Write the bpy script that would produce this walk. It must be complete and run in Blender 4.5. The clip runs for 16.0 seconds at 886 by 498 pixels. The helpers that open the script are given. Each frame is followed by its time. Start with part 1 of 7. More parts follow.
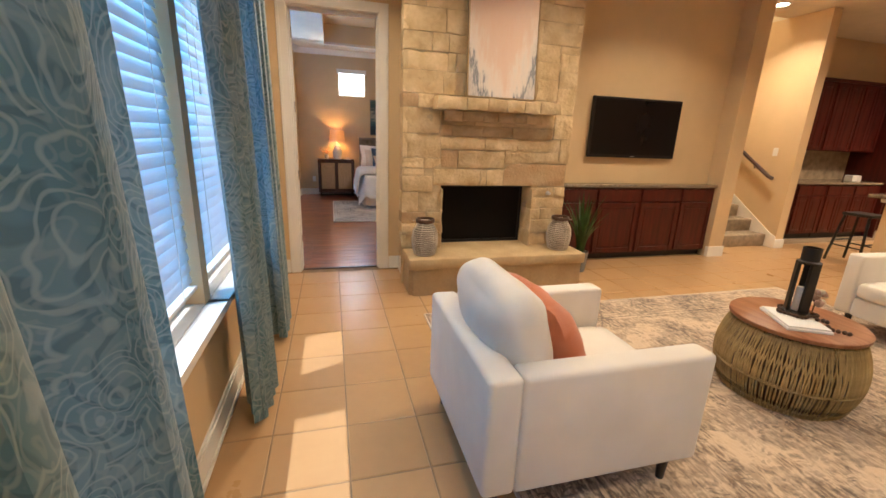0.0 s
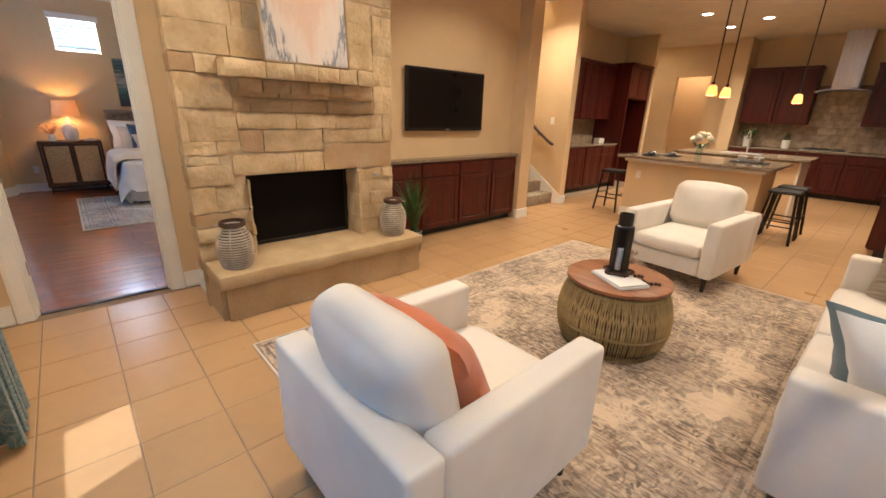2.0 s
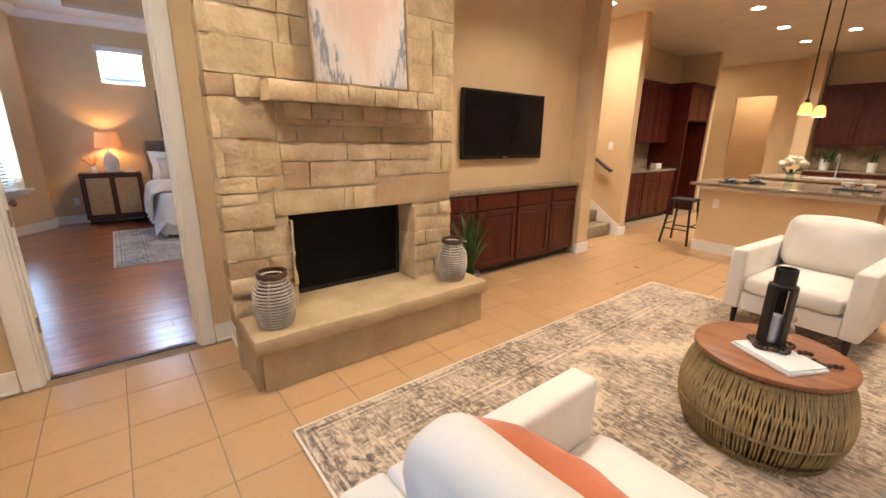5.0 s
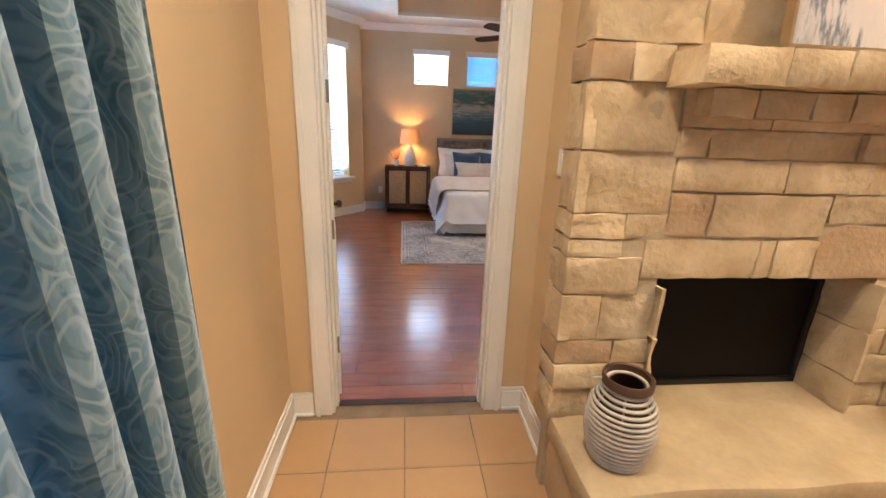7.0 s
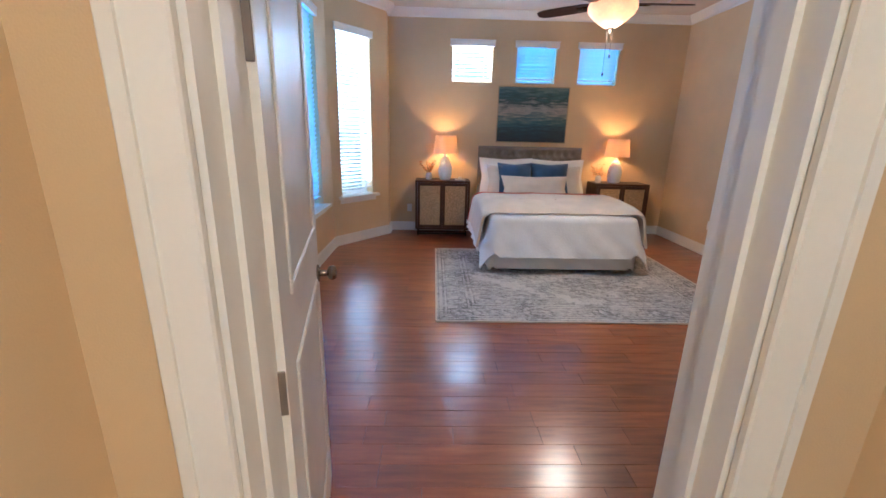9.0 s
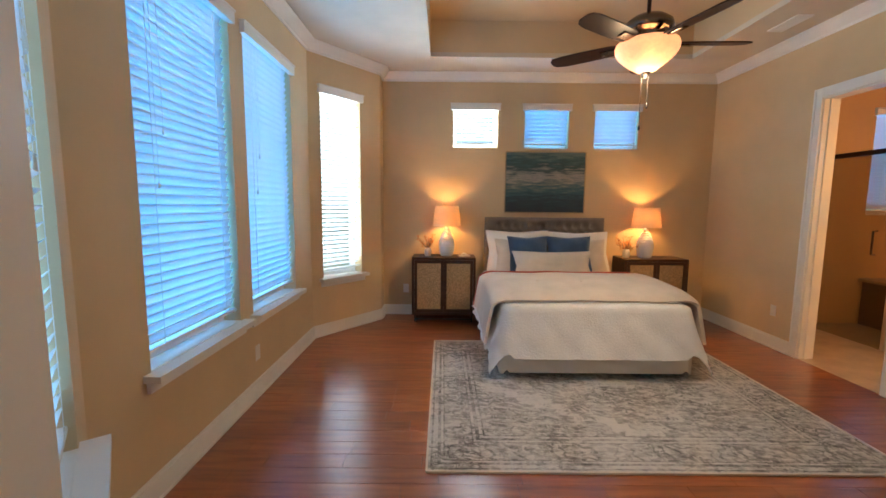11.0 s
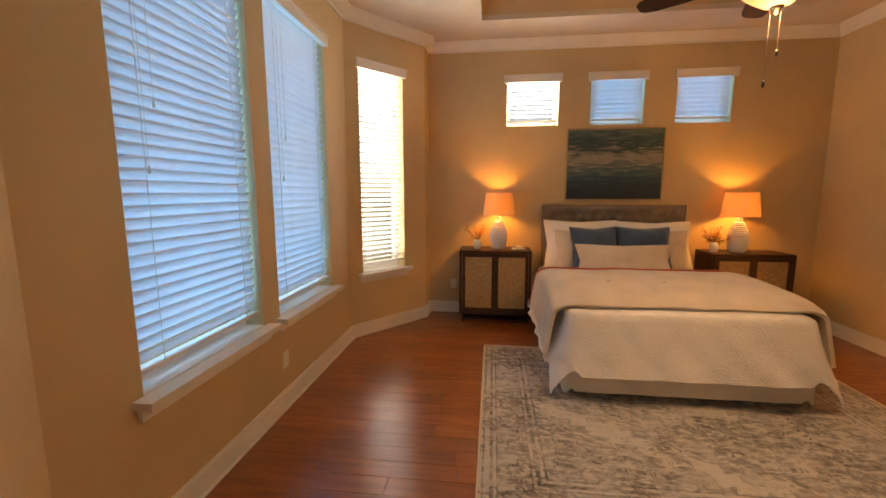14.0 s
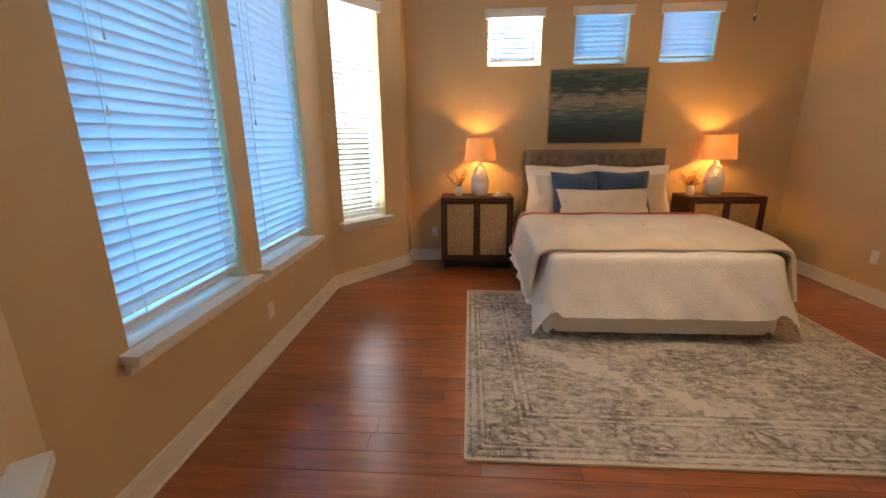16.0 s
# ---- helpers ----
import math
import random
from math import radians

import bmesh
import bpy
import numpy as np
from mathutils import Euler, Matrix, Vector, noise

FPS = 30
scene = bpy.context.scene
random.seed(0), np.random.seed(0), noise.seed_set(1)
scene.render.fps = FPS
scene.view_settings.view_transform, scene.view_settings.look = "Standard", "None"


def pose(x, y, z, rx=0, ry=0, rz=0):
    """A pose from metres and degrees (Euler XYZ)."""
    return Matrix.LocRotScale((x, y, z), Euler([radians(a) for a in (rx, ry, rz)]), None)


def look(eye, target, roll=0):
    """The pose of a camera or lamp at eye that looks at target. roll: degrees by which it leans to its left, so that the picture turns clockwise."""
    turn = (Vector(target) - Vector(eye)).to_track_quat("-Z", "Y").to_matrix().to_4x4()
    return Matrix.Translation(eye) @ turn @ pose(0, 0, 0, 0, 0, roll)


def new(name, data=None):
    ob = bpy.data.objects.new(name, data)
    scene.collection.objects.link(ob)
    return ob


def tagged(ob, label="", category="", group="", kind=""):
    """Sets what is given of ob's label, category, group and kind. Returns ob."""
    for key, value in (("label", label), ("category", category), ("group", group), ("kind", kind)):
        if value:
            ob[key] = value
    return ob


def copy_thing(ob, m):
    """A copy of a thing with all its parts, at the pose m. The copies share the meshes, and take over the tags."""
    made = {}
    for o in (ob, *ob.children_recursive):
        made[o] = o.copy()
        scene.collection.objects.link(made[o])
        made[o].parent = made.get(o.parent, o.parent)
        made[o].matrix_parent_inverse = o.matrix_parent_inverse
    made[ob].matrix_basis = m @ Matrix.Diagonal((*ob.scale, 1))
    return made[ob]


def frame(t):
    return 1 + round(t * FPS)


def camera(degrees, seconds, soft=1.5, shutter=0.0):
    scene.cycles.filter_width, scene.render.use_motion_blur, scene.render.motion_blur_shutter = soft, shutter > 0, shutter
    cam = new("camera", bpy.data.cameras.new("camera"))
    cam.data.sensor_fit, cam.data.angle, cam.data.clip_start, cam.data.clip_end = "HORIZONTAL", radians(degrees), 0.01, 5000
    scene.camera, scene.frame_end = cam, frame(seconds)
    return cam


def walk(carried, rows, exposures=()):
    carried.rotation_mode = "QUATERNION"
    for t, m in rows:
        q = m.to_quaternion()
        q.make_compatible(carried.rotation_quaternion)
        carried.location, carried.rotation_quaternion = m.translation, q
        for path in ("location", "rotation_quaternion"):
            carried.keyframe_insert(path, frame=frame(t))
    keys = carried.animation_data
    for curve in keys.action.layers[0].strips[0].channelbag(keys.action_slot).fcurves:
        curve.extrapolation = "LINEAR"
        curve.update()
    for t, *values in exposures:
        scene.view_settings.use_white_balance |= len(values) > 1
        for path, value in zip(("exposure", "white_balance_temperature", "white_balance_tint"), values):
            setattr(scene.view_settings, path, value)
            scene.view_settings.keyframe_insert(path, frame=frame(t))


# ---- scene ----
cam = camera(94.8, 16.0, soft=1.6)
PATH = [
    (0, (0.313, 1.397, 1.408), (0.825, 3.256, 0.879), 2.2),
    (0.5, (0.321, 1.613, 1.429), (0.92, 3.434, 0.859), 2.1),
    (1, (0.356, 1.741, 1.442), (1.139, 3.479, 0.835), 2.1),
    (1.5, (0.359, 1.846, 1.456), (1.381, 3.446, 0.827), 2.1),
    (2, (0.352, 1.904, 1.455), (1.631, 3.305, 0.821), 1.8),
    (2.5, (0.367, 1.91, 1.455), (1.868, 3.071, 0.823), 1.5),
    (3, (0.399, 1.897, 1.45), (2.06, 2.823, 0.83), 1.1),
    (3.5, (0.424, 1.935, 1.437), (2.165, 2.714, 0.836), 0.8),
    (4, (0.462, 2.04, 1.432), (2.157, 2.933, 0.858), 0.9),
    (4.5, (0.523, 2.276, 1.446), (2.0, 3.509, 0.9), 0.8),
    (5, (0.494, 2.551, 1.454), (1.693, 4.063, 0.929), 0.9),
    (5.2, (0.467, 2.674, 1.462), (1.543, 4.277, 0.941), 1.1),
    (7.5, (0.298, 4.091, 1.496), (0.389, 6.003, 0.918), 1.8),
    (8, (0.266, 4.428, 1.503), (0.326, 6.333, 0.898), 1.6),
    (10.5, (0.34, 5.908, 1.455), (0.376, 7.883, 1.147), 0.8),
    (11, (0.391, 6.055, 1.481), (0.392, 8.043, 1.266), 0.5),
    (11.5, (0.389, 6.204, 1.5), (0.353, 8.201, 1.398), 0.4),
    (12, (0.34, 6.358, 1.496), (0.305, 8.358, 1.517), 0.6),
    (12.5, (0.393, 6.486, 1.536), (0.371, 8.482, 1.657), 0.8),
    (13, (0.404, 6.529, 1.555), (0.353, 8.523, 1.698), 0.9),
    (13.5, (0.377, 6.558, 1.53), (0.237, 8.553, 1.493), 0.6),
    (14, (0.366, 6.57, 1.474), (0.128, 8.537, 1.198), -0.1),
    (14.5, (0.355, 6.579, 1.451), (0.057, 8.509, 1.018), -0.7),
    (15, (0.36, 6.579, 1.451), (0.05, 8.489, 0.946), -1.0),
    (15.5, (0.351, 6.578, 1.448), (0.095, 8.49, 0.923), -0.9),
    (16, (0.325, 6.586, 1.45), (0.195, 8.513, 0.932), -0.7),
]
EXPOSURES = [(0.0, 0.17, 5550, 9), (1.0, 0.1, 5650, 9), (2.5, 0.3, 5100, 9), (3.5, 0.44, 5400, 9), (5.0, 0.4, 5050, 9), (7.5, 0.5, 5200, 9), (8.2, 0.5, 4500, 8), (10.5, 0.4, 5250, 4), (11.0, 0.32, 5650, 4), (12.5, 0.07, 7900, 11), (13.5, -0.03, 9800, 19), (14.5, 0.02, 9900, 21), (15.0, 0.05, 8700, 16), (16.0, 0.18, 6950, 10)]
walk(cam, [(t, look(eye, target, roll)) for t, eye, target, roll in PATH], EXPOSURES)

# ---- world, sun, lamps ----
SUN_ELEV = radians(72.6)
world = bpy.data.worlds.new("world")
scene.world = world
world.use_nodes = True
wn = world.node_tree.nodes
sky = wn.new("ShaderNodeTexSky")
sky.sky_type = 'NISHITA'
sky.sun_disc = False
sky.sun_elevation, sky.sun_rotation = SUN_ELEV, radians(-110)
world.node_tree.links.new(sky.outputs[0], wn["Background"].inputs[0])
wn["Background"].inputs[1].default_value = 0.15
sun = new("sun", bpy.data.lights.new("sun", 'SUN'))
sun.data.energy, sun.data.angle, sun.data.color = 5.0, radians(0.6), (1.0, 0.95, 0.87)
sun.matrix_world = look((-30 * math.cos(SUN_ELEV) * math.cos(radians(20)), 4 - 30 * math.cos(SUN_ELEV) * math.sin(radians(20)), 30 * math.sin(SUN_ELEV)), (0, 4, 0))

WARM = (1.0, 0.66, 0.34)


def lamp(name, kind, place, power, colour=WARM, size=0.1, target=None, spread=None):
    data = bpy.data.lights.new(name, kind)
    data.energy, data.color = power, colour
    ob = new(name, data)
    if kind == 'AREA':
        data.shape, data.size = 'DISK', size
        if spread:
            data.spread = radians(spread)
    elif kind == 'SPOT':
        data.spot_size, data.spot_blend, data.shadow_soft_size = radians(spread or 110), 0.6, size
    else:
        data.shadow_soft_size = size
    ob.matrix_world = look(place, target or (place[0], place[1] + 0.001, place[2] - 1))
    return ob


def daylight(name, place, target, w, h, power, colour=(0.72, 0.86, 1.0)):
    """The sky's light in a window's opening."""
    data = bpy.data.lights.new(name, 'AREA')
    data.shape, data.size, data.size_y, data.energy, data.color = 'RECTANGLE', w, h, power, colour
    ob = new(name, data)
    ob.matrix_world = look(place, target)
    return ob


# ---- helpers for meshes ----
def thing(name, label="", category="", group="", kind="", m=None):
    ob = new(name)
    ob.empty_display_size = 0.1
    if m is not None:
        ob.matrix_basis = m
    return tagged(ob, label, category, group, kind)


def mesh_of(name, bm, material, smooth=False):
    me = bpy.data.meshes.new(name)
    bm.normal_update()
    bm.to_mesh(me)
    bm.free()
    if material:
        me.materials.append(material)
    if smooth:
        me.polygons.foreach_set("use_smooth", [True] * len(me.polygons))
        me.set_sharp_from_angle(angle=radians(smooth if smooth is not True else 50))
    return me


def part(name, bm, material, parent=None, label="", smooth=False, m=None):
    ob = new(name, mesh_of(name, bm, material, smooth))
    if parent:
        ob.parent = parent
    if m is not None:
        ob.matrix_basis = m
    if label:
        ob["label"] = label
    return ob


def solid(name, bm, material, label, category, kind="", smooth=False, m=None, group=""):
    return tagged(part(name, bm, material, None, "", smooth, m), label, category, group, kind)


def box(bm, x0, x1, y0, y1, z0, z1, bevel=0.0, seg=2, m=None):
    r = bmesh.ops.create_cube(bm, size=1.0)
    vs = r["verts"]
    for v in vs:
        v.co = Vector((x0 + (v.co.x + 0.5) * (x1 - x0), y0 + (v.co.y + 0.5) * (y1 - y0), z0 + (v.co.z + 0.5) * (z1 - z0)))
    if bevel > 0:
        es = list({e for v in vs for e in v.link_edges})
        r2 = bmesh.ops.bevel(bm, geom=es, offset=bevel, segments=seg, affect='EDGES', profile=0.5)
        vs = list({v for f in r2["faces"] for v in f.verts} | {v for v in vs if v.is_valid})
    if m is not None:
        bmesh.ops.transform(bm, matrix=m, verts=vs)
    return vs


def boxes(*args, bevel=0.0, seg=2):
    bm = bmesh.new()
    for a in args:
        box(bm, *a, bevel=bevel, seg=seg)
    return bm


def lathe(profile, seg=32, bm=None, m=None):
    bm = bm or bmesh.new()
    rings = []
    made = []
    for r, z in profile:
        if r < 1e-5:
            ring = [bm.verts.new((0, 0, z))]
        else:
            ring = [bm.verts.new((r * math.cos(a), r * math.sin(a), z)) for a in (2 * math.pi * i / seg for i in range(seg))]
        rings.append(ring)
        made += ring
    for a, b in zip(rings, rings[1:]):
        if len(a) == 1 and len(b) == 1:
            continue
        for i in range(seg):
            j = (i + 1) % seg
            if len(a) == 1:
                bm.faces.new((a[0], b[j], b[i]))
            elif len(b) == 1:
                bm.faces.new((a[i], a[j], b[0]))
            else:
                bm.faces.new((a[i], a[j], b[j], b[i]))
    if m is not None:
        bmesh.ops.transform(bm, matrix=m, verts=made)
    return bm


def tube(points, radius, seg=8, bm=None, closed=False, radii=None):
    bm = bm or bmesh.new()
    pts = [Vector(p) for p in points]
    n = len(pts)
    rings = []
    for i, p in enumerate(pts):
        a = pts[(i - 1) % n] if (closed or i > 0) else p
        b = pts[(i + 1) % n] if (closed or i < n - 1) else p
        d = (b - a).normalized()
        u = d.cross(Vector((0, 0, 1)) if abs(d.z) < 0.95 else Vector((1, 0, 0))).normalized()
        w = u.cross(d)
        r = radii[i] if radii else radius
        rings.append([bm.verts.new(p + r * (math.cos(t) * u + math.sin(t) * w)) for t in (2 * math.pi * k / seg for k in range(seg))])
    pairs = list(zip(rings, rings[1:])) + ([(rings[-1], rings[0])] if closed else [])
    for a, b in pairs:
        for k in range(seg):
            j = (k + 1) % seg
            bm.faces.new((a[k], a[j], b[j], b[k]))
    if not closed:
        bm.faces.new(rings[0])
        bm.faces.new(list(reversed(rings[-1])))
    return bm


def thicken(bm, t):
    """Give an open sheet a back at the distance t against its normals, closed along its rim."""
    bm.normal_update()
    front = bm.faces[:]
    rim = [e for e in bm.edges if e.is_boundary]
    back = {v: bm.verts.new(v.co - v.normal * t) for v in bm.verts[:]}
    for f in front:
        bm.faces.new([back[v] for v in reversed(f.verts)])
    for e in rim:
        a, b = e.verts
        bm.faces.new((a, b, back[b], back[a]))
    return fix(bm)


def fix(bm):
    bmesh.ops.recalc_face_normals(bm, faces=bm.faces)
    return bm


def pillow(w, h, t, puff=0.5, seed=0, n=14, droop=0.0, crease=0.012):
    """A stuffed cushion in the x-z plane, thick along y, centred."""
    bm = bmesh.new()
    grids = []
    for side in (1, -1):
        g = []
        for i in range(n + 1):
            row = []
            for j in range(n + 1):
                u, v = 2 * i / n - 1, 2 * j / n - 1
                if side == -1 and (i in (0, n) or j in (0, n)):
                    row.append(grids[0][i][j])
                    continue
                k = (max(0, 1 - abs(u) ** 2.6) * max(0, 1 - abs(v) ** 2.6)) ** puff
                pinch = 1 - 0.10 * (1 - abs(v)) * abs(u) ** 3
                pz = 1 - 0.10 * (1 - abs(u)) * abs(v) ** 3
                q = noise.noise(Vector((u * 2.2 + seed, v * 2.2, side * 3.0 + seed)))
                x, z = w / 2 * u * pinch, h / 2 * v * pz
                y = side * t / 2 * k + crease * q * (0.4 + k) - droop * (v - 1) * 0
                row.append(bm.verts.new((x + 0.5 * crease * q, y, z - droop * (1 - abs(u)) * (v > 0) * v)))
            g.append(row)
        grids.append(g)
    for s, g in enumerate(grids):
        for i in range(n):
            for j in range(n):
                q = (g[i][j], g[i + 1][j], g[i + 1][j + 1], g[i][j + 1])
                bm.faces.new(q if s else tuple(reversed(q)))
    return fix(bm)


def soft_box(x0, x1, y0, y1, z0, z1, r=0.05, puff=0.02, seed=0, cuts=8, creases=1.0):
    """An upholstered cushion: a box with well rounded edges, swelling faces and soft creases."""
    bm = bmesh.new()
    bmesh.ops.create_cube(bm, size=2.0)
    bmesh.ops.subdivide_edges(bm, edges=bm.edges[:], cuts=cuts, use_grid_fill=True)
    half = Vector(((x1 - x0) / 2, (y1 - y0) / 2, (z1 - z0) / 2))
    c = Vector(((x0 + x1) / 2, (y0 + y1) / 2, (z0 + z1) / 2))
    for v in bm.verts:
        p = v.co.copy()
        core = Vector([p[k] * half[k] for k in range(3)])
        inner = Vector([max(-(half[k] - r), min(half[k] - r, core[k])) for k in range(3)])
        d = core - inner
        q = inner + d.normalized() * r if d.length > 1e-6 else core
        k = max(range(3), key=lambda n: abs(v.co[n]))
        o = [n for n in range(3) if n != k]
        sw = ((1 - v.co[o[0]] ** 2) * (1 - v.co[o[1]] ** 2)) ** 1.7
        w = noise.noise(Vector((p.x * 1.3 + seed, p.y * 1.3, p.z * 1.3 + seed)))
        w2 = noise.noise(Vector((q.x * 11 + seed, q.y * 11, q.z * 11)))
        q[k] += math.copysign(1, v.co[k]) * puff * min(half) / half[k] * (sw * 0.9 + creases * (0.18 * w + 0.14 * w2))
        v.co = c + q
    return fix(bm)


def wall_mesh(length, height, thick, holes, bm=None, z0=0.0):
    """A wall along local x from 0 to length, its room face at y=0, its back at y=-thick; holes are (x0, x1, z0, z1)."""
    bm = bm or bmesh.new()
    xs = sorted({0, length, *[h[0] for h in holes], *[h[1] for h in holes]})
    for a, b in zip(xs, xs[1:]):
        if b - a < 1e-4:
            continue
        spans = sorted((h[2], h[3]) for h in holes if h[0] <= a + 1e-5 and h[1] >= b - 1e-5)
        z = z0
        for s, e in spans + [(height, height)]:
            if s > z + 1e-4:
                box(bm, a, b, -thick, 0, z, s)
            z = max(z, e)
    return bm


def two_points(p, q):
    """The pose of a wall from p to q, with the room on the left-hand side of p to q."""
    return pose(p[0], p[1], 0, 0, 0, math.degrees(math.atan2(q[1] - p[1], q[0] - p[0]))), math.hypot(q[0] - p[0], q[1] - p[1])


# ---- materials ----
def material(name, colour, rough=0.6, vary=0.12, scale=4.0, fine=60.0, bump=0.1, metal=0.0, second=None, mix=0.5,
             translucent=0.0, sheen=0.0, emit=None, power=0.0, coat=0.0, stretch=(1, 1, 1), spec=0.5, distance=0.004, per_object=0.0, gloss=0.16):
    m = bpy.data.materials.new(name)
    m.use_nodes = True
    nt = m.node_tree
    N, L = nt.nodes, nt.links
    b = N["Principled BSDF"]
    tc = N.new("ShaderNodeTexCoord")
    mp = N.new("ShaderNodeMapping")
    mp.inputs["Scale"].default_value = stretch
    if per_object:
        place = N.new("ShaderNodeObjectInfo")
        shift = N.new("ShaderNodeVectorMath")
        L.new(tc.outputs["Object"], shift.inputs[0])
        L.new(place.outputs["Location"], shift.inputs[1])
        L.new(shift.outputs[0], mp.inputs["Vector"])
    else:
        L.new(tc.outputs["Object"], mp.inputs["Vector"])
    n1 = N.new("ShaderNodeTexNoise")
    n1.inputs["Scale"].default_value, n1.inputs["Detail"].default_value = scale, 5
    n2 = N.new("ShaderNodeTexNoise")
    n2.inputs["Scale"].default_value, n2.inputs["Detail"].default_value = fine, 3
    for n in (n1, n2):
        L.new(mp.outputs[0], n.inputs["Vector"])
    ramp = N.new("ShaderNodeMapRange")
    ramp.inputs["From Min"].default_value, ramp.inputs["From Max"].default_value = 0.3, 0.7
    L.new(n1.outputs["Fac"], ramp.inputs["Value"])
    mixer = N.new("ShaderNodeMix")
    mixer.data_type = 'RGBA'
    c = colour
    d = second or tuple(x * (1 - vary * 1.6) for x in c)
    e = c if second else tuple(min(1, x * (1 + vary * 0.5)) for x in c)
    mixer.inputs["A"].default_value, mixer.inputs["B"].default_value = (*e, 1), (*d, 1)
    L.new(ramp.outputs[0], mixer.inputs["Factor"])
    hue = N.new("ShaderNodeHueSaturation")
    L.new(mixer.outputs["Result"], hue.inputs["Color"])
    add = N.new("ShaderNodeMath")
    add.operation = 'MULTIPLY_ADD'
    add.inputs[1].default_value, add.inputs[2].default_value = vary, 1 - vary / 2
    L.new(n2.outputs["Fac"], add.inputs[0])
    val = add.outputs[0]
    if per_object:
        oi = N.new("ShaderNodeObjectInfo")
        k = N.new("ShaderNodeMath")
        k.operation = 'MULTIPLY_ADD'
        k.inputs[1].default_value, k.inputs[2].default_value = per_object, -per_object / 2
        L.new(oi.outputs["Random"], k.inputs[0])
        s = N.new("ShaderNodeMath")
        L.new(val, s.inputs[0])
        L.new(k.outputs[0], s.inputs[1])
        val = s.outputs[0]
    L.new(val, hue.inputs["Value"])
    L.new(hue.outputs[0], b.inputs["Base Color"])
    rr = N.new("ShaderNodeMath")
    rr.operation = 'MULTIPLY_ADD'
    rr.inputs[1].default_value, rr.inputs[2].default_value = gloss, rough - gloss / 2
    L.new(n1.outputs["Fac"], rr.inputs[0])
    L.new(rr.outputs[0], b.inputs["Roughness"])
    b.inputs["Metallic"].default_value = metal
    b.inputs["Specular IOR Level"].default_value = spec
    b.inputs["Coat Weight"].default_value = coat
    b.inputs["Coat Roughness"].default_value = 0.21
    b.inputs["Sheen Weight"].default_value = sheen
    if bump:
        bp = N.new("ShaderNodeBump")
        bp.inputs["Strength"].default_value, bp.inputs["Distance"].default_value = bump, distance
        L.new(n2.outputs["Fac"], bp.inputs["Height"])
        L.new(bp.outputs[0], b.inputs["Normal"])
    if emit:
        b.inputs["Emission Color"].default_value, b.inputs["Emission Strength"].default_value = (*emit, 1), power
    if translucent:
        t = N.new("ShaderNodeBsdfTranslucent")
        L.new(hue.outputs[0], t.inputs["Color"])
        mx = N.new("ShaderNodeMixShader")
        mx.inputs[0].default_value = translucent
        L.new(b.outputs[0], mx.inputs[1])
        L.new(t.outputs[0], mx.inputs[2])
        L.new(mx.outputs[0], N["Material Output"].inputs[0])
    return m


def glass(name, colour=(1, 1, 1), rough=0.0, clear=0.94):
    m = bpy.data.materials.new(name)
    m.use_nodes = True
    N, L = m.node_tree.nodes, m.node_tree.links
    t = N.new("ShaderNodeBsdfTransparent")
    t.inputs[0].default_value = (*colour, 1)
    g = N.new("ShaderNodeBsdfGlossy")
    g.inputs["Roughness"].default_value = rough
    mx = N.new("ShaderNodeMixShader")
    mx.inputs[0].default_value = 1 - clear
    L.new(t.outputs[0], mx.inputs[1])
    L.new(g.outputs[0], mx.inputs[2])
    L.new(mx.outputs[0], N["Material Output"].inputs[0])
    return m


PAINT = material("wall_paint", (0.65, 0.480, 0.272), 0.75, 0.05, 2.0, 260, 0.25, distance=0.002)
PAINT_BATH = material("bath_paint", (0.55, 0.36, 0.18), 0.7, 0.05, 2.0, 260, 0.2, distance=0.002)
CEIL = material("ceiling_paint", (0.66, 0.58, 0.46), 0.85, 0.05, 3.0, 220, 0.3, distance=0.003)
WHITE = material("white_trim_paint", (0.80, 0.77, 0.71), 0.38, 0.04, 3.0, 90, 0.04)
SLAT = material("blind_slat", (0.82, 0.83, 0.84), 0.45, 0.03, 5.0, 80, 0.03, translucent=0.36)
STONE = material("limestone", (0.65, 0.50, 0.295), 0.85, 0.24, 6.0, 30, 0.8, second=(0.46, 0.325, 0.165), distance=0.012, per_object=0.24)
STONE_RED = material("rusty_limestone", (0.40, 0.235, 0.10), 0.85, 0.2, 4.0, 45, 0.6, second=(0.46, 0.33, 0.19), distance=0.012)
HEARTH = material("honed_hearth_stone", (0.50, 0.37, 0.20), 0.8, 0.24, 4.0, 40, 0.5, second=(0.40, 0.285, 0.145), distance=0.006)
MORTAR = material("mortar", (0.50, 0.39, 0.235), 0.95, 0.2, 6.0, 120, 0.5)
TILE = material("floor_tile", (0.47, 0.29, 0.135), 0.28, 0.10, 3.0, 18, 0.0, second=(0.445, 0.268, 0.122), per_object=0.10, gloss=0.03)
GROUT = material("grout", (0.30, 0.21, 0.13), 0.9, 0.15, 8.0, 150, 0.3)
WOOD_FLOOR = material("dark_plank_wood", (0.36, 0.100, 0.026), 0.33, 0.25, 3.0, 26, 0.10, second=(0.20, 0.050, 0.014), stretch=(1, 9, 1), per_object=0.35, distance=0.002, coat=1.0)
CHERRY = material("cherry_cabinet", (0.085, 0.010, 0.005), 0.38, 0.25, 3.0, 30, 0.05, second=(0.04, 0.005, 0.003), stretch=(8, 8, 1), coat=0.12, spec=0.35)
GRANITE = material("granite", (0.30, 0.24, 0.17), 0.16, 0.5, 45.0, 140, 0.02, second=(0.14, 0.10, 0.07))
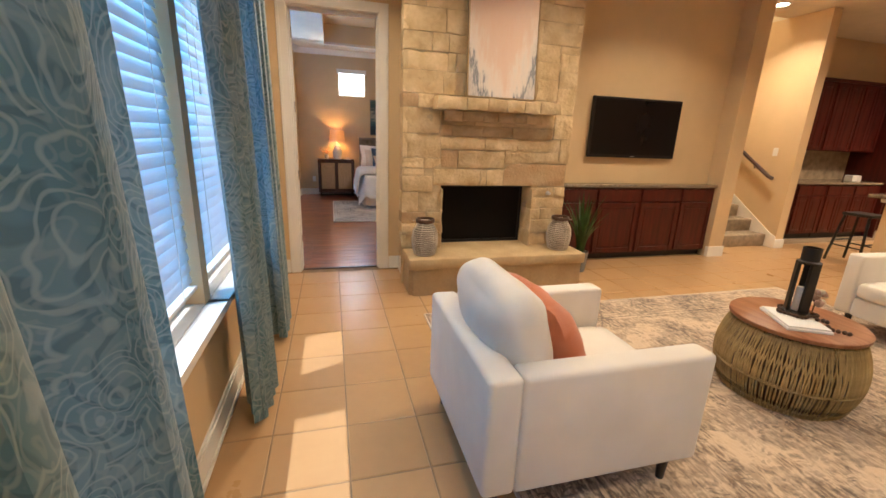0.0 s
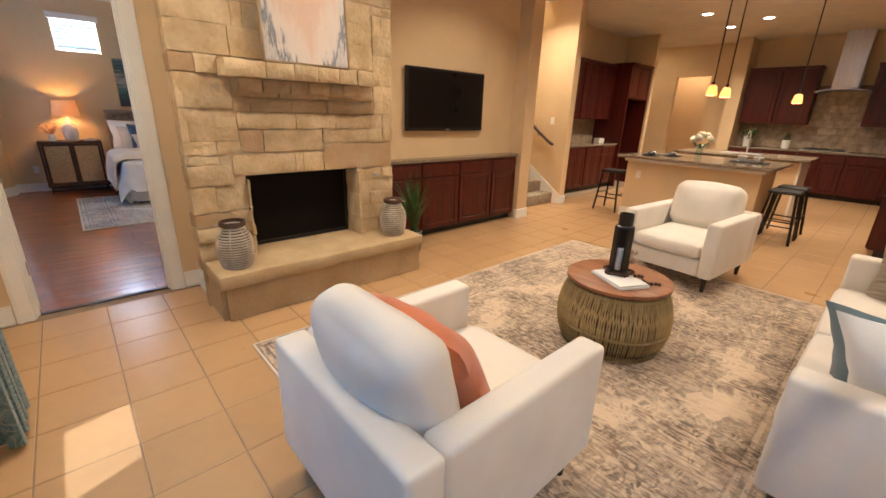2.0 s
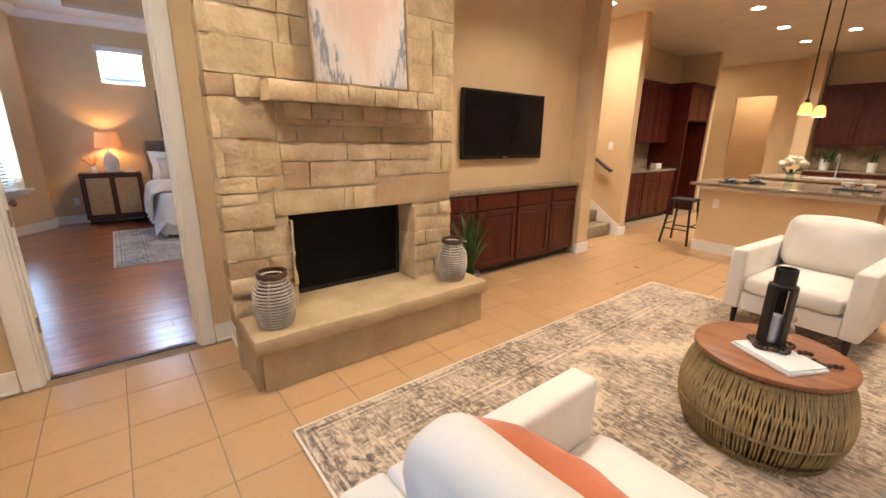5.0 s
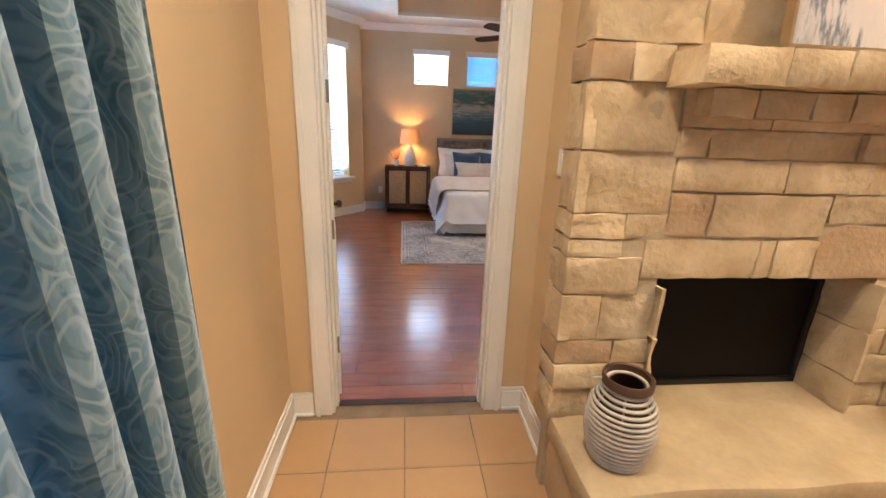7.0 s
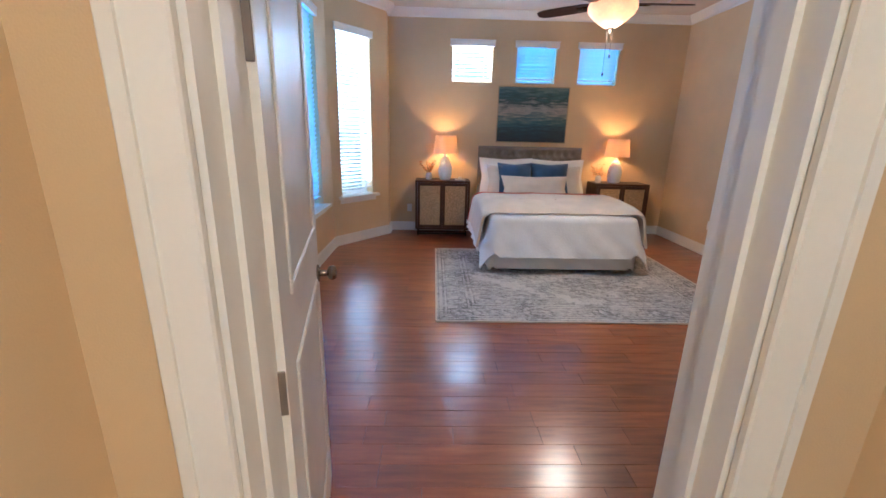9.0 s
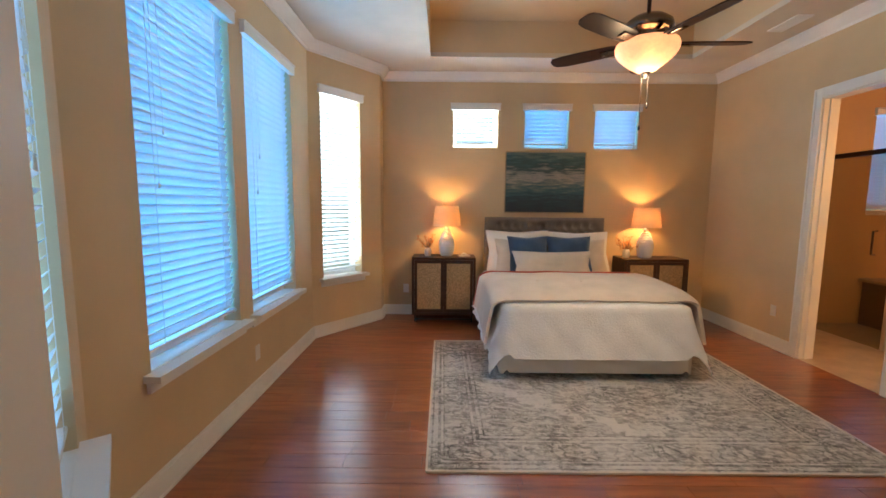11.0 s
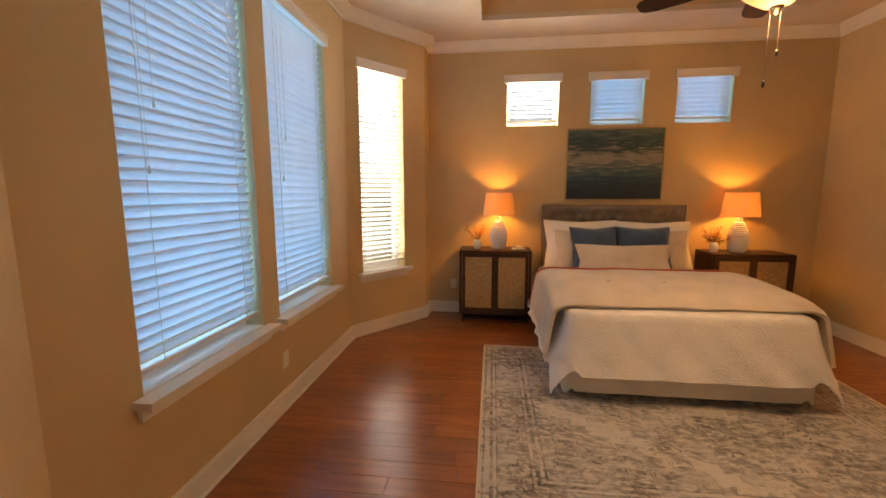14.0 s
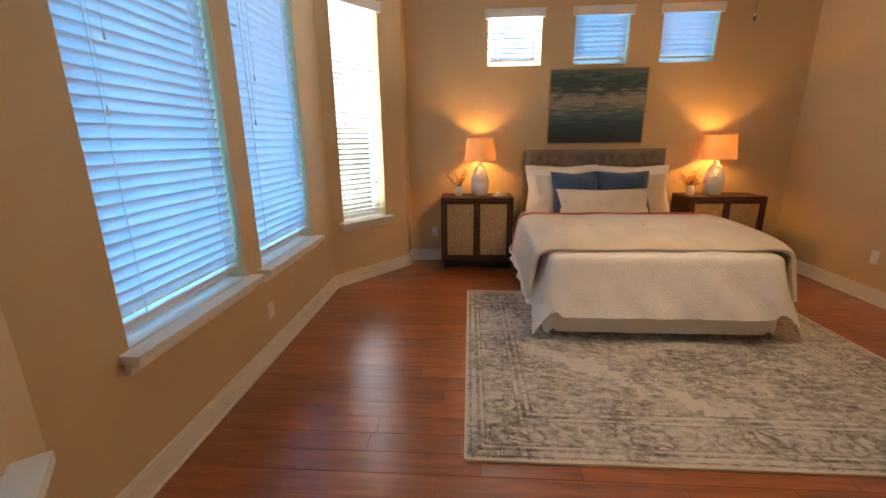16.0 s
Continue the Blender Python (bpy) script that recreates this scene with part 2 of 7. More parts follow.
LINEN = material("cream_upholstery", (0.74, 0.68, 0.60), 0.9, 0.06, 4.0, 500, 0.35, sheen=0.3, distance=0.002)
WHITE_CLOTH = material("white_cotton", (0.82, 0.78, 0.72), 0.9, 0.04, 4.0, 300, 0.25, sheen=0.3, distance=0.002)
QUILT = material("white_quilt", (0.83, 0.81, 0.80), 0.9, 0.05, 5.0, 75, 0.9, sheen=0.2, distance=0.006)
OATMEAL = material("oatmeal_linen", (0.66, 0.57, 0.47), 0.92, 0.08, 5.0, 260, 0.4, sheen=0.3, distance=0.003)
NAVY = material("navy_velvet", (0.03, 0.075, 0.16), 0.8, 0.2, 5.0, 300, 0.3, sheen=0.5)
RUST = material("rust_velvet", (0.56, 0.155, 0.045), 0.85, 0.2, 5.0, 240, 0.4, sheen=0.4)
SLATE_BLUE = material("slate_blue_cloth", (0.17, 0.24, 0.29), 0.9, 0.15, 5.0, 260, 0.3, sheen=0.3)
GREY_TUFT = material("grey_tufted_linen", (0.22, 0.175, 0.135), 0.9, 0.12, 5.0, 320, 0.4, sheen=0.2)
RED_TRIM = material("coral_piping", (0.52, 0.11, 0.07), 0.8)
BLACK = material("black_metal", (0.007, 0.006, 0.006), 0.45, 0.2, 6.0, 80, 0.05)
BLACK_WOOD = material("black_wood", (0.018, 0.014, 0.012), 0.45, 0.2, 4.0, 60, 0.08)
SCREEN = material("tv_screen", (0.005, 0.004, 0.004), 0.3, 0.05, 2.0, 20, 0.0, spec=0.25)
SOOT = material("firebox_black", (0.006, 0.005, 0.005), 0.8, 0.3, 6.0, 60, 0.3)
FIRE_GLASS = material("fire_screen_glass", (0.006, 0.005, 0.005), 0.5, 0.1, 3.0, 30, 0.0, spec=0.12)
WALNUT = material("walnut", (0.070, 0.026, 0.012), 0.42, 0.3, 4.0, 40, 0.08, second=(0.034, 0.013, 0.007), stretch=(1, 6, 6))
TABLE_WOOD = material("acacia_wood", (0.36, 0.155, 0.065), 0.4, 0.3, 3.0, 30, 0.06, second=(0.22, 0.08, 0.03), stretch=(10, 1, 1))
OAK = material("oak", (0.40, 0.25, 0.125), 0.5, 0.2, 5.0, 40, 0.08, stretch=(6, 6, 1))
CANE = material("woven_cane", (0.52, 0.34, 0.16), 0.75, 0.3, 60.0, 240, 0.6)
ROPE = material("seagrass_rope", (0.42, 0.30, 0.125), 0.85, 0.35, 12.0, 160, 0.5, per_object=0.3)
WICKER = material("whitewashed_cord", (0.55, 0.47, 0.37), 0.85, 0.2, 10.0, 160, 0.4)
STEEL = material("brushed_steel", (0.72, 0.72, 0.71), 0.34, 0.06, 3.0, 90, 0.0, metal=1.0, stretch=(9, 9, 1))
NICKEL = material("dark_nickel", (0.22, 0.18, 0.15), 0.25, 0.1, 5.0, 60, 0.02, metal=1.0)
HINGE = material("dull_nickel", (0.26, 0.22, 0.19), 0.5, 0.1, 5.0, 60, 0.02, metal=0.6)
BRONZE = material("oil_bronze", (0.05, 0.035, 0.028), 0.4, 0.2, 5.0, 60, 0.04, metal=0.8)
CERAMIC = material("white_ceramic", (0.74, 0.70, 0.64), 0.5, 0.08, 6.0, 70, 0.25)
PORCELAIN = material("white_porcelain", (0.82, 0.80, 0.77), 0.2, 0.03)
PLASTIC = material("white_plastic", (0.80, 0.77, 0.72), 0.35, 0.02, bump=0.0)
FAN_BLADE = material("dark_fan_blade", (0.032, 0.010, 0.006), 0.4, 0.3, 4.0, 40, 0.05, stretch=(1, 6, 6))
PLANT = material("green_leaf", (0.045, 0.105, 0.02), 0.45, 0.35, 9.0, 60, 0.1, translucent=0.2, per_object=0.4)
CORAL_LEAF = material("coral_branch", (0.72, 0.30, 0.08), 0.7, 0.3, 9.0, 60, 0.1, translucent=0.3)
PETAL = material("cream_petal", (0.80, 0.74, 0.60), 0.7, 0.1, 9.0, 60, 0.1, translucent=0.3)
PINK_PETAL = material("dried_pink_flower", (0.60, 0.42, 0.35), 0.8, 0.2, 9.0, 60, 0.2)
SHADE = material("lamp_shade", (0.82, 0.64, 0.44), 0.9, 0.04, 4.0, 300, 0.2, translucent=0.55)
WHITE_SHADE = material("white_linen_shade", (0.86, 0.92, 0.93), 0.9, 0.03, 4.0, 300, 0.2, translucent=0.4)
POT = material("grey_pot", (0.20, 0.19, 0.18), 0.8, 0.2)
CARPET = material("stair_carpet", (0.33, 0.26, 0.18), 0.98, 0.2, 12.0, 240, 0.6)
BACKSPLASH = material("backsplash_stone", (0.42, 0.31, 0.20), 0.5, 0.25, 9.0, 50, 0.2, per_object=0.3)
BATH_TILE = material("bath_tile", (0.44, 0.33, 0.21), 0.35, 0.15, 4.0, 30, 0.05, per_object=0.2)
DARK_TILE = material("dark_slate_tile", (0.055, 0.038, 0.026), 0.35, 0.3, 5.0, 40, 0.1)
PAPER = material("white_paper", (0.80, 0.79, 0.78), 0.6, 0.03)
GOLD = material("pale_gold_frame", (0.42, 0.30, 0.16), 0.4, 0.1, metal=0.6)
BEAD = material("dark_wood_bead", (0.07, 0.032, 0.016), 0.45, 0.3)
GROUND = material("dry_lawn", (0.16, 0.17, 0.09), 0.95, 0.3, 0.8, 20, 0.3)
PANE = glass("window_glass", (0.96, 0.98, 0.98))
SHOWER = glass("shower_glass", (0.82, 0.80, 0.74))
VASE_GLASS = glass("vase_glass", (0.85, 0.92, 0.88))
BULB = material("bulb_glow", (1, 0.8, 0.5), 0.5, emit=(1.0, 0.62, 0.28), power=14.0, bump=0)
DOWNLIGHT = material("downlight_glow", (1, 0.9, 0.7), 0.5, emit=(1.0, 0.80, 0.55), power=30.0, bump=0)
AMBER = material("amber_glass", (0.9, 0.5, 0.2), 0.4, emit=(1.0, 0.36, 0.06), power=2.2, bump=0, translucent=0.4)
BOWL = material("alabaster_bowl", (0.95, 0.66, 0.46), 0.4, emit=(1.0, 0.45, 0.20), power=0.9, bump=0, scale=6, vary=0.3, translucent=0.4)


def link_math(nt, op, a, b=None, c=None):
    n = nt.nodes.new("ShaderNodeMath")
    n.operation = op
    for i, v in enumerate((a, b, c)):
        if v is None:
            continue
        if isinstance(v, (int, float)):
            n.inputs[i].default_value = v
        else:
            nt.links.new(v, n.inputs[i])
    return n.outputs[0]


def mix_colour(nt, fac, a, b):
    n = nt.nodes.new("ShaderNodeMix")
    n.data_type = 'RGBA'
    for key, v in (("Factor", fac), ("A", a), ("B", b)):
        if isinstance(v, (int, float)):
            n.inputs[key].default_value = v
        elif isinstance(v, tuple):
            n.inputs[key].default_value = (*v, 1)
        else:
            nt.links.new(v, n.inputs[key])
    return n.outputs["Result"]


def rug_material(name, w, d, light, dark, mid, along, border=0.36):
    """A distressed oriental rug, in its own coordinates from -w/2 to w/2 and -d/2 to d/2: banded border, stepped medallion, worn field."""
    m = bpy.data.materials.new(name)
    m.use_nodes = True
    nt = m.node_tree
    N, L = nt.nodes, nt.links
    b = N["Principled BSDF"]
    b.inputs["Roughness"].default_value = 0.96
    b.inputs["Sheen Weight"].default_value = 0.2
    tc = N.new("ShaderNodeTexCoord")
    sep = N.new("ShaderNodeSeparateXYZ")
    L.new(tc.outputs["Object"], sep.inputs[0])
    X, Y = sep.outputs[0], sep.outputs[1]

    def op(kind, a, b=None, c=None):
        return link_math(nt, kind, a, b, c)

    def tex(scale, stretch=(1, 1, 1), detail=3):
        mp = N.new("ShaderNodeMapping")
        mp.inputs["Scale"].default_value = stretch
        L.new(tc.outputs["Object"], mp.inputs[0])
        t = N.new("ShaderNodeTexNoise")
        t.inputs["Scale"].default_value, t.inputs["Detail"].default_value, t.inputs["Roughness"].default_value = scale, detail, 0.62
        L.new(mp.outputs[0], t.inputs["Vector"])
        return t.outputs["Fac"]

    def step(value, low, high):
        r = N.new("ShaderNodeMapRange")
        r.inputs["From Min"].default_value, r.inputs["From Max"].default_value = low, high
        L.new(value, r.inputs["Value"])
        return r.outputs[0]

    def cell(v, size, shift=0.0):
        """Signed distance to the middle of the cell of that size in which v lies."""
        return op('MULTIPLY', op('SUBTRACT', op('FRACT', op('ADD', op('DIVIDE', v, size), 50.0 + shift)), 0.5), size)

    def rosette(size, petals, rings, shift=0.0):
        cx, cy = cell(X, size, shift), cell(Y, size, shift)
        r = op('SQRT', op('ADD', op('MULTIPLY', cx, cx), op('MULTIPLY', cy, cy)))
        a = op('ARCTAN2', cy, cx)
        rr = op('MULTIPLY', r, op('MULTIPLY_ADD', op('COSINE', op('MULTIPLY', a, petals)), 0.22, 1.0))
        wave = op('GREATER_THAN', op('SINE', op('MULTIPLY', rr, rings * 6.283 / size)), 0.25)
        return op('MULTIPLY', wave, op('LESS_THAN', r, size * 0.47))

    grain = (1, 2.2, 1) if along == "x" else (4.5, 1, 1)
    warp = op('ADD', op('MULTIPLY_ADD', tex(11.0), 0.06, -0.03), op('MULTIPLY_ADD', tex(2.3), 0.30, -0.15))
    X, Y = op('ADD', X, warp), op('SUBTRACT', Y, warp)
    ex = op('SUBTRACT', w / 2, op('ABSOLUTE', sep.outputs[0]))
    ey = op('SUBTRACT', d / 2, op('ABSOLUTE', sep.outputs[1]))
    edge = op('MINIMUM', ex, ey)

    def band(at, wide):
        return op('LESS_THAN', op('ABSOLUTE', op('SUBTRACT', edge, at)), wide)
    lines = band(0.03, 0.006)
    for at, wide in ((0.075, 0.010), (0.105, 0.005), (border - 0.075, 0.005), (border - 0.04, 0.012), (border, 0.006)):
        lines = op('MAXIMUM', lines, band(at, wide))
    in_border = op('LESS_THAN', edge, border)
    main_band = band((0.105 + border - 0.075) / 2, (border - 0.18) / 2)
    # stepped medallion in the middle, stepped spandrels in the corners
    q = 0.085
    dia = op('ADD', op('MULTIPLY', op('ABSOLUTE', op('MULTIPLY', op('ROUND', op('DIVIDE', X, q)), q)), 2.0 / (w - 2 * border)),
             op('MULTIPLY', op('ABSOLUTE', op('MULTIPLY', op('ROUND', op('DIVIDE', Y, q)), q)), 2.0 / (d - 2 * border)))
    inner = op('LESS_THAN', dia, 0.78)
    core = op('LESS_THAN', dia, 0.30)
    corner = op('GREATER_THAN', dia, 1.08)
    rim = op('LESS_THAN', op('ABSOLUTE', op('SUBTRACT', dia, 0.78)), 0.03)
    rim = op('MAXIMUM', rim, op('LESS_THAN', op('ABSOLUTE', op('SUBTRACT', dia, 1.08)), 0.03))
    filled = op('MULTIPLY', op('MAXIMUM', op('SUBTRACT', inner, core), corner), op('SUBTRACT', 1.0, in_border))
    crumb = step(tex(38.0, (1, 1, 1), 4), 0.42, 0.56)
    yarn = step(tex(13.0, grain, 5), 0.44, 0.56)
    small, large = rosette(0.115, 4.0, 2.6), rosette(0.23, 6.0, 3.4, 0.5)
    motif = op('MULTIPLY', op('MULTIPLY', large, main_band), 0.85)
    motif = op('MAXIMUM', motif, op('MULTIPLY', op('MAXIMUM', op('MULTIPLY', small, 0.75), op('MULTIPLY', large, 0.55)), filled))
    motif = op('MAXIMUM', motif, op('MULTIPLY', op('MULTIPLY', small, core), 0.6))
    motif = op('MAXIMUM', motif, op('MULTIPLY', op('MULTIPLY', small, step(tex(1.9), 0.40, 0.52)), 0.8))
    motif = op('MAXIMUM', motif, op('MULTIPLY', op('MULTIPLY', step(tex(24.0, grain, 3), 0.52, 0.62), step(tex(3.1), 0.44, 0.56)), 0.55))
    motif = op('MAXIMUM', motif, op('MULTIPLY', rim, 0.6))
    motif = op('MAXIMUM', motif, op('MULTIPLY', lines, 0.9))
    keep = step(op('ADD', op('MULTIPLY', tex(2.4, (1, 1, 1), 6), 0.6), op('MULTIPLY', tex(9.0, grain, 5), 0.4)), 0.40, 0.56)
    worn = op('MULTIPLY', op('MULTIPLY', motif, op('MULTIPLY_ADD', crumb, 0.6, 0.4)), op('MULTIPLY_ADD', keep, 0.7, 0.3))
    zone = op('MAXIMUM', op('MULTIPLY', op('MAXIMUM', filled, main_band), 0.55), op('MULTIPLY_ADD', step(tex(2.2, (1, 1, 1), 5), 0.47, 0.53), 0.75, 0.12))
    tone = op('MULTIPLY', zone, op('MULTIPLY_ADD', yarn, 0.85, 0.15))
    base = mix_colour(nt, tone, light, mid)
    col = mix_colour(nt, worn, base, dark)
    L.new(col, b.inputs["Base Color"])
    bp = N.new("ShaderNodeBump")
    bp.inputs["Strength"].default_value, bp.inputs["Distance"].default_value = 0.5, 0.004
    L.new(tex(320.0), bp.inputs["Height"])
    L.new(bp.outputs[0], b.inputs["Normal"])
    return m


def curtain_material():
    m = bpy.data.materials.new("paisley_curtain")
    m.use_nodes = True
    nt = m.node_tree
    N, L = nt.nodes, nt.links
    b = N["Principled BSDF"]
    tc = N.new("ShaderNodeTexCoord")
    warp = N.new("ShaderNodeTexNoise")
    warp.inputs["Scale"].default_value, warp.inputs["Detail"].default_value = 4.5, 2
    L.new(tc.outputs["UV"], warp.inputs["Vector"])
    add = N.new("ShaderNodeVectorMath")
    add.operation = 'MULTIPLY_ADD'
    add.inputs[1].default_value = (0.22, 0.22, 0.0)
    L.new(warp.outputs["Color"], add.inputs[0])
    L.new(tc.outputs["UV"], add.inputs[2])

    def scrolls(scale, freq, low, high):
        v = N.new("ShaderNodeTexVoronoi")
        v.inputs["Scale"].default_value = scale
        L.new(add.outputs[0], v.inputs["Vector"])
        mr = N.new("ShaderNodeMapRange")
        mr.inputs["From Min"].default_value, mr.inputs["From Max"].default_value = low, high
        L.new(link_math(nt, 'SINE', link_math(nt, 'MULTIPLY', v.outputs["Distance"], freq)), mr.inputs["Value"])
        return mr.outputs[0]
    n = N.new("ShaderNodeTexNoise")
    n.inputs["Scale"].default_value, n.inputs["Detail"].default_value = 3.5, 5
    L.new(tc.outputs["UV"], n.inputs["Vector"])
    patch = N.new("ShaderNodeMapRange")
    patch.inputs["From Min"].default_value, patch.inputs["From Max"].default_value = 0.40, 0.60
    L.new(n.outputs["Fac"], patch.inputs["Value"])
    ground = mix_colour(nt, patch.outputs[0], (0.115, 0.225, 0.27), (0.20, 0.30, 0.33))
    col = mix_colour(nt, link_math(nt, 'MULTIPLY', scrolls(5.5, 34.0, 0.3, 0.8), 0.55), ground, (0.055, 0.125, 0.155))
    col = mix_colour(nt, link_math(nt, 'MULTIPLY', scrolls(7.5, 46.0, 0.55, 0.95), 0.6), col, (0.36, 0.44, 0.45))
    col = mix_colour(nt, link_math(nt, 'MULTIPLY', scrolls(24.0, 15.0, 0.2, 0.9), 0.35), col, (0.30, 0.37, 0.38))
    L.new(col, b.inputs["Base Color"])
    b.inputs["Roughness"].default_value = 0.6
    b.inputs["Sheen Weight"].default_value = 0.3
    t = N.new("ShaderNodeBsdfTranslucent")
    L.new(col, t.inputs["Color"])
    mx = N.new("ShaderNodeMixShader")
    mx.inputs[0].default_value = 0.25
    L.new(b.outputs[0], mx.inputs[1])
    L.new(t.outputs[0], mx.inputs[2])
    L.new(mx.outputs[0], N["Material Output"].inputs[0])
    return m


def abstract_material(name, palette, kind):
    """Brushed abstract paint; palette of three or four colours from bottom to top."""
    m = bpy.data.materials.new(name)
    m.use_nodes = True
    nt = m.node_tree
    N, L = nt.nodes, nt.links
    b = N["Principled BSDF"]
    b.inputs["Roughness"].default_value = 0.55
    tc = N.new("ShaderNodeTexCoord")
    sep = N.new("ShaderNodeSeparateXYZ")
    L.new(tc.outputs["Generated"], sep.inputs[0])
    mp = N.new("ShaderNodeMapping")
    mp.inputs["Scale"].default_value = (2.2, 1, 12) if kind == "sea" else (5, 1, 1.6)
    L.new(tc.outputs["Generated"], mp.inputs[0])
    n = N.new("ShaderNodeTexNoise")
    n.inputs["Scale"].default_value, n.inputs["Detail"].default_value, n.inputs["Roughness"].default_value = 2.2, 8, 0.68
    L.new(mp.outputs[0], n.inputs["Vector"])
    ramp = N.new("ShaderNodeValToRGB")
    z = sep.outputs[2]
    if kind == "sea":
        f = link_math(nt, 'ADD', z, link_math(nt, 'MULTIPLY_ADD', n.outputs["Fac"], 0.85, -0.43))
        L.new(f, ramp.inputs[0])
        col = ramp.outputs[0]
    else:
        ax = link_math(nt, 'ABSOLUTE', link_math(nt, 'SUBTRACT', sep.outputs[0], 0.5))
        f = link_math(nt, 'SUBTRACT', link_math(nt, 'ADD', link_math(nt, 'MULTIPLY', ax, 0.9), link_math(nt, 'MULTIPLY', n.outputs["Fac"], 0.9)), link_math(nt, 'MULTIPLY', z, 0.75))
        L.new(f, ramp.inputs[0])
        col = ramp.outputs[0]
    e = ramp.color_ramp.elements
    for i, (p, c) in enumerate(palette):
        el = e[i] if i < 2 else e.new(p)
        el.position = p
        el.color = (*c, 1)
    L.new(col, b.inputs["Base Color"])
    bp = N.new("ShaderNodeBump")
    bp.inputs["Strength"].default_value, bp.inputs["Distance"].default_value = 0.4, 0.003
    L.new(n.outputs["Fac"], bp.inputs["Height"])
    L.new(bp.outputs[0], b.inputs["Normal"])
    return m


CURTAIN = curtain_material()
RUG_A = rug_material("living_rug_wool", 3.85, 2.75, (0.62, 0.475, 0.335), (0.045, 0.036, 0.034), (0.17, 0.11, 0.075), "y", 0.40)
RUG_B = rug_material("bedroom_rug_wool", 2.76, 2.20, (0.62, 0.58, 0.53), (0.06, 0.053, 0.048), (0.27, 0.245, 0.22), "x", 0.36)
SEA = abstract_material("seascape_paint", [(0.0, (0.008, 0.02, 0.04)), (0.22, (0.012, 0.04, 0.06)), (0.36, (0.03, 0.10, 0.115)), (0.48, (0.15, 0.17, 0.155)), (0.55, (0.34, 0.31, 0.25)), (0.66, (0.20, 0.20, 0.18)), (0.74, (0.018, 0.05, 0.05)), (0.86, (0.03, 0.085, 0.085)), (1.0, (0.12, 0.17, 0.16))], "sea")
BLUSH = abstract_material("blush_paint", [(0.0, (0.66, 0.44, 0.32)), (0.30, (0.66, 0.47, 0.36)), (0.48, (0.68, 0.57, 0.49)), (0.60, (0.62, 0.55, 0.50)), (0.68, (0.16, 0.17, 0.20)), (0.76, (0.58, 0.52, 0.48)), (0.9, (0.30, 0.29, 0.30))], "blush")

# ---- large lights ----
# Living room lights are mostly unseen, added where walls and hearth need brightening.
LIVING_DOWN = [(1.2, 1.2), (0.38, 4.45), (4.2, 0.6), (2.2, 4.0), (5.93, 5.95), (5.3, 2.8), (3.85, 4.5)]
KITCHEN_DOWN = [(7.57, 4.76), (8.99, 4.81), (10.39, 4.82), (9.92, 4.12), (7.76, 2.53), (9.13, 2.57), (8.29, 0.35), (11.0, 0.45)]
CEILING_Z = 3.2
for cx, cy in LIVING_DOWN:
    lamp("living_downlight_lamp", 'AREA', (cx, cy, CEILING_Z - 0.03), 25, (1.0, 0.75, 0.46), 0.13, spread=130)
for cx, cy in KITCHEN_DOWN:
    lamp("kitchen_downlight_lamp", 'AREA', (cx, cy, CEILING_Z - 0.03), 27, (1.0, 0.75, 0.46), 0.13, spread=130)
lamp("rear_hall_lamp", 'AREA', (11.3, 6.9, CEILING_Z - 0.03), 14, (1.0, 0.70, 0.38), 0.15)
lamp("back_room_lamp", 'AREA', (13.0, 6.2, CEILING_Z - 0.03), 22, (1.0, 0.66, 0.34), 0.15)
lamp("side_room_lamp", 'AREA', (9.8, -1.2, CEILING_Z - 0.03), 22, (1.0, 0.66, 0.34), 0.15)
SKY_BLUE, SKY_WHITE = (0.07, 0.43, 1.0), (0.80, 0.92, 1.0)

# ---- ground and outside ----
bm = bmesh.new()
bmesh.ops.create_grid(bm, x_segments=8, y_segments=8, size=600)
solid("ground", bm, GROUND, "dry lawn around the house", "ground", "structure", m=pose(0, 0, -0.12))


# ---- walls ----
def wall(name, p, q, holes=(), thick=0.16, height=CEILING_Z, mat=PAINT, label="tan painted plaster wall", z0=0.0):
    m, length = two_points(p, q)
    return solid(name, wall_mesh(length, height, thick, list(holes), z0=z0), mat, label, "wall", "structure", m=m)


def baseboard(p, q, h=0.135, t=0.016, gaps=()):
    m, length = two_points(p, q)
    bm = bmesh.new()
    spans, a = [], 0.0
    for g0, g1 in sorted(gaps):
        spans.append((a, g0))
        a = g1
    spans.append((a, length))
    for s, e in spans:
        if e - s > 0.01:
            box(bm, s, e, 0, t, 0.002, h - 0.02)
            box(bm, s, e, 0, t * 0.6, h - 0.02, h)
            box(bm, s, e, t, t + 0.014, 0.002, 0.022, 0.005, 1)
    return solid("baseboard", bm, WHITE, "white painted wooden baseboard", "baseboard", "structure", m=m)


WX, NY = -0.25, 5.67
L_WIN = [(0.40, 1.50), (2.15, 3.28), (3.36, 4.47)]
Z_SILL, Z_HEAD = 0.655, 2.72
# west wall, room on its east: from north to south
wall("wall_west", (WX, NY), (WX, -0.45), [(NY - b, NY - a, Z_SILL, Z_HEAD) for a, b in L_WIN], thick=0.14)
baseboard((WX, NY), (WX, -0.45))
wall("wall_south", (WX - 0.16, -0.45), (14.0, -0.45), [(8.6, 9.45, 0.0, 2.45), (10.2, 11.3, 0.0, 2.6)])
baseboard((WX, -0.45), (14.0, -0.45), gaps=[(8.4, 9.6), (10.4, 11.6)])
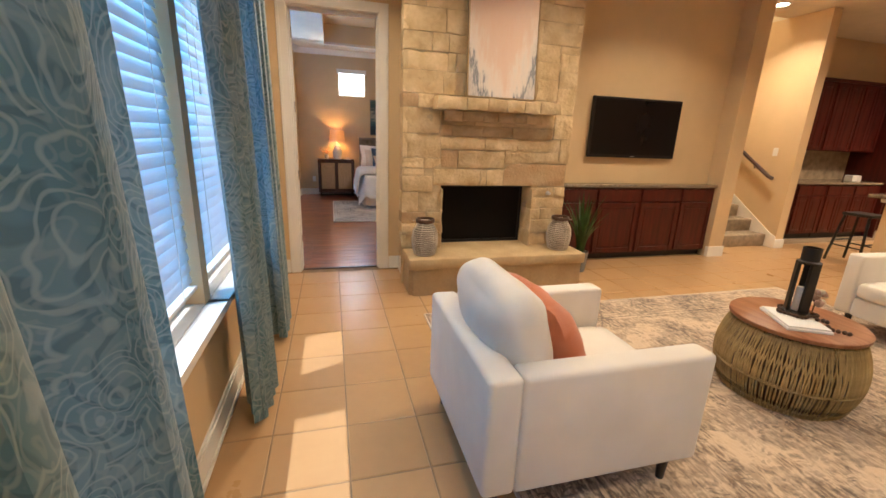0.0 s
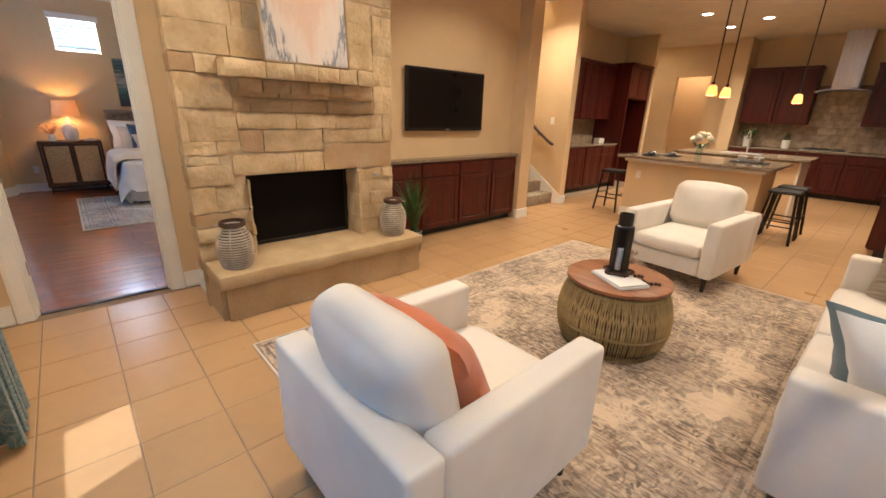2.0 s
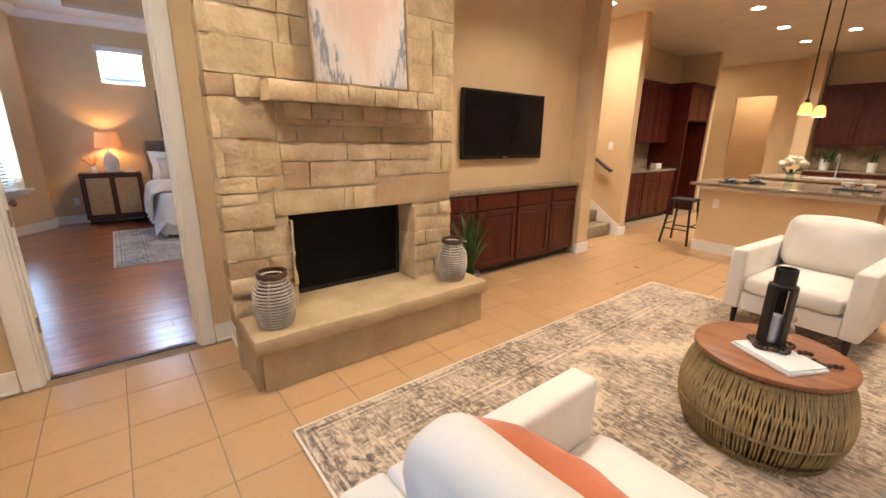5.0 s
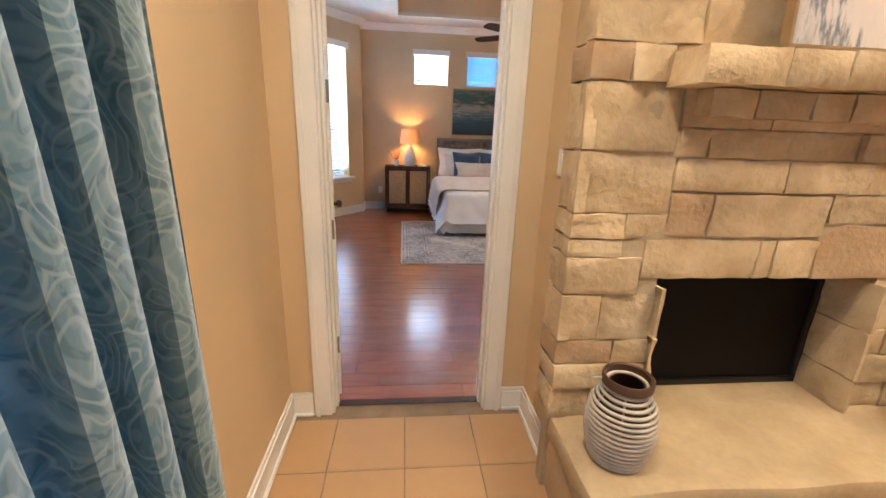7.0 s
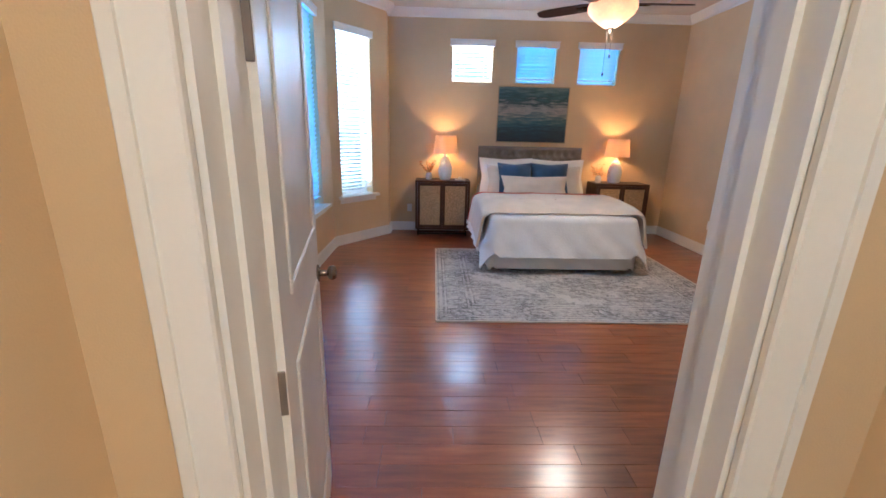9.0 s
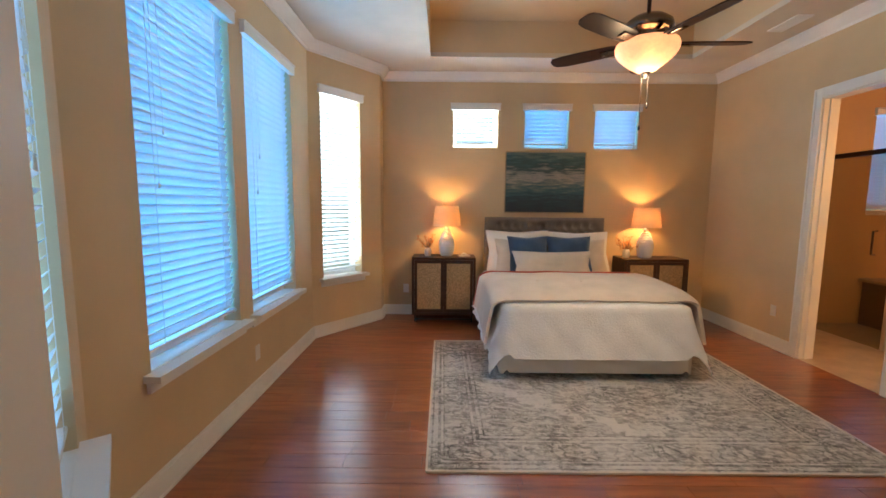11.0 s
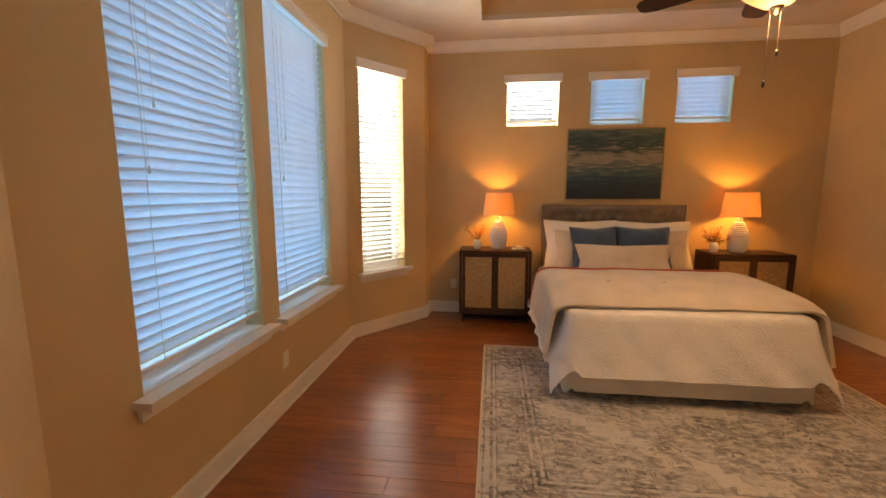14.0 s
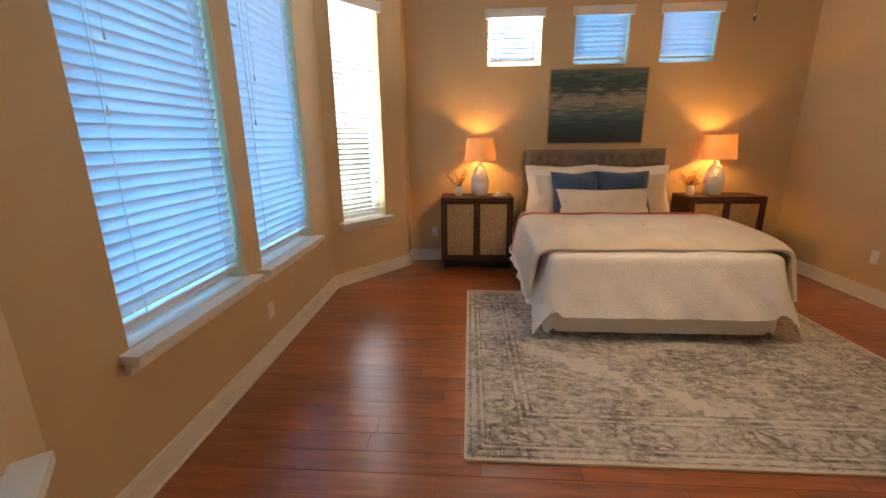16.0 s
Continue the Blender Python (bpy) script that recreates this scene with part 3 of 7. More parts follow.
# door wall with the bedroom door, seen from the living room
DX0, DX1, DZ = -0.045, 0.785, 2.50
wall("wall_door", (1.0, NY), (WX - 0.18, NY), [(1.0 - DX1, 1.0 - DX0, 0, DZ)], thick=0.15)
baseboard((1.0, NY), (WX, NY), gaps=[(1.0 - DX1 - 0.09, 1.0 - DX0 + 0.09)])
# chimney breast and television wall
wall("wall_breast_side", (1.0, 5.21), (1.0, NY), thick=0.14)
baseboard((1.0, 5.30), (1.0, NY))
TVY = 5.765
wall("wall_television", (5.12, TVY), (1.14, TVY), thick=0.12)
bm = boxes((5.12, 5.345, 5.545, 5.885, 0, CEILING_Z))
solid("wall_pillar", bm, PAINT, "square tan plaster pillar beside the stairs", "pillar", "structure")
bm = boxes((5.104, 5.361, 5.529, 5.545, 0, 0.135), (5.104, 5.12, 5.545, 5.58, 0, 0.135), (5.345, 5.361, 5.545, 5.885, 0, 0.135))
solid("baseboard", bm, WHITE, "white baseboard round the pillar", "baseboard", "structure")
# stairwell
wall("wall_stair_left", (5.345, 7.35), (5.345, 5.885), thick=0.12)
wall("wall_stair_right", (6.60, 5.78), (6.60, 7.35), thick=0.15)
wall("wall_stair_back", (6.75, 7.35), (5.2, 7.35), thick=0.12, height=5.2)
bm = boxes((6.584, 6.766, 5.764, 5.78, 0, 0.135), (6.75, 6.766, 5.78, 6.17, 0, 0.135), (6.584, 6.60, 5.78, 5.86, 0, 0.135))
solid("baseboard", bm, WHITE, "white baseboard round the wall end", "baseboard", "structure")
# cabinet nook behind the stairs, its fin and the rear hall
wall("wall_nook", (10.32, 6.80), (6.75, 6.80), thick=0.12)
wall("wall_fin", (10.32, 6.10), (10.32, 6.92), thick=-0.0 + 0.12)
wall("wall_hall_back", (13.7, 7.6), (10.4, 7.6), thick=0.12, mat=PAINT)
wall("wall_kitchen_north", (12.35, 5.0), (12.35, 7.6), [(0.55, 1.35, 0, 2.5)], thick=0.14)
bm = boxes((11.75, 12.35, 4.72, 4.98, 0, CEILING_Z))
solid("wall_kitchen_pier", bm, PAINT, "pale plaster pier at the kitchen corner", "pillar", "structure")
wall("wall_kitchen_east", (12.35, 0.9), (12.35, 5.0), thick=0.14)
wall("wall_hall_partition", (13.8, 0.92), (7.05, 0.92), thick=0.26)
baseboard((13.8, 0.92), (7.05, 0.92))
bm = boxes((7.034, 7.05, 0.904, 1.18, 0, 0.135))
solid("baseboard", bm, WHITE, "white baseboard at the end of the partition", "baseboard", "structure")
wall("wall_hall_end", (13.8, -0.45), (13.8, 1.0), thick=0.12)
wall("wall_side_room", (7.9, -1.8), (11.4, -1.8), thick=0.1)
wall("wall_side_room_east", (11.4, -1.8), (11.4, -0.61), thick=0.1)
wall("wall_side_room_west", (7.9, -0.61), (7.9, -1.8), thick=0.1)
wall("wall_back_room", (13.6, 4.9), (13.6, 7.7), thick=0.1)
wall("wall_back_room_south", (12.49, 4.95), (13.6, 4.95), thick=0.1)


bm = boxes((-0.6, 14.2, -2.2, 5.75, CEILING_Z, CEILING_Z + 0.15), (6.75, 14.2, 5.75, 7.9, CEILING_Z, CEILING_Z + 0.15), (5.35, 6.75, 5.75, 6.35, CEILING_Z, CEILING_Z + 0.15), (-0.6, 5.35, 5.75, 5.95, CEILING_Z, CEILING_Z + 0.15))
solid("ceiling", bm, CEIL, "tan textured plaster ceiling of the great room", "ceiling", "structure")
bm = boxes((5.2, 6.8, 5.75, 7.47, 5.2, 5.3), (5.2, 5.345, 5.75, 7.35, CEILING_Z, 5.2), (6.6, 6.75, 5.75, 7.35, CEILING_Z, 5.2), (5.345, 6.6, 6.25, 6.35, CEILING_Z + 0.15, 5.2))
solid("ceiling_stairwell", bm, CEIL, "high plaster ceiling over the stairs", "ceiling", "structure")

# ---- bedroom shell ----
BW, BE, BN, BS = -1.03, 3.90, 11.48, 5.82
BZ, TRAY_Z = 3.15, 3.54
P0, P1, P2, P3 = (-0.40, 6.80), (BW, 7.60), (BW, 10.43), (-0.40, 11.23)
wall("wall_bed_west_near", P0, (-0.40, BS), thick=0.14, height=3.5)
D_LEN = math.hypot(P1[0] - P0[0], P1[1] - P0[1])
wall("wall_bay_near", P1, P0, [(0.33, 0.88, Z_SILL, Z_HEAD)], thick=0.18, height=3.5)
A_WIN, B_WIN = (7.97, 8.86), (9.05, 9.945)
wall("wall_bay_west", P2, P1, [(P2[1] - b, P2[1] - a, Z_SILL, Z_HEAD) for a, b in (A_WIN, B_WIN)], thick=0.18, height=3.5)
wall("wall_bay_far", P3, P2, [(D_LEN - 0.70, D_LEN - 0.15, Z_SILL, Z_HEAD)], thick=0.18, height=3.5)
wall("wall_bed_west_far", (-0.40, BN), P3, thick=0.14, height=3.5)
SMALL = [(0.51, 1.09), (1.44, 2.01), (2.345, 2.915)]
wall("wall_bed_north", (BE, BN), (-0.54, BN), [(BE - b, BE - a, 2.225, 2.76) for a, b in SMALL], thick=0.18, height=3.5)
BATH_Y0, BATH_Y1 = 9.16, 9.95
wall("wall_bed_east", (BE, BS), (BE, BN), [(BATH_Y0 - BS, BATH_Y1 - BS, 0, 2.5)], thick=0.14, height=3.5)
wall("wall_bed_south", (-0.40, BS + 0.004), (BE, BS + 0.004), [(DX0 + 0.40, DX1 + 0.40, 0, DZ)], thick=0.004 + 0.0, height=3.5)
for a, b, g in ((P0, (-0.40, BS), ()), (P1, P0, ()), (P2, P1, ()), (P3, P2, ()), ((-0.40, BN), P3, ()), ((BE, BN), (-0.40, BN), ()),
                ((BE, BS), (BE, BN), [(BATH_Y0 - BS - 0.09, BATH_Y1 - BS + 0.09)]), ((-0.40, BS + 0.004), (BE, BS + 0.004), [(DX0 + 0.31, DX1 + 0.49)])):
    baseboard(a, b, gaps=g)


def crown(points, z, size=0.10):
    """Crown moulding along a closed run of inner corners, the room on the left."""
    prof = [(0, -size), (0.012, -size), (0.018, -size * 0.8), (0.04, -size * 0.62), (0.058, -size * 0.34), (0.085, -size * 0.2), (0.092, -0.012), (0.10, -0.008), (0.10, 0), (0, 0)]
    bm = bmesh.new()
    n = len(points)
    rings = []
    for i, p in enumerate(points):
        a, c = Vector(points[i - 1]), Vector(points[(i + 1) % n])
        p = Vector(p)
        d1, d2 = (p - a).normalized(), (c - p).normalized()
        n1, n2 = Vector((-d1.y, d1.x)), Vector((-d2.y, d2.x))
        mit = (n1 + n2) / max(0.3, 1 + n1.dot(n2))
        rings.append([bm.verts.new((p.x + mit.x * o, p.y + mit.y * o, z + h)) for o, h in prof])
    for i in range(n):
        a, b = rings[i], rings[(i + 1) % n]
        for k in range(len(prof) - 1):
            bm.faces.new((a[k], b[k], b[k + 1], a[k + 1]))
    return fix(bm)


RUN = [P3, P2, P1, P0, (-0.40, BS + 0.004), (BE, BS + 0.004), (BE, BN), (-0.40, BN)]
solid("crown_moulding", crown(RUN, BZ), WHITE, "white stepped crown moulding round the bedroom", "trim", "structure", smooth=30)
TX0, TX1, TY0, TY1 = 0.235, 3.20, 7.05, 10.88
bm = boxes((-1.2, TX0, 5.7, 11.6, BZ, BZ + 0.05), (TX1, 4.1, 5.7, 11.6, BZ, BZ + 0.05), (TX0, TX1, 5.7, TY0, BZ, BZ + 0.05), (TX0, TX1, TY1, 11.6, BZ, BZ + 0.05))
solid("ceiling_bedroom", bm, CEIL, "cream textured bedroom ceiling with a tray", "ceiling", "structure")
bm = boxes((TX0 - 0.05, TX0, TY0 - 0.05, TY1 + 0.05, BZ + 0.05, TRAY_Z), (TX1, TX1 + 0.05, TY0 - 0.05, TY1 + 0.05, BZ + 0.05, TRAY_Z),
           (TX0, TX1, TY0 - 0.05, TY0, BZ + 0.05, TRAY_Z), (TX0, TX1, TY1, TY1 + 0.05, BZ + 0.05, TRAY_Z), (TX0 - 0.05, TX1 + 0.05, TY0 - 0.05, TY1 + 0.05, TRAY_Z, TRAY_Z + 0.06))
solid("ceiling_tray", bm, PAINT, "tan recessed tray of the bedroom ceiling", "ceiling", "structure")

# Unseen slab, added to keep direct sun off the bay blinds.
solid("roof_eave", boxes((-2.05, -0.55, 6.3, 12.0, 3.505, 3.60)), WHITE, "unseen white slab added to shade the bay windows", "roof", "structure")

# ---- bathroom shell ----
wall("wall_bath_north", (7.2, 11.2), (4.04, 11.2), [(0.45, 1.50, 1.40, 2.68), (2.05, 2.25, 2.05, 2.66)], thick=0.12, mat=PAINT_BATH, label="ochre painted bathroom wall")
wall("wall_bath_east", (7.2, 7.6), (7.2, 11.2), thick=0.12, mat=PAINT_BATH, label="ochre painted bathroom wall")
wall("wall_bath_south", (4.04, 7.6), (7.2, 7.6), thick=0.12, mat=PAINT_BATH, label="ochre painted bathroom wall")
bm = boxes((3.95, 7.4, 7.4, 11.4, 3.0, 3.1))
solid("ceiling_bathroom", bm, CEIL, "plain bathroom ceiling", "ceiling", "structure")
bm = boxes((BE + 0.0, 7.3, 7.5, 11.3, -0.1, 0.004))
solid("floor_bathroom", bm, BATH_TILE, "beige stone-tiled bathroom floor", "floor", "structure")


def casing(name, p, q, z, width=0.085, t=0.02, depth=0.15, both=True):
    """A door's lining and casing; p to q is the opening on the room face, the room on the left."""
    m, length = two_points(p, q)
    ob = thing(name, "white painted door casing and lining", "door frame", "", "structure", m)
    bm = bmesh.new()
    for y0, y1 in ((0, t), (-depth - t, -depth)) if both else ((0, t),):
        box(bm, -width, 0.006, y0, y1, 0, z + width, 0.004, 1)
        box(bm, length - 0.006, length + width, y0, y1, 0, z + width, 0.004, 1)
        box(bm, 0.006, length - 0.006, y0, y1, z - 0.006, z + width, 0.004, 1)
        for e in (-width + 0.012, length + width - 0.03):
            box(bm, e, e + 0.018, y1 if y0 >= 0 else y0 - 0.006, y1 + 0.006 if y0 >= 0 else y0, 0, z + width - 0.012)
    part("casing", bm, WHITE, ob)
    bm = bmesh.new()
    box(bm, -0.001, 0.016, -depth, 0, 0, z)
    box(bm, length - 0.016, length + 0.001, -depth, 0, 0, z)
    box(bm, 0.016, length - 0.016, -depth, 0, z - 0.016, z + 0.001)
    box(bm, 0.016, 0.028, -depth * 0.6, -depth * 0.35, 0, z - 0.016)
    box(bm, length - 0.028, length - 0.016, -depth * 0.6, -depth * 0.35, 0, z - 0.016)
    part("jamb", bm, WHITE, ob)
    return ob


casing("door_frame_1", (DX1, NY), (DX0, NY), DZ, depth=0.154)
casing("door_frame_2", (BE, BATH_Y0), (BE, BATH_Y1), 2.5, depth=0.14)
casing("door_frame_3", (8.19, -0.45), (9.04, -0.45), 2.45, depth=0.16, both=False)

# ---- windows and blinds ----
window_count = 0


def window(m, w, z0, z1, tilt, pitch=0.05, sill=True, rail=True, light=0.0, thick=0.18, tassels=True, tint=SKY_BLUE, label="white horizontal slat blind, closed"):
    """A sash window in a wall's opening; local x along the wall from 0 to w, y into the room, the room face at y=0."""
    global window_count
    window_count += 1
    if light:
        low = z0 + 0.08 * (z1 - z0 > 1)
        c = m @ Vector((w / 2, -thick + 0.075, (low + z1) / 2))
        daylight("window_daylight", c, m @ Vector((w / 2, 1.0, (low + z1) / 2)), w - 0.09, z1 - low - 0.09, light, tint)
    ob = thing("window_%d" % window_count, "white framed window with clear glass", "window", "", "structure", m)
    f = 0.045
    bm = boxes((0, f, -thick, -thick + 0.06, z0, z1), (w - f, w, -thick, -thick + 0.06, z0, z1), (f, w - f, -thick, -thick + 0.06, z0, z0 + f), (f, w - f, -thick, -thick + 0.06, z1 - f, z1))
    if rail:
        zm = z0 + (z1 - z0) * 0.37
        box(bm, f, w - f, -thick + 0.005, -thick + 0.055, zm - 0.022, zm + 0.022)
    part("window_frame", bm, WHITE, ob)
    bm = boxes((f, w - f, -thick + 0.026, -thick + 0.030, z0 + f, z1 - f))
    pane = part("pane", bm, PANE, ob)
    pane.visible_shadow = False
    if sill:
        bm = boxes((-0.055, w + 0.055, 0.0, 0.085, z0 - 0.035, z0), (0.0, w, -thick + 0.06, 0.0, z0 - 0.005, z0 + 0.004))
        box(bm, -0.035, w + 0.035, 0.0, 0.02, z0 - 0.095, z0 - 0.035)
        part("window_sill", bm, WHITE, ob)
    bl = thing("window_blind", label, "blind", "window blinds", "", m)
    y = -0.045
    bm = boxes((-0.03, w + 0.03, -0.012, 0.035, z1 - 0.062, z1 + 0.022))
    box(bm, -0.035, w + 0.035, -0.012, 0.042, z1 + 0.012, z1 + 0.024)
    part("valance", bm, WHITE, bl)
    n = int((z1 - z0 - 0.13) / pitch)
    me = None
    a = radians(tilt)
    bm = bmesh.new()
    hw = 0.029
    top, bot = [], []
    for k in range(5):
        u = -1 + k / 2
        v = Vector((0, u * hw, 0.004 * (1 - u * u)))
        v.rotate(Euler((a, 0, 0)))
        for xx, lst in ((0.012, top), (w - 0.012, bot)):
            lst.append((bm.verts.new((xx, v.y, v.z)), bm.verts.new((xx, v.y, v.z + 0.003))))
    for k in range(4):
        bm.faces.new((top[k][1], bot[k][1], bot[k + 1][1], top[k + 1][1]))
        bm.faces.new((top[k][0], top[k + 1][0], bot[k + 1][0], bot[k][0]))
        bm.faces.new((top[k][0], top[k][1], top[k + 1][1], top[k + 1][0]))
        bm.faces.new((bot[k][0], bot[k + 1][0], bot[k + 1][1], bot[k][1]))
    for k in (0, 4):
        bm.faces.new((top[k][0], bot[k][0], bot[k][1], top[k][1]))
    me = mesh_of("slat", fix(bm), SLAT, 40)
    zz = z1 - 0.075
    rnd = random.Random(window_count)
    last = zz
    for i in range(n):
        s = new("slat", me)
        s.parent = bl
        s.matrix_basis = pose(0, y, zz - i * pitch, rnd.uniform(-2.5, 2.5), rnd.uniform(-0.12, 0.12), 0)
        last = zz - i * pitch
    part("bottom_rail", boxes((0.01, w - 0.01, y - 0.026, y + 0.026, last - pitch - 0.012, last - pitch + 0.006), bevel=0.004), WHITE, bl)
    for u in ((0.16, 0.84) if w > 0.7 else (0.2, 0.8)):
        bm = boxes((w * u - 0.0015, w * u + 0.0015, y + 0.026, y + 0.028, last - pitch, z1 - 0.05), (w * u - 0.0015, w * u + 0.0015, y - 0.028, y - 0.026, last - pitch, z1 - 0.05))
        part("ladder_cord", bm, WHITE, bl)
    if tassels:
        for u, dz in ((0.80, 0.42), (0.86, 0.55)):
            zt = z1 - (z1 - z0) * dz
            bm = tube([(w * u, 0.015, z1 - 0.06), (w * u, 0.015, zt)], 0.0012, 5)
            lathe([(0, 0.0), (0.003, 0.0), (0.006, -0.03), (0.004, -0.035), (0, -0.035)], 10, bm, pose(w * u, 0.015, zt))
            part("tassel_cord", bm, WHITE, bl)
    return ob


def at_wall(p, q, along):
    m, _ = two_points(p, q)
    return m @ pose(along, 0, 0)


# First window is out of view; its stronger daylight is added to brighten the seating.
for (a, b), lt in zip(L_WIN, (62, 24, 27)):
    window(at_wall((WX, NY), (WX, -0.45), NY - b), b - a, Z_SILL, Z_HEAD, -73.6, light=lt, thick=0.14, tint=(0.13, 0.52, 1.0), label="white slat blind half open to the sun")
for a, b in (A_WIN, B_WIN):
    window(at_wall(P2, P1, P2[1] - b), b - a, Z_SILL, Z_HEAD, 69, light=30, label="white slat blind, nearly closed against blue daylight")
window(at_wall(P3, P2, D_LEN - 0.70), 0.55, Z_SILL, Z_HEAD, 28, rail=False, light=34, tint=SKY_WHITE, label="white slat blind tilted open with glaring daylight")
window(at_wall(P1, P0, 0.33), 0.55, Z_SILL, Z_HEAD, 50, rail=False, light=14, tint=(0.30, 0.62, 1.0), label="white slat blind, half closed")
for (a, b), tl, lt in zip(SMALL, (14, 68, 68), (34, 4.8, 4.8)):
    window(at_wall((BE, BN), (-0.54, BN), BE - b), b - a, 2.225, 2.76, tl, light=lt, tint=SKY_WHITE if lt > 20 else SKY_BLUE, sill=False, rail=False, tassels=False, label="small white slat blind over the bed wall")
for a, b, z0, z1, lt in ((0.45, 1.50, 1.40, 2.68, 9), (2.05, 2.25, 2.05, 2.66, 2)):
    window(at_wall((7.2, 11.2), (4.04, 11.2), a), b - a, z0, z1, 64, light=lt, sill=False, rail=False, thick=0.12, tassels=False, label="white slat blind in the bathroom window")

# ---- bedroom door ----
door = thing("door_1", "white two-panel bedroom door standing open", "door", "", "structure", pose(-0.014, BS + 0.008, 0, 0, 0, 101))
LEAF = DX1 - DX0 - 0.03
bm = bmesh.new()
box(bm, 0, LEAF, 0.0, 0.036, 0.008, DZ - 0.02)
part("leaf", bm, WHITE, door)
for z0, z1 in ((0.22, 0.98), (1.14, DZ - 0.16)):
    for y0, y1 in ((-0.007, 0.0), (0.036, 0.043)):
        bm = bmesh.new()
        for a in ((0.12, LEAF - 0.12, z0, z0 + 0.03), (0.12, LEAF - 0.12, z1 - 0.03, z1), (0.12, 0.15, z0 + 0.03, z1 - 0.03), (LEAF - 0.15, LEAF - 0.12, z0 + 0.03, z1 - 0.03)):
            box(bm, a[0], a[1], y0, y1, a[2], a[3], 0.004, 1)
        part("panel_moulding", bm, WHITE, door)
for y, s in ((0.0, -1), (0.036, 1)):
    bm = lathe([(0, 0), (0.032, 0), (0.032, 0.006), (0.012, 0.012), (0.011, 0.035), (0.024, 0.042), (0.028, 0.055), (0.022, 0.068), (0, 0.072)], 20, m=pose(LEAF - 0.065, y, 0.98, 90 if s < 0 else -90))
    part("door_knob", fix(bm), NICKEL, door, "dark nickel round door knob", True)
for z in (0.325, 0.98, 1.64, 2.3):
    bm = boxes((-0.004, 0.001, 0.002, 0.034, z - 0.05, z + 0.05), bevel=0.0015, seg=1)
    tube([(-0.004, 0.040, z - 0.052), (-0.004, 0.040, z + 0.052)], 0.007, 8, bm)
    part("hinge", bm, HINGE, door, "dull nickel butt hinge")

# ---- fireplace ----
fp = thing("fireplace", "rough tan limestone fireplace with raised hearth and mantel shelf", "fireplace", "", "structure")
FX0, FX1, FY = 0.925, 2.62, 5.14
OX0, OX1, OZ0, OZ1 = 1.31, 2.235, 0.36, 0.965
bm = boxes((FX0 + 0.009, 1.14, FY + 0.009, 5.21, 0.0, CEILING_Z), (1.14, OX0 - 0.01, FY + 0.009, 5.76, 0.0, CEILING_Z), (OX1 + 0.01, FX1 - 0.009, FY + 0.009, 5.76, 0.0, CEILING_Z), (OX0 - 0.01, OX1 + 0.01, FY + 0.009, 5.76, OZ1 + 0.01, CEILING_Z))
part("mortar_core", bm, MORTAR, fp)
bm = boxes((OX0 - 0.005, OX1 + 0.005, 5.66, 5.70, 0.3, OZ1 + 0.02), (OX0 - 0.01, OX0, 5.36, 5.66, 0.3, OZ1 + 0.02), (OX1, OX1 + 0.01, 5.36, 5.66, 0.3, OZ1 + 0.02))
part("firebox", bm, SOOT, fp)
bm = boxes((OX0, OX1, 5.345, 5.352, 0.38, OZ1 - 0.02))
part("fire_screen", bm, FIRE_GLASS, fp, "dark reflective fire screen")
bm = boxes((OX0 - 0.005, OX0 + 0.025, 5.33, 5.36, 0.36, OZ1), (OX1 - 0.025, OX1 + 0.005, 5.33, 5.36, 0.36, OZ1), (OX0, OX1, 5.33, 5.36, OZ1 - 0.03, OZ1), (OX0, OX1, 5.33, 5.36, 0.36, 0.39), bevel=0.005)
part("screen_frame", bm, BLACK, fp)


def stone_mesh(w, h, t, seed, rough=0.013, nx=9, nz=6, edge=0.0045):
    """A rough-faced stone from x 0..w, z 0..h, its face at y=-t."""
    bm = bmesh.new()
    rnd = random.Random(seed)
    off = rnd.uniform(0, 50)
    tilt = rnd.uniform(-0.015, 0.015)
    grid = []
    for i in range(nx + 1):
        row = []
        for j in range(nz + 1):
            u, v = i / nx, j / nz
            x, z = u * w, v * h
            d = noise.noise(Vector((x * 7 + off, z * 9, off))) * rough + noise.noise(Vector((x * 26, z * 30 + off, off))) * rough * 0.35 + tilt * (u - 0.5) * w
            x += noise.noise(Vector((z * 9 + off, u * 3, 3.0))) * 0.006
            z += noise.noise(Vector((x * 9 + off, v * 3, 7.0))) * 0.006
            if i in (0, nx) or j in (0, nz):
                d += edge
            row.append(bm.verts.new((x, -t + d, z)))
        grid.append(row)
    for i in range(nx):
        for j in range(nz):
            bm.faces.new((grid[i][j], grid[i + 1][j], grid[i + 1][j + 1], grid[i][j + 1]))
    ring = [grid[i][0] for i in range(nx + 1)] + [grid[nx][j] for j in range(1, nz + 1)] + [grid[i][nz] for i in range(nx - 1, -1, -1)] + [grid[0][j] for j in range(nz - 1, 0, -1)]
    back = [bm.verts.new((v.co.x, 0.0, v.co.z)) for v in ring]
    k = len(ring)
    for i in range(k):
        bm.faces.new((ring[i], back[i], back[(i + 1) % k], ring[(i + 1) % k]))
    return fix(bm)


rnd = random.Random(11)
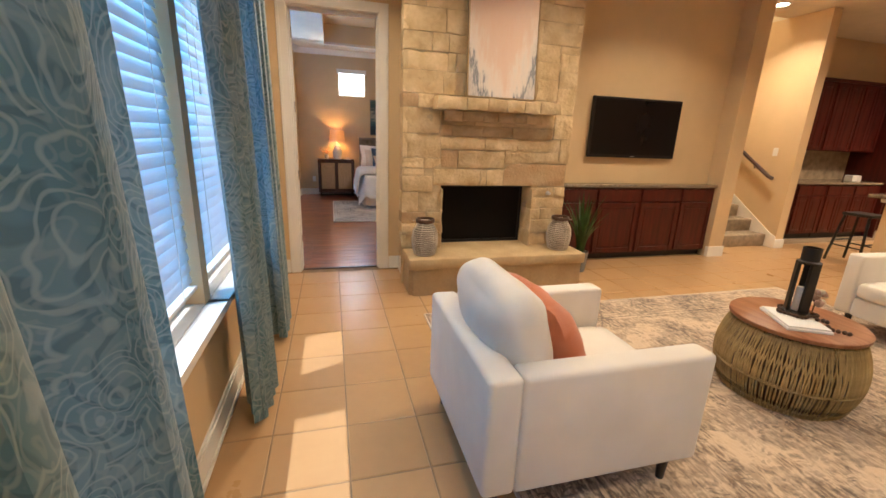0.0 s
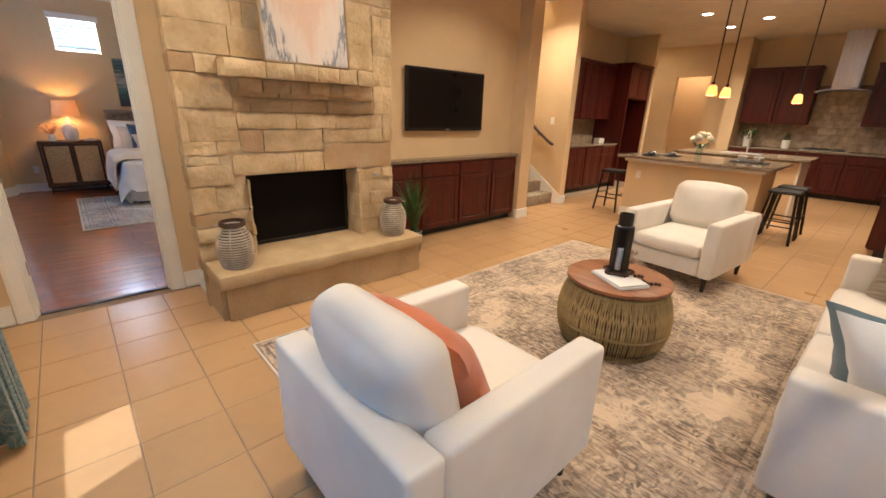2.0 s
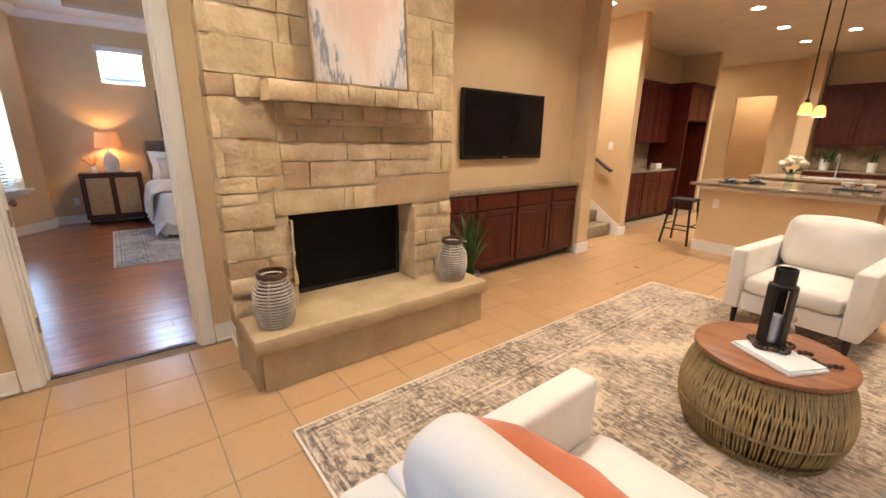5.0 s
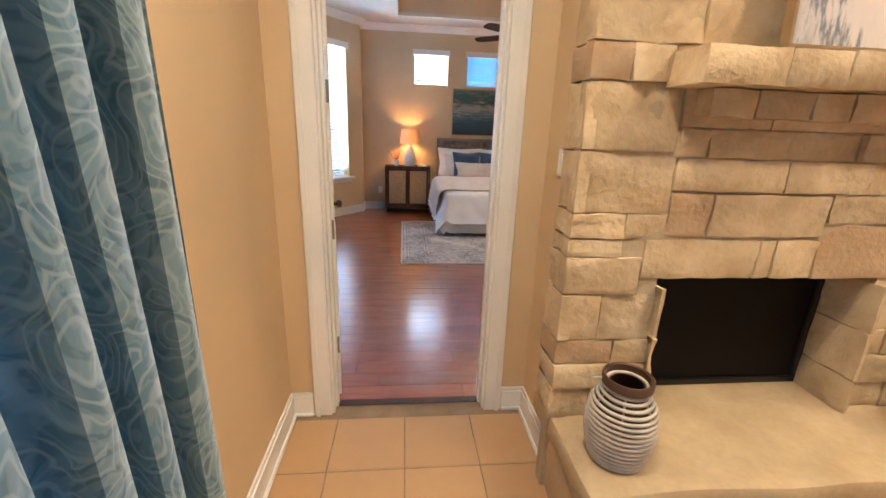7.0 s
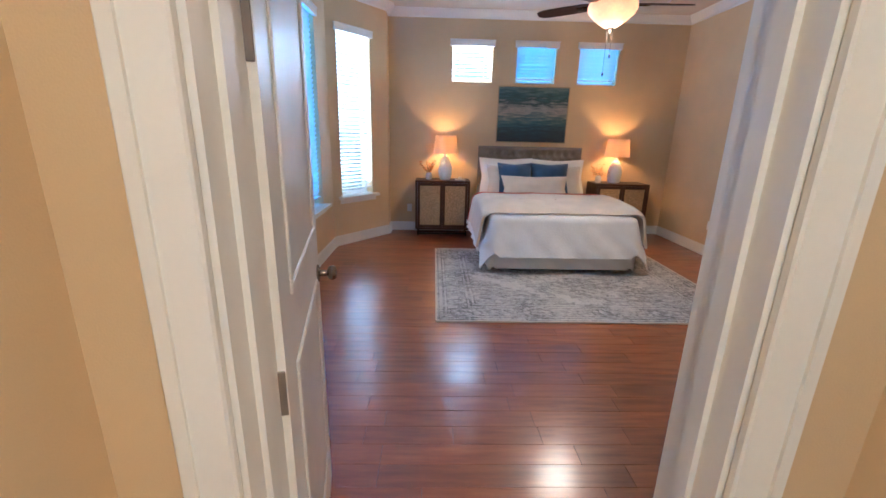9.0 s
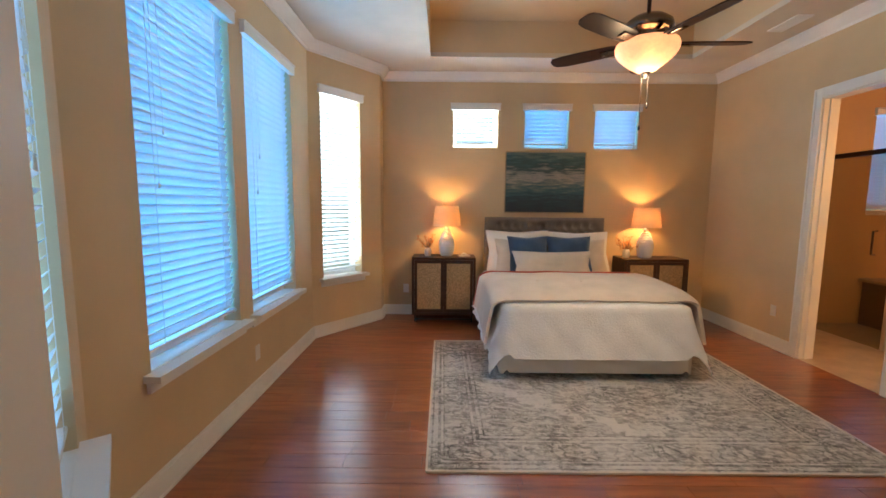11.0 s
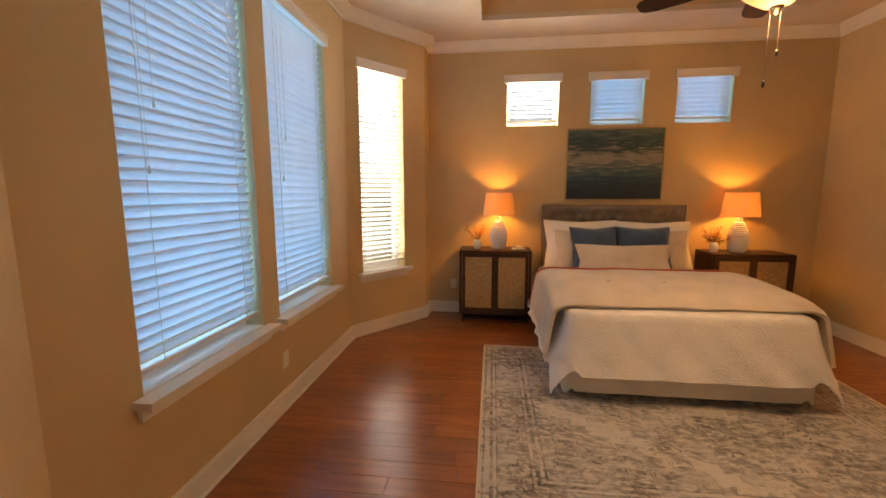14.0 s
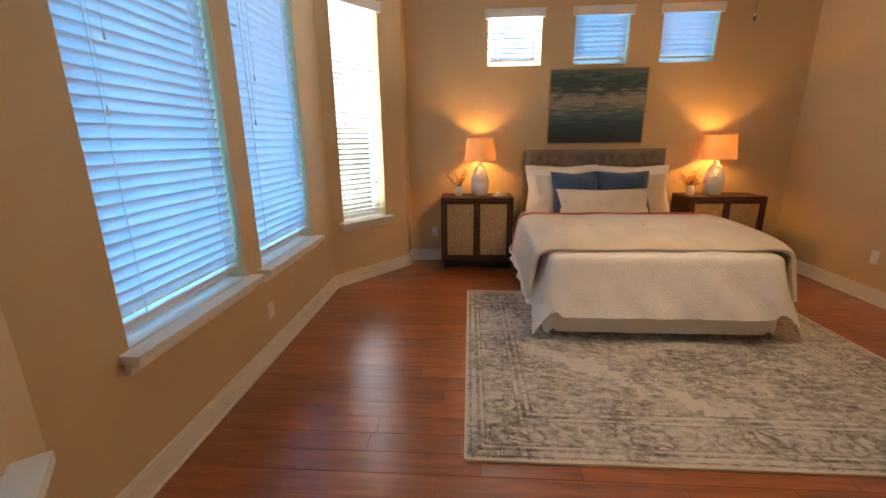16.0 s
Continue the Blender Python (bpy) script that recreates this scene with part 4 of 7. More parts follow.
# courses beside and over the opening, each with the joints along it
COURSES = [
    (0.36, 0.50, (FX0, 1.09, OX0)), (0.50, 0.61, (FX0, OX0)), (0.61, 0.715, (FX0, 1.16, OX0)), (0.715, 0.907, (FX0, 1.085, OX0)), (0.907, 1.055, (FX0, 1.22)), (1.055, 1.125, (FX0, 1.13)), (1.125, 1.22, (FX0, 1.13, 1.29)),
    (1.22, 1.436, (FX0, 1.285)), (1.436, 1.658, (FX0, 1.27)), (1.658, 1.775, (FX0, 1.065, 1.215)),
    (0.36, 0.49, (OX1, 2.45, FX1)), (0.49, 0.625, (OX1, FX1)), (0.625, 0.741, (OX1, 2.36, FX1)), (0.741, 0.854, (OX1, FX1)), (0.854, 0.958, (OX1, 2.50, FX1)),
    (0.968, 1.125, (1.22, 1.685, 1.755, 1.93)), (1.135, 1.297, (1.29, 1.455, 1.93)), (1.19, 1.302, (1.93, 2.51)), (1.19, 1.43, (2.51, FX1)),
    (1.302, 1.42, (1.285, 1.715, 2.05, 2.51)), (1.42, 1.52, (1.27, 1.39, 1.69, 1.98, 2.42)), (1.43, 1.66, (2.42, FX1)), (1.52, 1.66, (1.27, 1.60, 2.0, 2.42)),
    (1.66, 1.775, (1.215, 1.62, 2.05, 2.42)), (1.66, 1.90, (2.42, FX1)), (1.775, 1.965, (FX0, 1.29, 1.75, 2.20, 2.42)), (1.90, 2.045, (2.42, FX1)),
    (1.965, 2.12, (FX0, 1.325, 1.40, 1.95, 2.42)), (2.045, 2.20, (2.42, 2.50, FX1)), (2.12, 2.27, (FX0, 1.18, 1.33, 2.0, 2.42)), (2.20, 2.27, (2.42, FX1)),
    (2.27, 2.46, (FX0, 1.30, 1.78, 2.22, FX1)), (2.46, 2.60, (FX0, 1.12, 1.55, 2.05, 2.38, FX1)), (2.60, 2.80, (FX0, 1.36, 1.85, 2.3, FX1)), (2.80, 2.96, (FX0, 1.2, 1.62, 2.1, FX1)), (2.96, 3.19, (FX0, 1.42, 1.9, 2.36, FX1)),
]
RUSTY = ((1.93, 0.968), (1.29, 1.135), (FX0, 1.658), (FX0, 0.61))
patches = [(a, b, z0, z1) for z0, z1, xs in COURSES for a, b in zip(xs, xs[1:])] + [(1.93, 2.605, 0.968, 1.185)]
for i, (a, b, c, d) in enumerate(patches):
    g = 0.006
    bm = stone_mesh(b - a - g, d - c - g, 0.055 + rnd.uniform(-0.007, 0.009), i)
    part("stone", bm, STONE_RED if (a, c) in RUSTY else STONE, fp, smooth=40, m=pose(a + g / 2, FY + 0.05, c + g / 2))
# the corner stones turn back along both sides; more of them within the opening
for i, (z0, z1, xs) in enumerate(COURSES):
    if xs[0] == FX0:
        part("stone", stone_mesh(0.165, z1 - z0 - 0.009, 0.045, 300 + i, 0.010, 5, 5), STONE_RED if (FX0, z0) in RUSTY else STONE, fp, smooth=40, m=pose(FX0 + 0.047, FY + 0.163, z0 + 0.0045, 0, 0, -90))
    if xs[-1] == FX1:
        part("stone", stone_mesh(0.61, z1 - z0 - 0.009, 0.045, 350 + i, 0.010, 8, 5), STONE, fp, smooth=40, m=pose(FX1 - 0.047, FY + 0.002, z0 + 0.0045, 0, 0, 90))
z = 0.36
for i, h in enumerate((0.16, 0.22, 0.21)):
    part("stone", stone_mesh(0.24, h - 0.006, 0.02, 420 + i), STONE, fp, smooth=40, m=pose(OX1 + 0.015, 5.34, z, 0, 0, -90))
    part("stone", stone_mesh(0.24, h - 0.006, 0.02, 430 + i), STONE, fp, smooth=40, m=pose(OX0 - 0.015, 5.10, z, 0, 0, 90))
    z += h
part("stone", boxes((OX0, OX1, FY + 0.03, 5.36, OZ1 - 0.0, OZ1 + 0.02)), STONE, fp)
# hearth: body and slab
part("hearth_body", stone_mesh(1.70, 0.26, 0.06, 77, 0.006, 16, 3), HEARTH, fp, "smooth tan limestone hearth base", smooth=40, m=pose(0.985, 4.86, 0))
part("hearth_side", stone_mesh(0.36, 0.26, 0.05, 78, 0.006, 6, 3), HEARTH, fp, smooth=40, m=pose(1.0, 5.2, 0, 0, 0, -90))
part("hearth_side", stone_mesh(0.40, 0.26, 0.05, 79, 0.006, 6, 3), HEARTH, fp, smooth=40, m=pose(2.65, 4.81, 0, 0, 0, 90))
bm = bmesh.new()
box(bm, 0.94, 2.70, 4.755, 5.36, 0.258, 0.36, 0.018, 2)
bmesh.ops.subdivide_edges(bm, edges=[e for e in bm.edges if e.calc_length() > 0.3], cuts=14, use_grid_fill=True)
for v in bm.verts:
    q = noise.noise(v.co * 5) * 0.012
    if v.co.y < 4.80:
        v.co.y += q * 1.2
    if v.co.x < 1.0 or v.co.x > 2.65:
        v.co.x += q
    if v.co.z > 0.3:
        v.co.z += noise.noise(v.co * 9) * 0.003
part("hearth_slab", bm, HEARTH, fp, "worn flat limestone hearth slab", smooth=40)
# mantel: upper shelf of six rough stones over a lower corbel course
x = 1.20
for i, w in enumerate((0.27, 0.20, 0.18, 0.17, 0.16, 0.20)):
    part("mantel_stone", stone_mesh(w - 0.004, 0.105, 0.20, 500 + i, 0.018, 5, 4, 0.014), STONE, fp, smooth=40, m=pose(x, FY + 0.02, 1.645))
    x += w
x = 1.30
for i, w in enumerate((0.16, 0.20, 0.14, 0.17, 0.12, 0.16)):
    part("corbel_stone", stone_mesh(w - 0.004, 0.085, 0.12, 520 + i, 0.014, 5, 3, 0.012), STONE, fp, smooth=40, m=pose(x, FY + 0.02, 1.555))
    x += w
bm = lathe([(0, 0), (0.022, 0), (0.022, 0.006), (0.007, 0.008), (0.007, 0.03), (0.012, 0.032), (0.012, 0.04), (0, 0.042)], 16, m=pose(2.42, FY - 0.012, 0.90, 90))
part("gas_valve", fix(bm), STEEL, fp, "chrome gas key valve", True)


def framed(name, w, h, mat, label, m, depth=0.035, frame_mat=GOLD):
    ob = thing(name, label, "painting", "", "", m)
    part("canvas", boxes((-w / 2 + 0.012, w / 2 - 0.012, 0, depth - 0.006, 0.012, h - 0.012)), mat, ob)
    bm = boxes((-w / 2, -w / 2 + 0.01, 0, depth, 0, h), (w / 2 - 0.01, w / 2, 0, depth, 0, h), (-w / 2 + 0.01, w / 2 - 0.01, 0, depth, 0, 0.01), (-w / 2 + 0.01, w / 2 - 0.01, 0, depth, h - 0.01, h))
    part("frame", bm, frame_mat, ob)
    return ob


framed("painting", 0.66, 0.95, BLUSH, "tall blush and grey abstract canvas leaning on the mantel", pose(1.80, 5.04, 1.755, 4, 0, 180))

# ---- television and its cabinets ----
tv = thing("television", "large black flat television mounted on the wall", "television")
part("body", boxes((3.215, 4.44, 5.705, 5.745, 1.25, 1.93), bevel=0.006), BLACK, tv)
part("screen", boxes((3.24, 4.415, 5.700, 5.706, 1.285, 1.905)), SCREEN, tv, "dark glossy screen, switched off")
part("wall_bracket", boxes((3.6, 4.05, 5.745, TVY, 1.4, 1.8)), BLACK, tv)
part("maker_mark", boxes((3.80, 3.86, 5.699, 5.7005, 1.262, 1.270)), STEEL, tv)


def panel_door(bm_parent, name, x0, x1, z0, z1, y, mat, rail=0.055, handle=None):
    """A framed door on a front that faces -y."""
    bm = boxes((x0, x0 + rail, y - 0.02, y, z0, z1), (x1 - rail, x1, y - 0.02, y, z0, z1), (x0 + rail, x1 - rail, y - 0.02, y, z0, z0 + rail), (x0 + rail, x1 - rail, y - 0.02, y, z1 - rail, z1), bevel=0.003, seg=1)
    box(bm, x0 + rail, x1 - rail, y - 0.010, y, z0 + rail, z1 - rail)
    box(bm, x0 + rail + 0.02, x1 - rail - 0.02, y - 0.015, y - 0.008, z0 + rail + 0.02, z1 - rail - 0.02, 0.004, 1)
    return part(name, bm, mat, bm_parent)


def cabinet(name, label, w, h, d, m, doors=2, drawers=True, toe=0.09, group="", base=0.0, crown_top=False, mat=CHERRY):
    """A cabinet whose front faces local -y at y=0 and whose back is at y=d."""
    ob = thing(name, label, "cabinet", group, "", m)
    part("body", boxes((0, w, 0, d, base + toe, base + h)), mat, ob)
    if toe:
        part("plinth", boxes((0.0, w, 0.06, d, base, base + toe)), BLACK_WOOD, ob)
    dw = (w - 0.02) / doors
    for i in range(doors):
        x0, x1 = 0.01 + i * dw + 0.004, 0.01 + (i + 1) * dw - 0.004
        top = base + h - 0.02
        if drawers:
            part("drawer", boxes((x0, x1, -0.02, 0, top - 0.15, top), bevel=0.004, seg=1), mat, ob)
            top -= 0.165
        panel_door(ob, "door", x0, x1, base + toe + 0.015, top, 0.0, mat)
    if crown_top:
        part("cornice", boxes((-0.02, w + 0.02, -0.04, d, base + h, base + h + 0.05), bevel=0.012, seg=2), mat, ob)
    return ob


cx = 2.74
for w in (0.62, 0.62, 0.61, 0.52):
    cabinet("base_cabinet", "dark cherry base cabinet under the television", w - 0.003, 0.90, 0.14, pose(cx, 5.625, 0), doors=1, toe=0.08, group="television wall cabinets")
    cx += w
solid("countertop", boxes((2.64, 5.117, 5.595, TVY, 0.902, 0.938), bevel=0.005), GRANITE, "speckled brown granite top over the low cabinets", "countertop")

# ---- things on the hearth ----


def wicker_lantern(m, label):
    ob = thing("lantern", label, "lantern", "hearth lanterns", "", m)
    n = 17
    prof = []
    for i in range(n):
        t = i / (n - 1)
        r = 0.096 + 0.022 * math.sin(math.pi * min(1, t * 1.15)) - 0.030 * max(0, t - 0.72) / 0.28
        prof.append((r, 0.014 + t * 0.29))
    for r, z in prof:
        part("cord_ring", tube([(r * math.cos(a), r * math.sin(a), z) for a in (2 * math.pi * k / 28 for k in range(28))], 0.0066, 8, closed=True), WICKER, ob, smooth=True)
    for k in range(6):
        a = 2 * math.pi * k / 6
        part("upright", tube([((r - 0.006) * math.cos(a), (r - 0.006) * math.sin(a), z) for r, z in prof], 0.004, 6), WICKER, ob)
    part("base", lathe([(0, 0), (0.088, 0), (0.088, 0.012), (0, 0.012)], 28), WICKER, ob)
    part("neck_band", fix(lathe([(0.074, 0.302), (0.086, 0.302), (0.086, 0.330), (0.082, 0.334), (0.074, 0.330), (0.074, 0.302)], 28)), BEAD, ob, "dark wooden neck ring", True)
    # Dark sheet just inside the rings paints the shade seen between the cords.
    part("liner", fix(lathe([(r - 0.012, z) for r, z in prof], 28)), BEAD, ob, "dark sheet giving the shade between the cords", True)
    part("toggle", tube([(-0.07, 0.02, 0.315), (-0.11, 0.03, 0.305)], 0.006, 6), WICKER, ob)
    return ob


L1 = wicker_lantern(pose(1.11, 4.93, 0.362), "whitewashed corded lantern with dark wooden rim on the hearth")
copy_thing(L1, pose(2.49, 4.95, 0.362, 0, 0, 160))

plant = thing("potted_plant", "spiky green snake plant in a grey pot beside the hearth", "plant", m=pose(2.98, 5.27, 0))
part("pot", fix(lathe([(0, 0), (0.075, 0), (0.095, 0.23), (0.088, 0.23), (0.083, 0.2), (0, 0.2)], 24)), POT, plant, "grey tapered pot", True)
rnd = random.Random(5)
for i in range(30):
    a, lean = rnd.uniform(0, 6.28), rnd.uniform(0.03, 0.26)
    h, w = rnd.uniform(0.45, 0.80), rnd.uniform(0.016, 0.028)
    bm = bmesh.new()
    prev = None
    for k in range(6):
        t = k / 5
        c = Vector((math.cos(a) * (0.03 + lean * t * t), math.sin(a) * (0.03 + lean * t * t), 0.2 + h * t * (1 - 0.12 * t)))
        s = Vector((-math.sin(a), math.cos(a), 0)) * w * (1 - t ** 2.2) + Vector((0, 0, 0.0001))
        o = Vector((math.cos(a), math.sin(a), 0)) * 0.004
        row = [bm.verts.new(c - s), bm.verts.new(c + o), bm.verts.new(c + s)]
        if prev:
            for q in range(2):
                bm.faces.new((prev[q], prev[q + 1], row[q + 1], row[q]))
        prev = row
    part("leaf", bm, PLANT, plant, smooth=True)

# ---- seating ----


def arm_chair(m, label, width=0.84, depth=0.95, back_tilt=14):
    """A square armchair that faces local +x, centred."""
    ob = thing("armchair", label, "armchair", "white armchairs", "", m)
    x0, x1, y0, y1 = -depth / 2, depth / 2, -width / 2, width / 2
    zb, zt, arm = 0.15, 0.635, 0.115
    part("seat_base", boxes((x0 + 0.1, x1 - 0.015, y0 + arm, y1 - arm, zb, 0.30), bevel=0.012), LINEN, ob)
    part("back_frame", boxes((x0, x0 + 0.13, y0, y1, zb, zt), bevel=0.022, seg=3), LINEN, ob, smooth=True)
    for s in (y0, y1 - arm):
        part("arm", boxes((x0 + 0.128, x1, s, s + arm, zb, zt), bevel=0.022, seg=3), LINEN, ob, smooth=True)
    part("seat_cushion", soft_box(x0 + 0.13, x1 + 0.02, y0 + arm + 0.004, y1 - arm - 0.004, 0.295, 0.44, 0.055, 0.02, 3), LINEN, ob, smooth=True)
    part("back_cushion", soft_box(-0.105, 0.105, y0 + arm + 0.004, y1 - arm - 0.004, -0.20, 0.235, 0.085, 0.05, 9, 16, 0.5), LINEN, ob, smooth=True, m=pose(x0 + 0.215, 0, 0.63, 0, -back_tilt, 0))
    for a in (x0 + 0.07, x1 - 0.09):
        for b in (y0 + 0.07, y1 - 0.07):
            bm = lathe([(0, 0), (0.016, 0), (0.026, zb), (0, zb)], 12, m=pose(a, b, 0.004))
            part("leg", fix(bm), BLACK_WOOD, ob, "tapered black wooden leg", True)
    return ob


CH1 = arm_chair(pose(1.265, 2.90, 0.0), "white upholstered armchair with its back to the window")
CH2 = copy_thing(CH1, pose(4.72, 3.13, 0.006, 0, 0, 175))
tagged(CH2, "white upholstered armchair facing the fireplace group beside the kitchen")
cush = thing("throw_pillow", "rust orange quilted velvet pillow leaning on the armchair", "pillow", m=pose(1.20, 2.91, 0.605, 0, -30, 0) @ pose(0, 0, 0, 0, 0, 90))
part("cover", pillow(0.56, 0.42, 0.22, 0.5, 4), RUST, cush, smooth=True)

sofa = thing("sofa", "cream upholstered two-seat sofa on a patterned rug", "sofa", m=pose(3.11, 1.555, 0))
SW, SD = 2.16, 0.85
part("seat_base", boxes((-SW / 2 + 0.1, SW / 2 - 0.1, -SD / 2 + 0.12, SD / 2 - 0.01, 0.15, 0.30), bevel=0.012), LINEN, sofa)
part("back_frame", boxes((-SW / 2 + 0.13, SW / 2 - 0.13, -SD / 2, -SD / 2 + 0.14, 0.15, 0.64), bevel=0.022, seg=3), LINEN, sofa, smooth=True)
for s in (-1, 1):
    part("arm", boxes((s * SW / 2 - (0.13 if s > 0 else 0), s * SW / 2 + (0.13 if s < 0 else 0), -SD / 2, SD / 2, 0.15, 0.64), bevel=0.022, seg=3), LINEN, sofa, smooth=True)
    part("seat_cushion", soft_box(min(0.004 * s, s * 0.945), max(0.004 * s, s * 0.945), -SD / 2 + 0.14, SD / 2 + 0.015, 0.298, 0.44, 0.045, 0.012, 5 + s), LINEN, sofa, smooth=True)
    part("back_cushion", soft_box(-0.465, 0.465, -0.08, 0.08, -0.20, 0.23, 0.078, 0.05, 7 + s, 12, 0.6), LINEN, sofa, smooth=True, m=pose(s * 0.474, -SD / 2 + 0.235, 0.655, 12, 0, 0))
for a in (-SW / 2 + 0.08, SW / 2 - 0.08):
    for b in (-SD / 2 + 0.07, SD / 2 - 0.07):
        part("leg", fix(lathe([(0, 0), (0.017, 0), (0.028, 0.15), (0, 0.15)], 12, m=pose(a, b, 0.006))), BLACK_WOOD, sofa, "tapered black wooden leg", True)


def loose_pillow(label, w, h, t, mat, m, seed):
    ob = thing("throw_pillow", label, "pillow", "", "", m)
    part("cover", pillow(w, h, t, 0.75, seed), mat, ob, smooth=True)
    return ob


STRIPE = material("ribbed_beige_weave", (0.68, 0.58, 0.46), 0.95, 0.1, 3.0, 40, 1.0, second=(0.34, 0.26, 0.18), stretch=(2, 2, 26), distance=0.012)
FLUFF = material("white_plush", (0.84, 0.83, 0.81), 0.95, 0.05, 5.0, 260, 0.4, sheen=0.6, distance=0.003)
loose_pillow("white plush pillow propped against the sofa arm", 0.52, 0.44, 0.22, FLUFF, pose(2.35, 1.64, 0.63, 0, 0, 66) @ pose(0, 0, 0, -22, 8, 0), 3)
loose_pillow("slate blue pillow behind the white plush one", 0.45, 0.40, 0.12, SLATE_BLUE, pose(2.49, 1.73, 0.61, 0, 0, 62) @ pose(0, 0, 0, -14, 8, 0), 8)
loose_pillow("ribbed beige woven pillow against the far sofa arm", 0.47, 0.45, 0.14, STRIPE, pose(3.90, 1.66, 0.655, 0, 0, 58) @ pose(0, 0, 0, 20, 12, 0), 6)

# ---- rugs ----


def rug(name, w, d, mat, label, m):
    bm = bmesh.new()
    bmesh.ops.create_grid(bm, x_segments=40, y_segments=30, size=0.5)
    for v in bm.verts:
        v.co = Vector((v.co.x * w, v.co.y * d, 0.010 + 0.0012 * noise.noise(v.co * 9)))
    r = bmesh.ops.extrude_edge_only(bm, edges=[e for e in bm.edges if e.is_boundary])
    for v in r["geom"]:
        if isinstance(v, bmesh.types.BMVert):
            v.co.z = 0.0
    ob = thing(name, label, "rug", "", "", m)
    part("weave", fix(bm), mat, ob, smooth=30)
    bm = bmesh.new()
    for s in (-1, 1):
        box(bm, -w / 2, w / 2, s * d / 2 - 0.006, s * d / 2 + 0.006, 0.0, 0.013)
        box(bm, s * w / 2 - 0.006, s * w / 2 + 0.006, -d / 2, d / 2, 0.0, 0.0125)
    part("binding", bm, OATMEAL, ob)
    return ob


rug("rug", 3.80, 2.70, RUG_A, "distressed oriental rug in cream, brown and charcoal", pose(2.90, 3.03, 0.002))

# ---- drum table ----
drum = thing("coffee_table", "round drum coffee table of woven rope with acacia top", "table", m=pose(2.88, 2.96, 0.012))
ZT = 0.45


def drum_r(t):
    return 0.292 + 0.062 * math.sin(math.pi * (t * 0.92 + 0.06)) ** 0.9


part("tabletop", fix(lathe([(0, ZT - 0.012), (0.316, ZT - 0.012), (0.322, ZT - 0.006), (0.322, ZT + 0.012), (0.314, ZT + 0.018), (0, ZT + 0.018)], 64)), TABLE_WOOD, drum, "round acacia wood top", True)
for t, nm in ((0.0, "base_ring"), (0.40, "middle_ring"), (0.97, "top_ring")):
    r = drum_r(t) - 0.004
    part(nm, tube([(r * math.cos(a), r * math.sin(a), max(0.012, t * (ZT - 0.03))) for a in (2 * math.pi * k / 64 for k in range(64))], 0.010, 6, closed=True), ROPE, drum, smooth=True)
meshes = []
for sgn in (1, -1, 0):
    pts = []
    for k in range(13):
        t = k / 12
        a = sgn * (0.05 * t + 0.012 * math.sin(9 * t))
        r = drum_r(t) + 0.002 * sgn
        pts.append((r * math.cos(a), r * math.sin(a), 0.008 + t * (ZT - 0.03)))
    meshes.append(mesh_of("rope_strand", tube(pts, 0.0042, 5), ROPE, True))
rnd = random.Random(3)
for k in range(132):
    for q, me in enumerate(meshes[:2]):
        s = new("rope_strand", me)
        s.parent = drum
        s.matrix_basis = pose(0, 0, 0, 0, 0, 360 * k / 132 + rnd.uniform(-0.7, 0.7))
# Shade inside the drum, put in as a dark sheet behind the strands.
part("inner_drum", fix(lathe([(0.265, 0.01), (0.30, 0.12), (0.318, 0.22), (0.30, 0.34), (0.28, ZT - 0.02)], 48)), BEAD, drum, "dark sheet giving the shade behind the ropes", True)

book = thing("magazine", "white magazines stacked on the drum table", "magazine", m=pose(2.80, 2.92, 0.482, 0, 0, 62))
part("lower_magazine", boxes((-0.15, 0.15, -0.105, 0.105, 0, 0.012)), PAPER, book)
part("upper_magazine", boxes((-0.14, 0.14, -0.10, 0.10, 0.0125, 0.022), bevel=0.001, seg=1), PAPER, book)
can = thing("candle_holder", "black metal pillar candle holder on the drum table", "candle holder", m=pose(2.87, 2.97, 0.505, 0, 0, 25) @ Matrix.Diagonal((1.2, 1.2, 1.32, 1)))
bm = fix(lathe([(0, 0), (0.055, 0), (0.055, 0.012), (0.03, 0.016), (0, 0.016)], 24))
part("foot", bm, BLACK, can)
for k in range(3):
    a = 2 * math.pi * k / 3 + 0.4
    part("side_bar", boxes((-0.024, 0.024, 0.030, 0.044, 0.01, 0.235), bevel=0.004), BLACK, can, m=pose(0, 0, 0, 0, 0, math.degrees(a)))
part("cup", fix(lathe([(0, 0.225), (0.045, 0.225), (0.048, 0.235), (0.036, 0.24), (0.036, 0.295), (0.031, 0.295), (0.031, 0.25), (0, 0.25)], 24)), BLACK, can, "", True)
part("candle", fix(lathe([(0, 0.016), (0.02, 0.016), (0.02, 0.12), (0, 0.124)], 20)), CERAMIC, can, "short white candle", True)
beads = thing("bead_garland", "dark wooden bead garland round the candle holder", "beads", m=pose(2.87, 2.965, 0.505))
for k in range(34):
    a = 2 * math.pi * k / 34
    r = 0.088 + 0.012 * math.sin(5 * a)
    bm = bmesh.new()
    bmesh.ops.create_icosphere(bm, subdivisions=2, radius=0.0105)
    part("bead", bm, BEAD, beads, smooth=True, m=pose(r * math.cos(a), r * math.sin(a) * 0.9, 0.010))
for k in range(9):
    bm = bmesh.new()
    bmesh.ops.create_icosphere(bm, subdivisions=2, radius=0.0115)
    part("bead", bm, BEAD, beads, smooth=True, m=pose(0.02 * math.sin(k), -0.11 - 0.018 * k, 0.010 if k < 3 else -0.008))
flower = thing("dried_flower", "dried pink and white flowers beside the candle holder", "flower", m=pose(2.97, 2.95, 0.505))
rnd = random.Random(8)
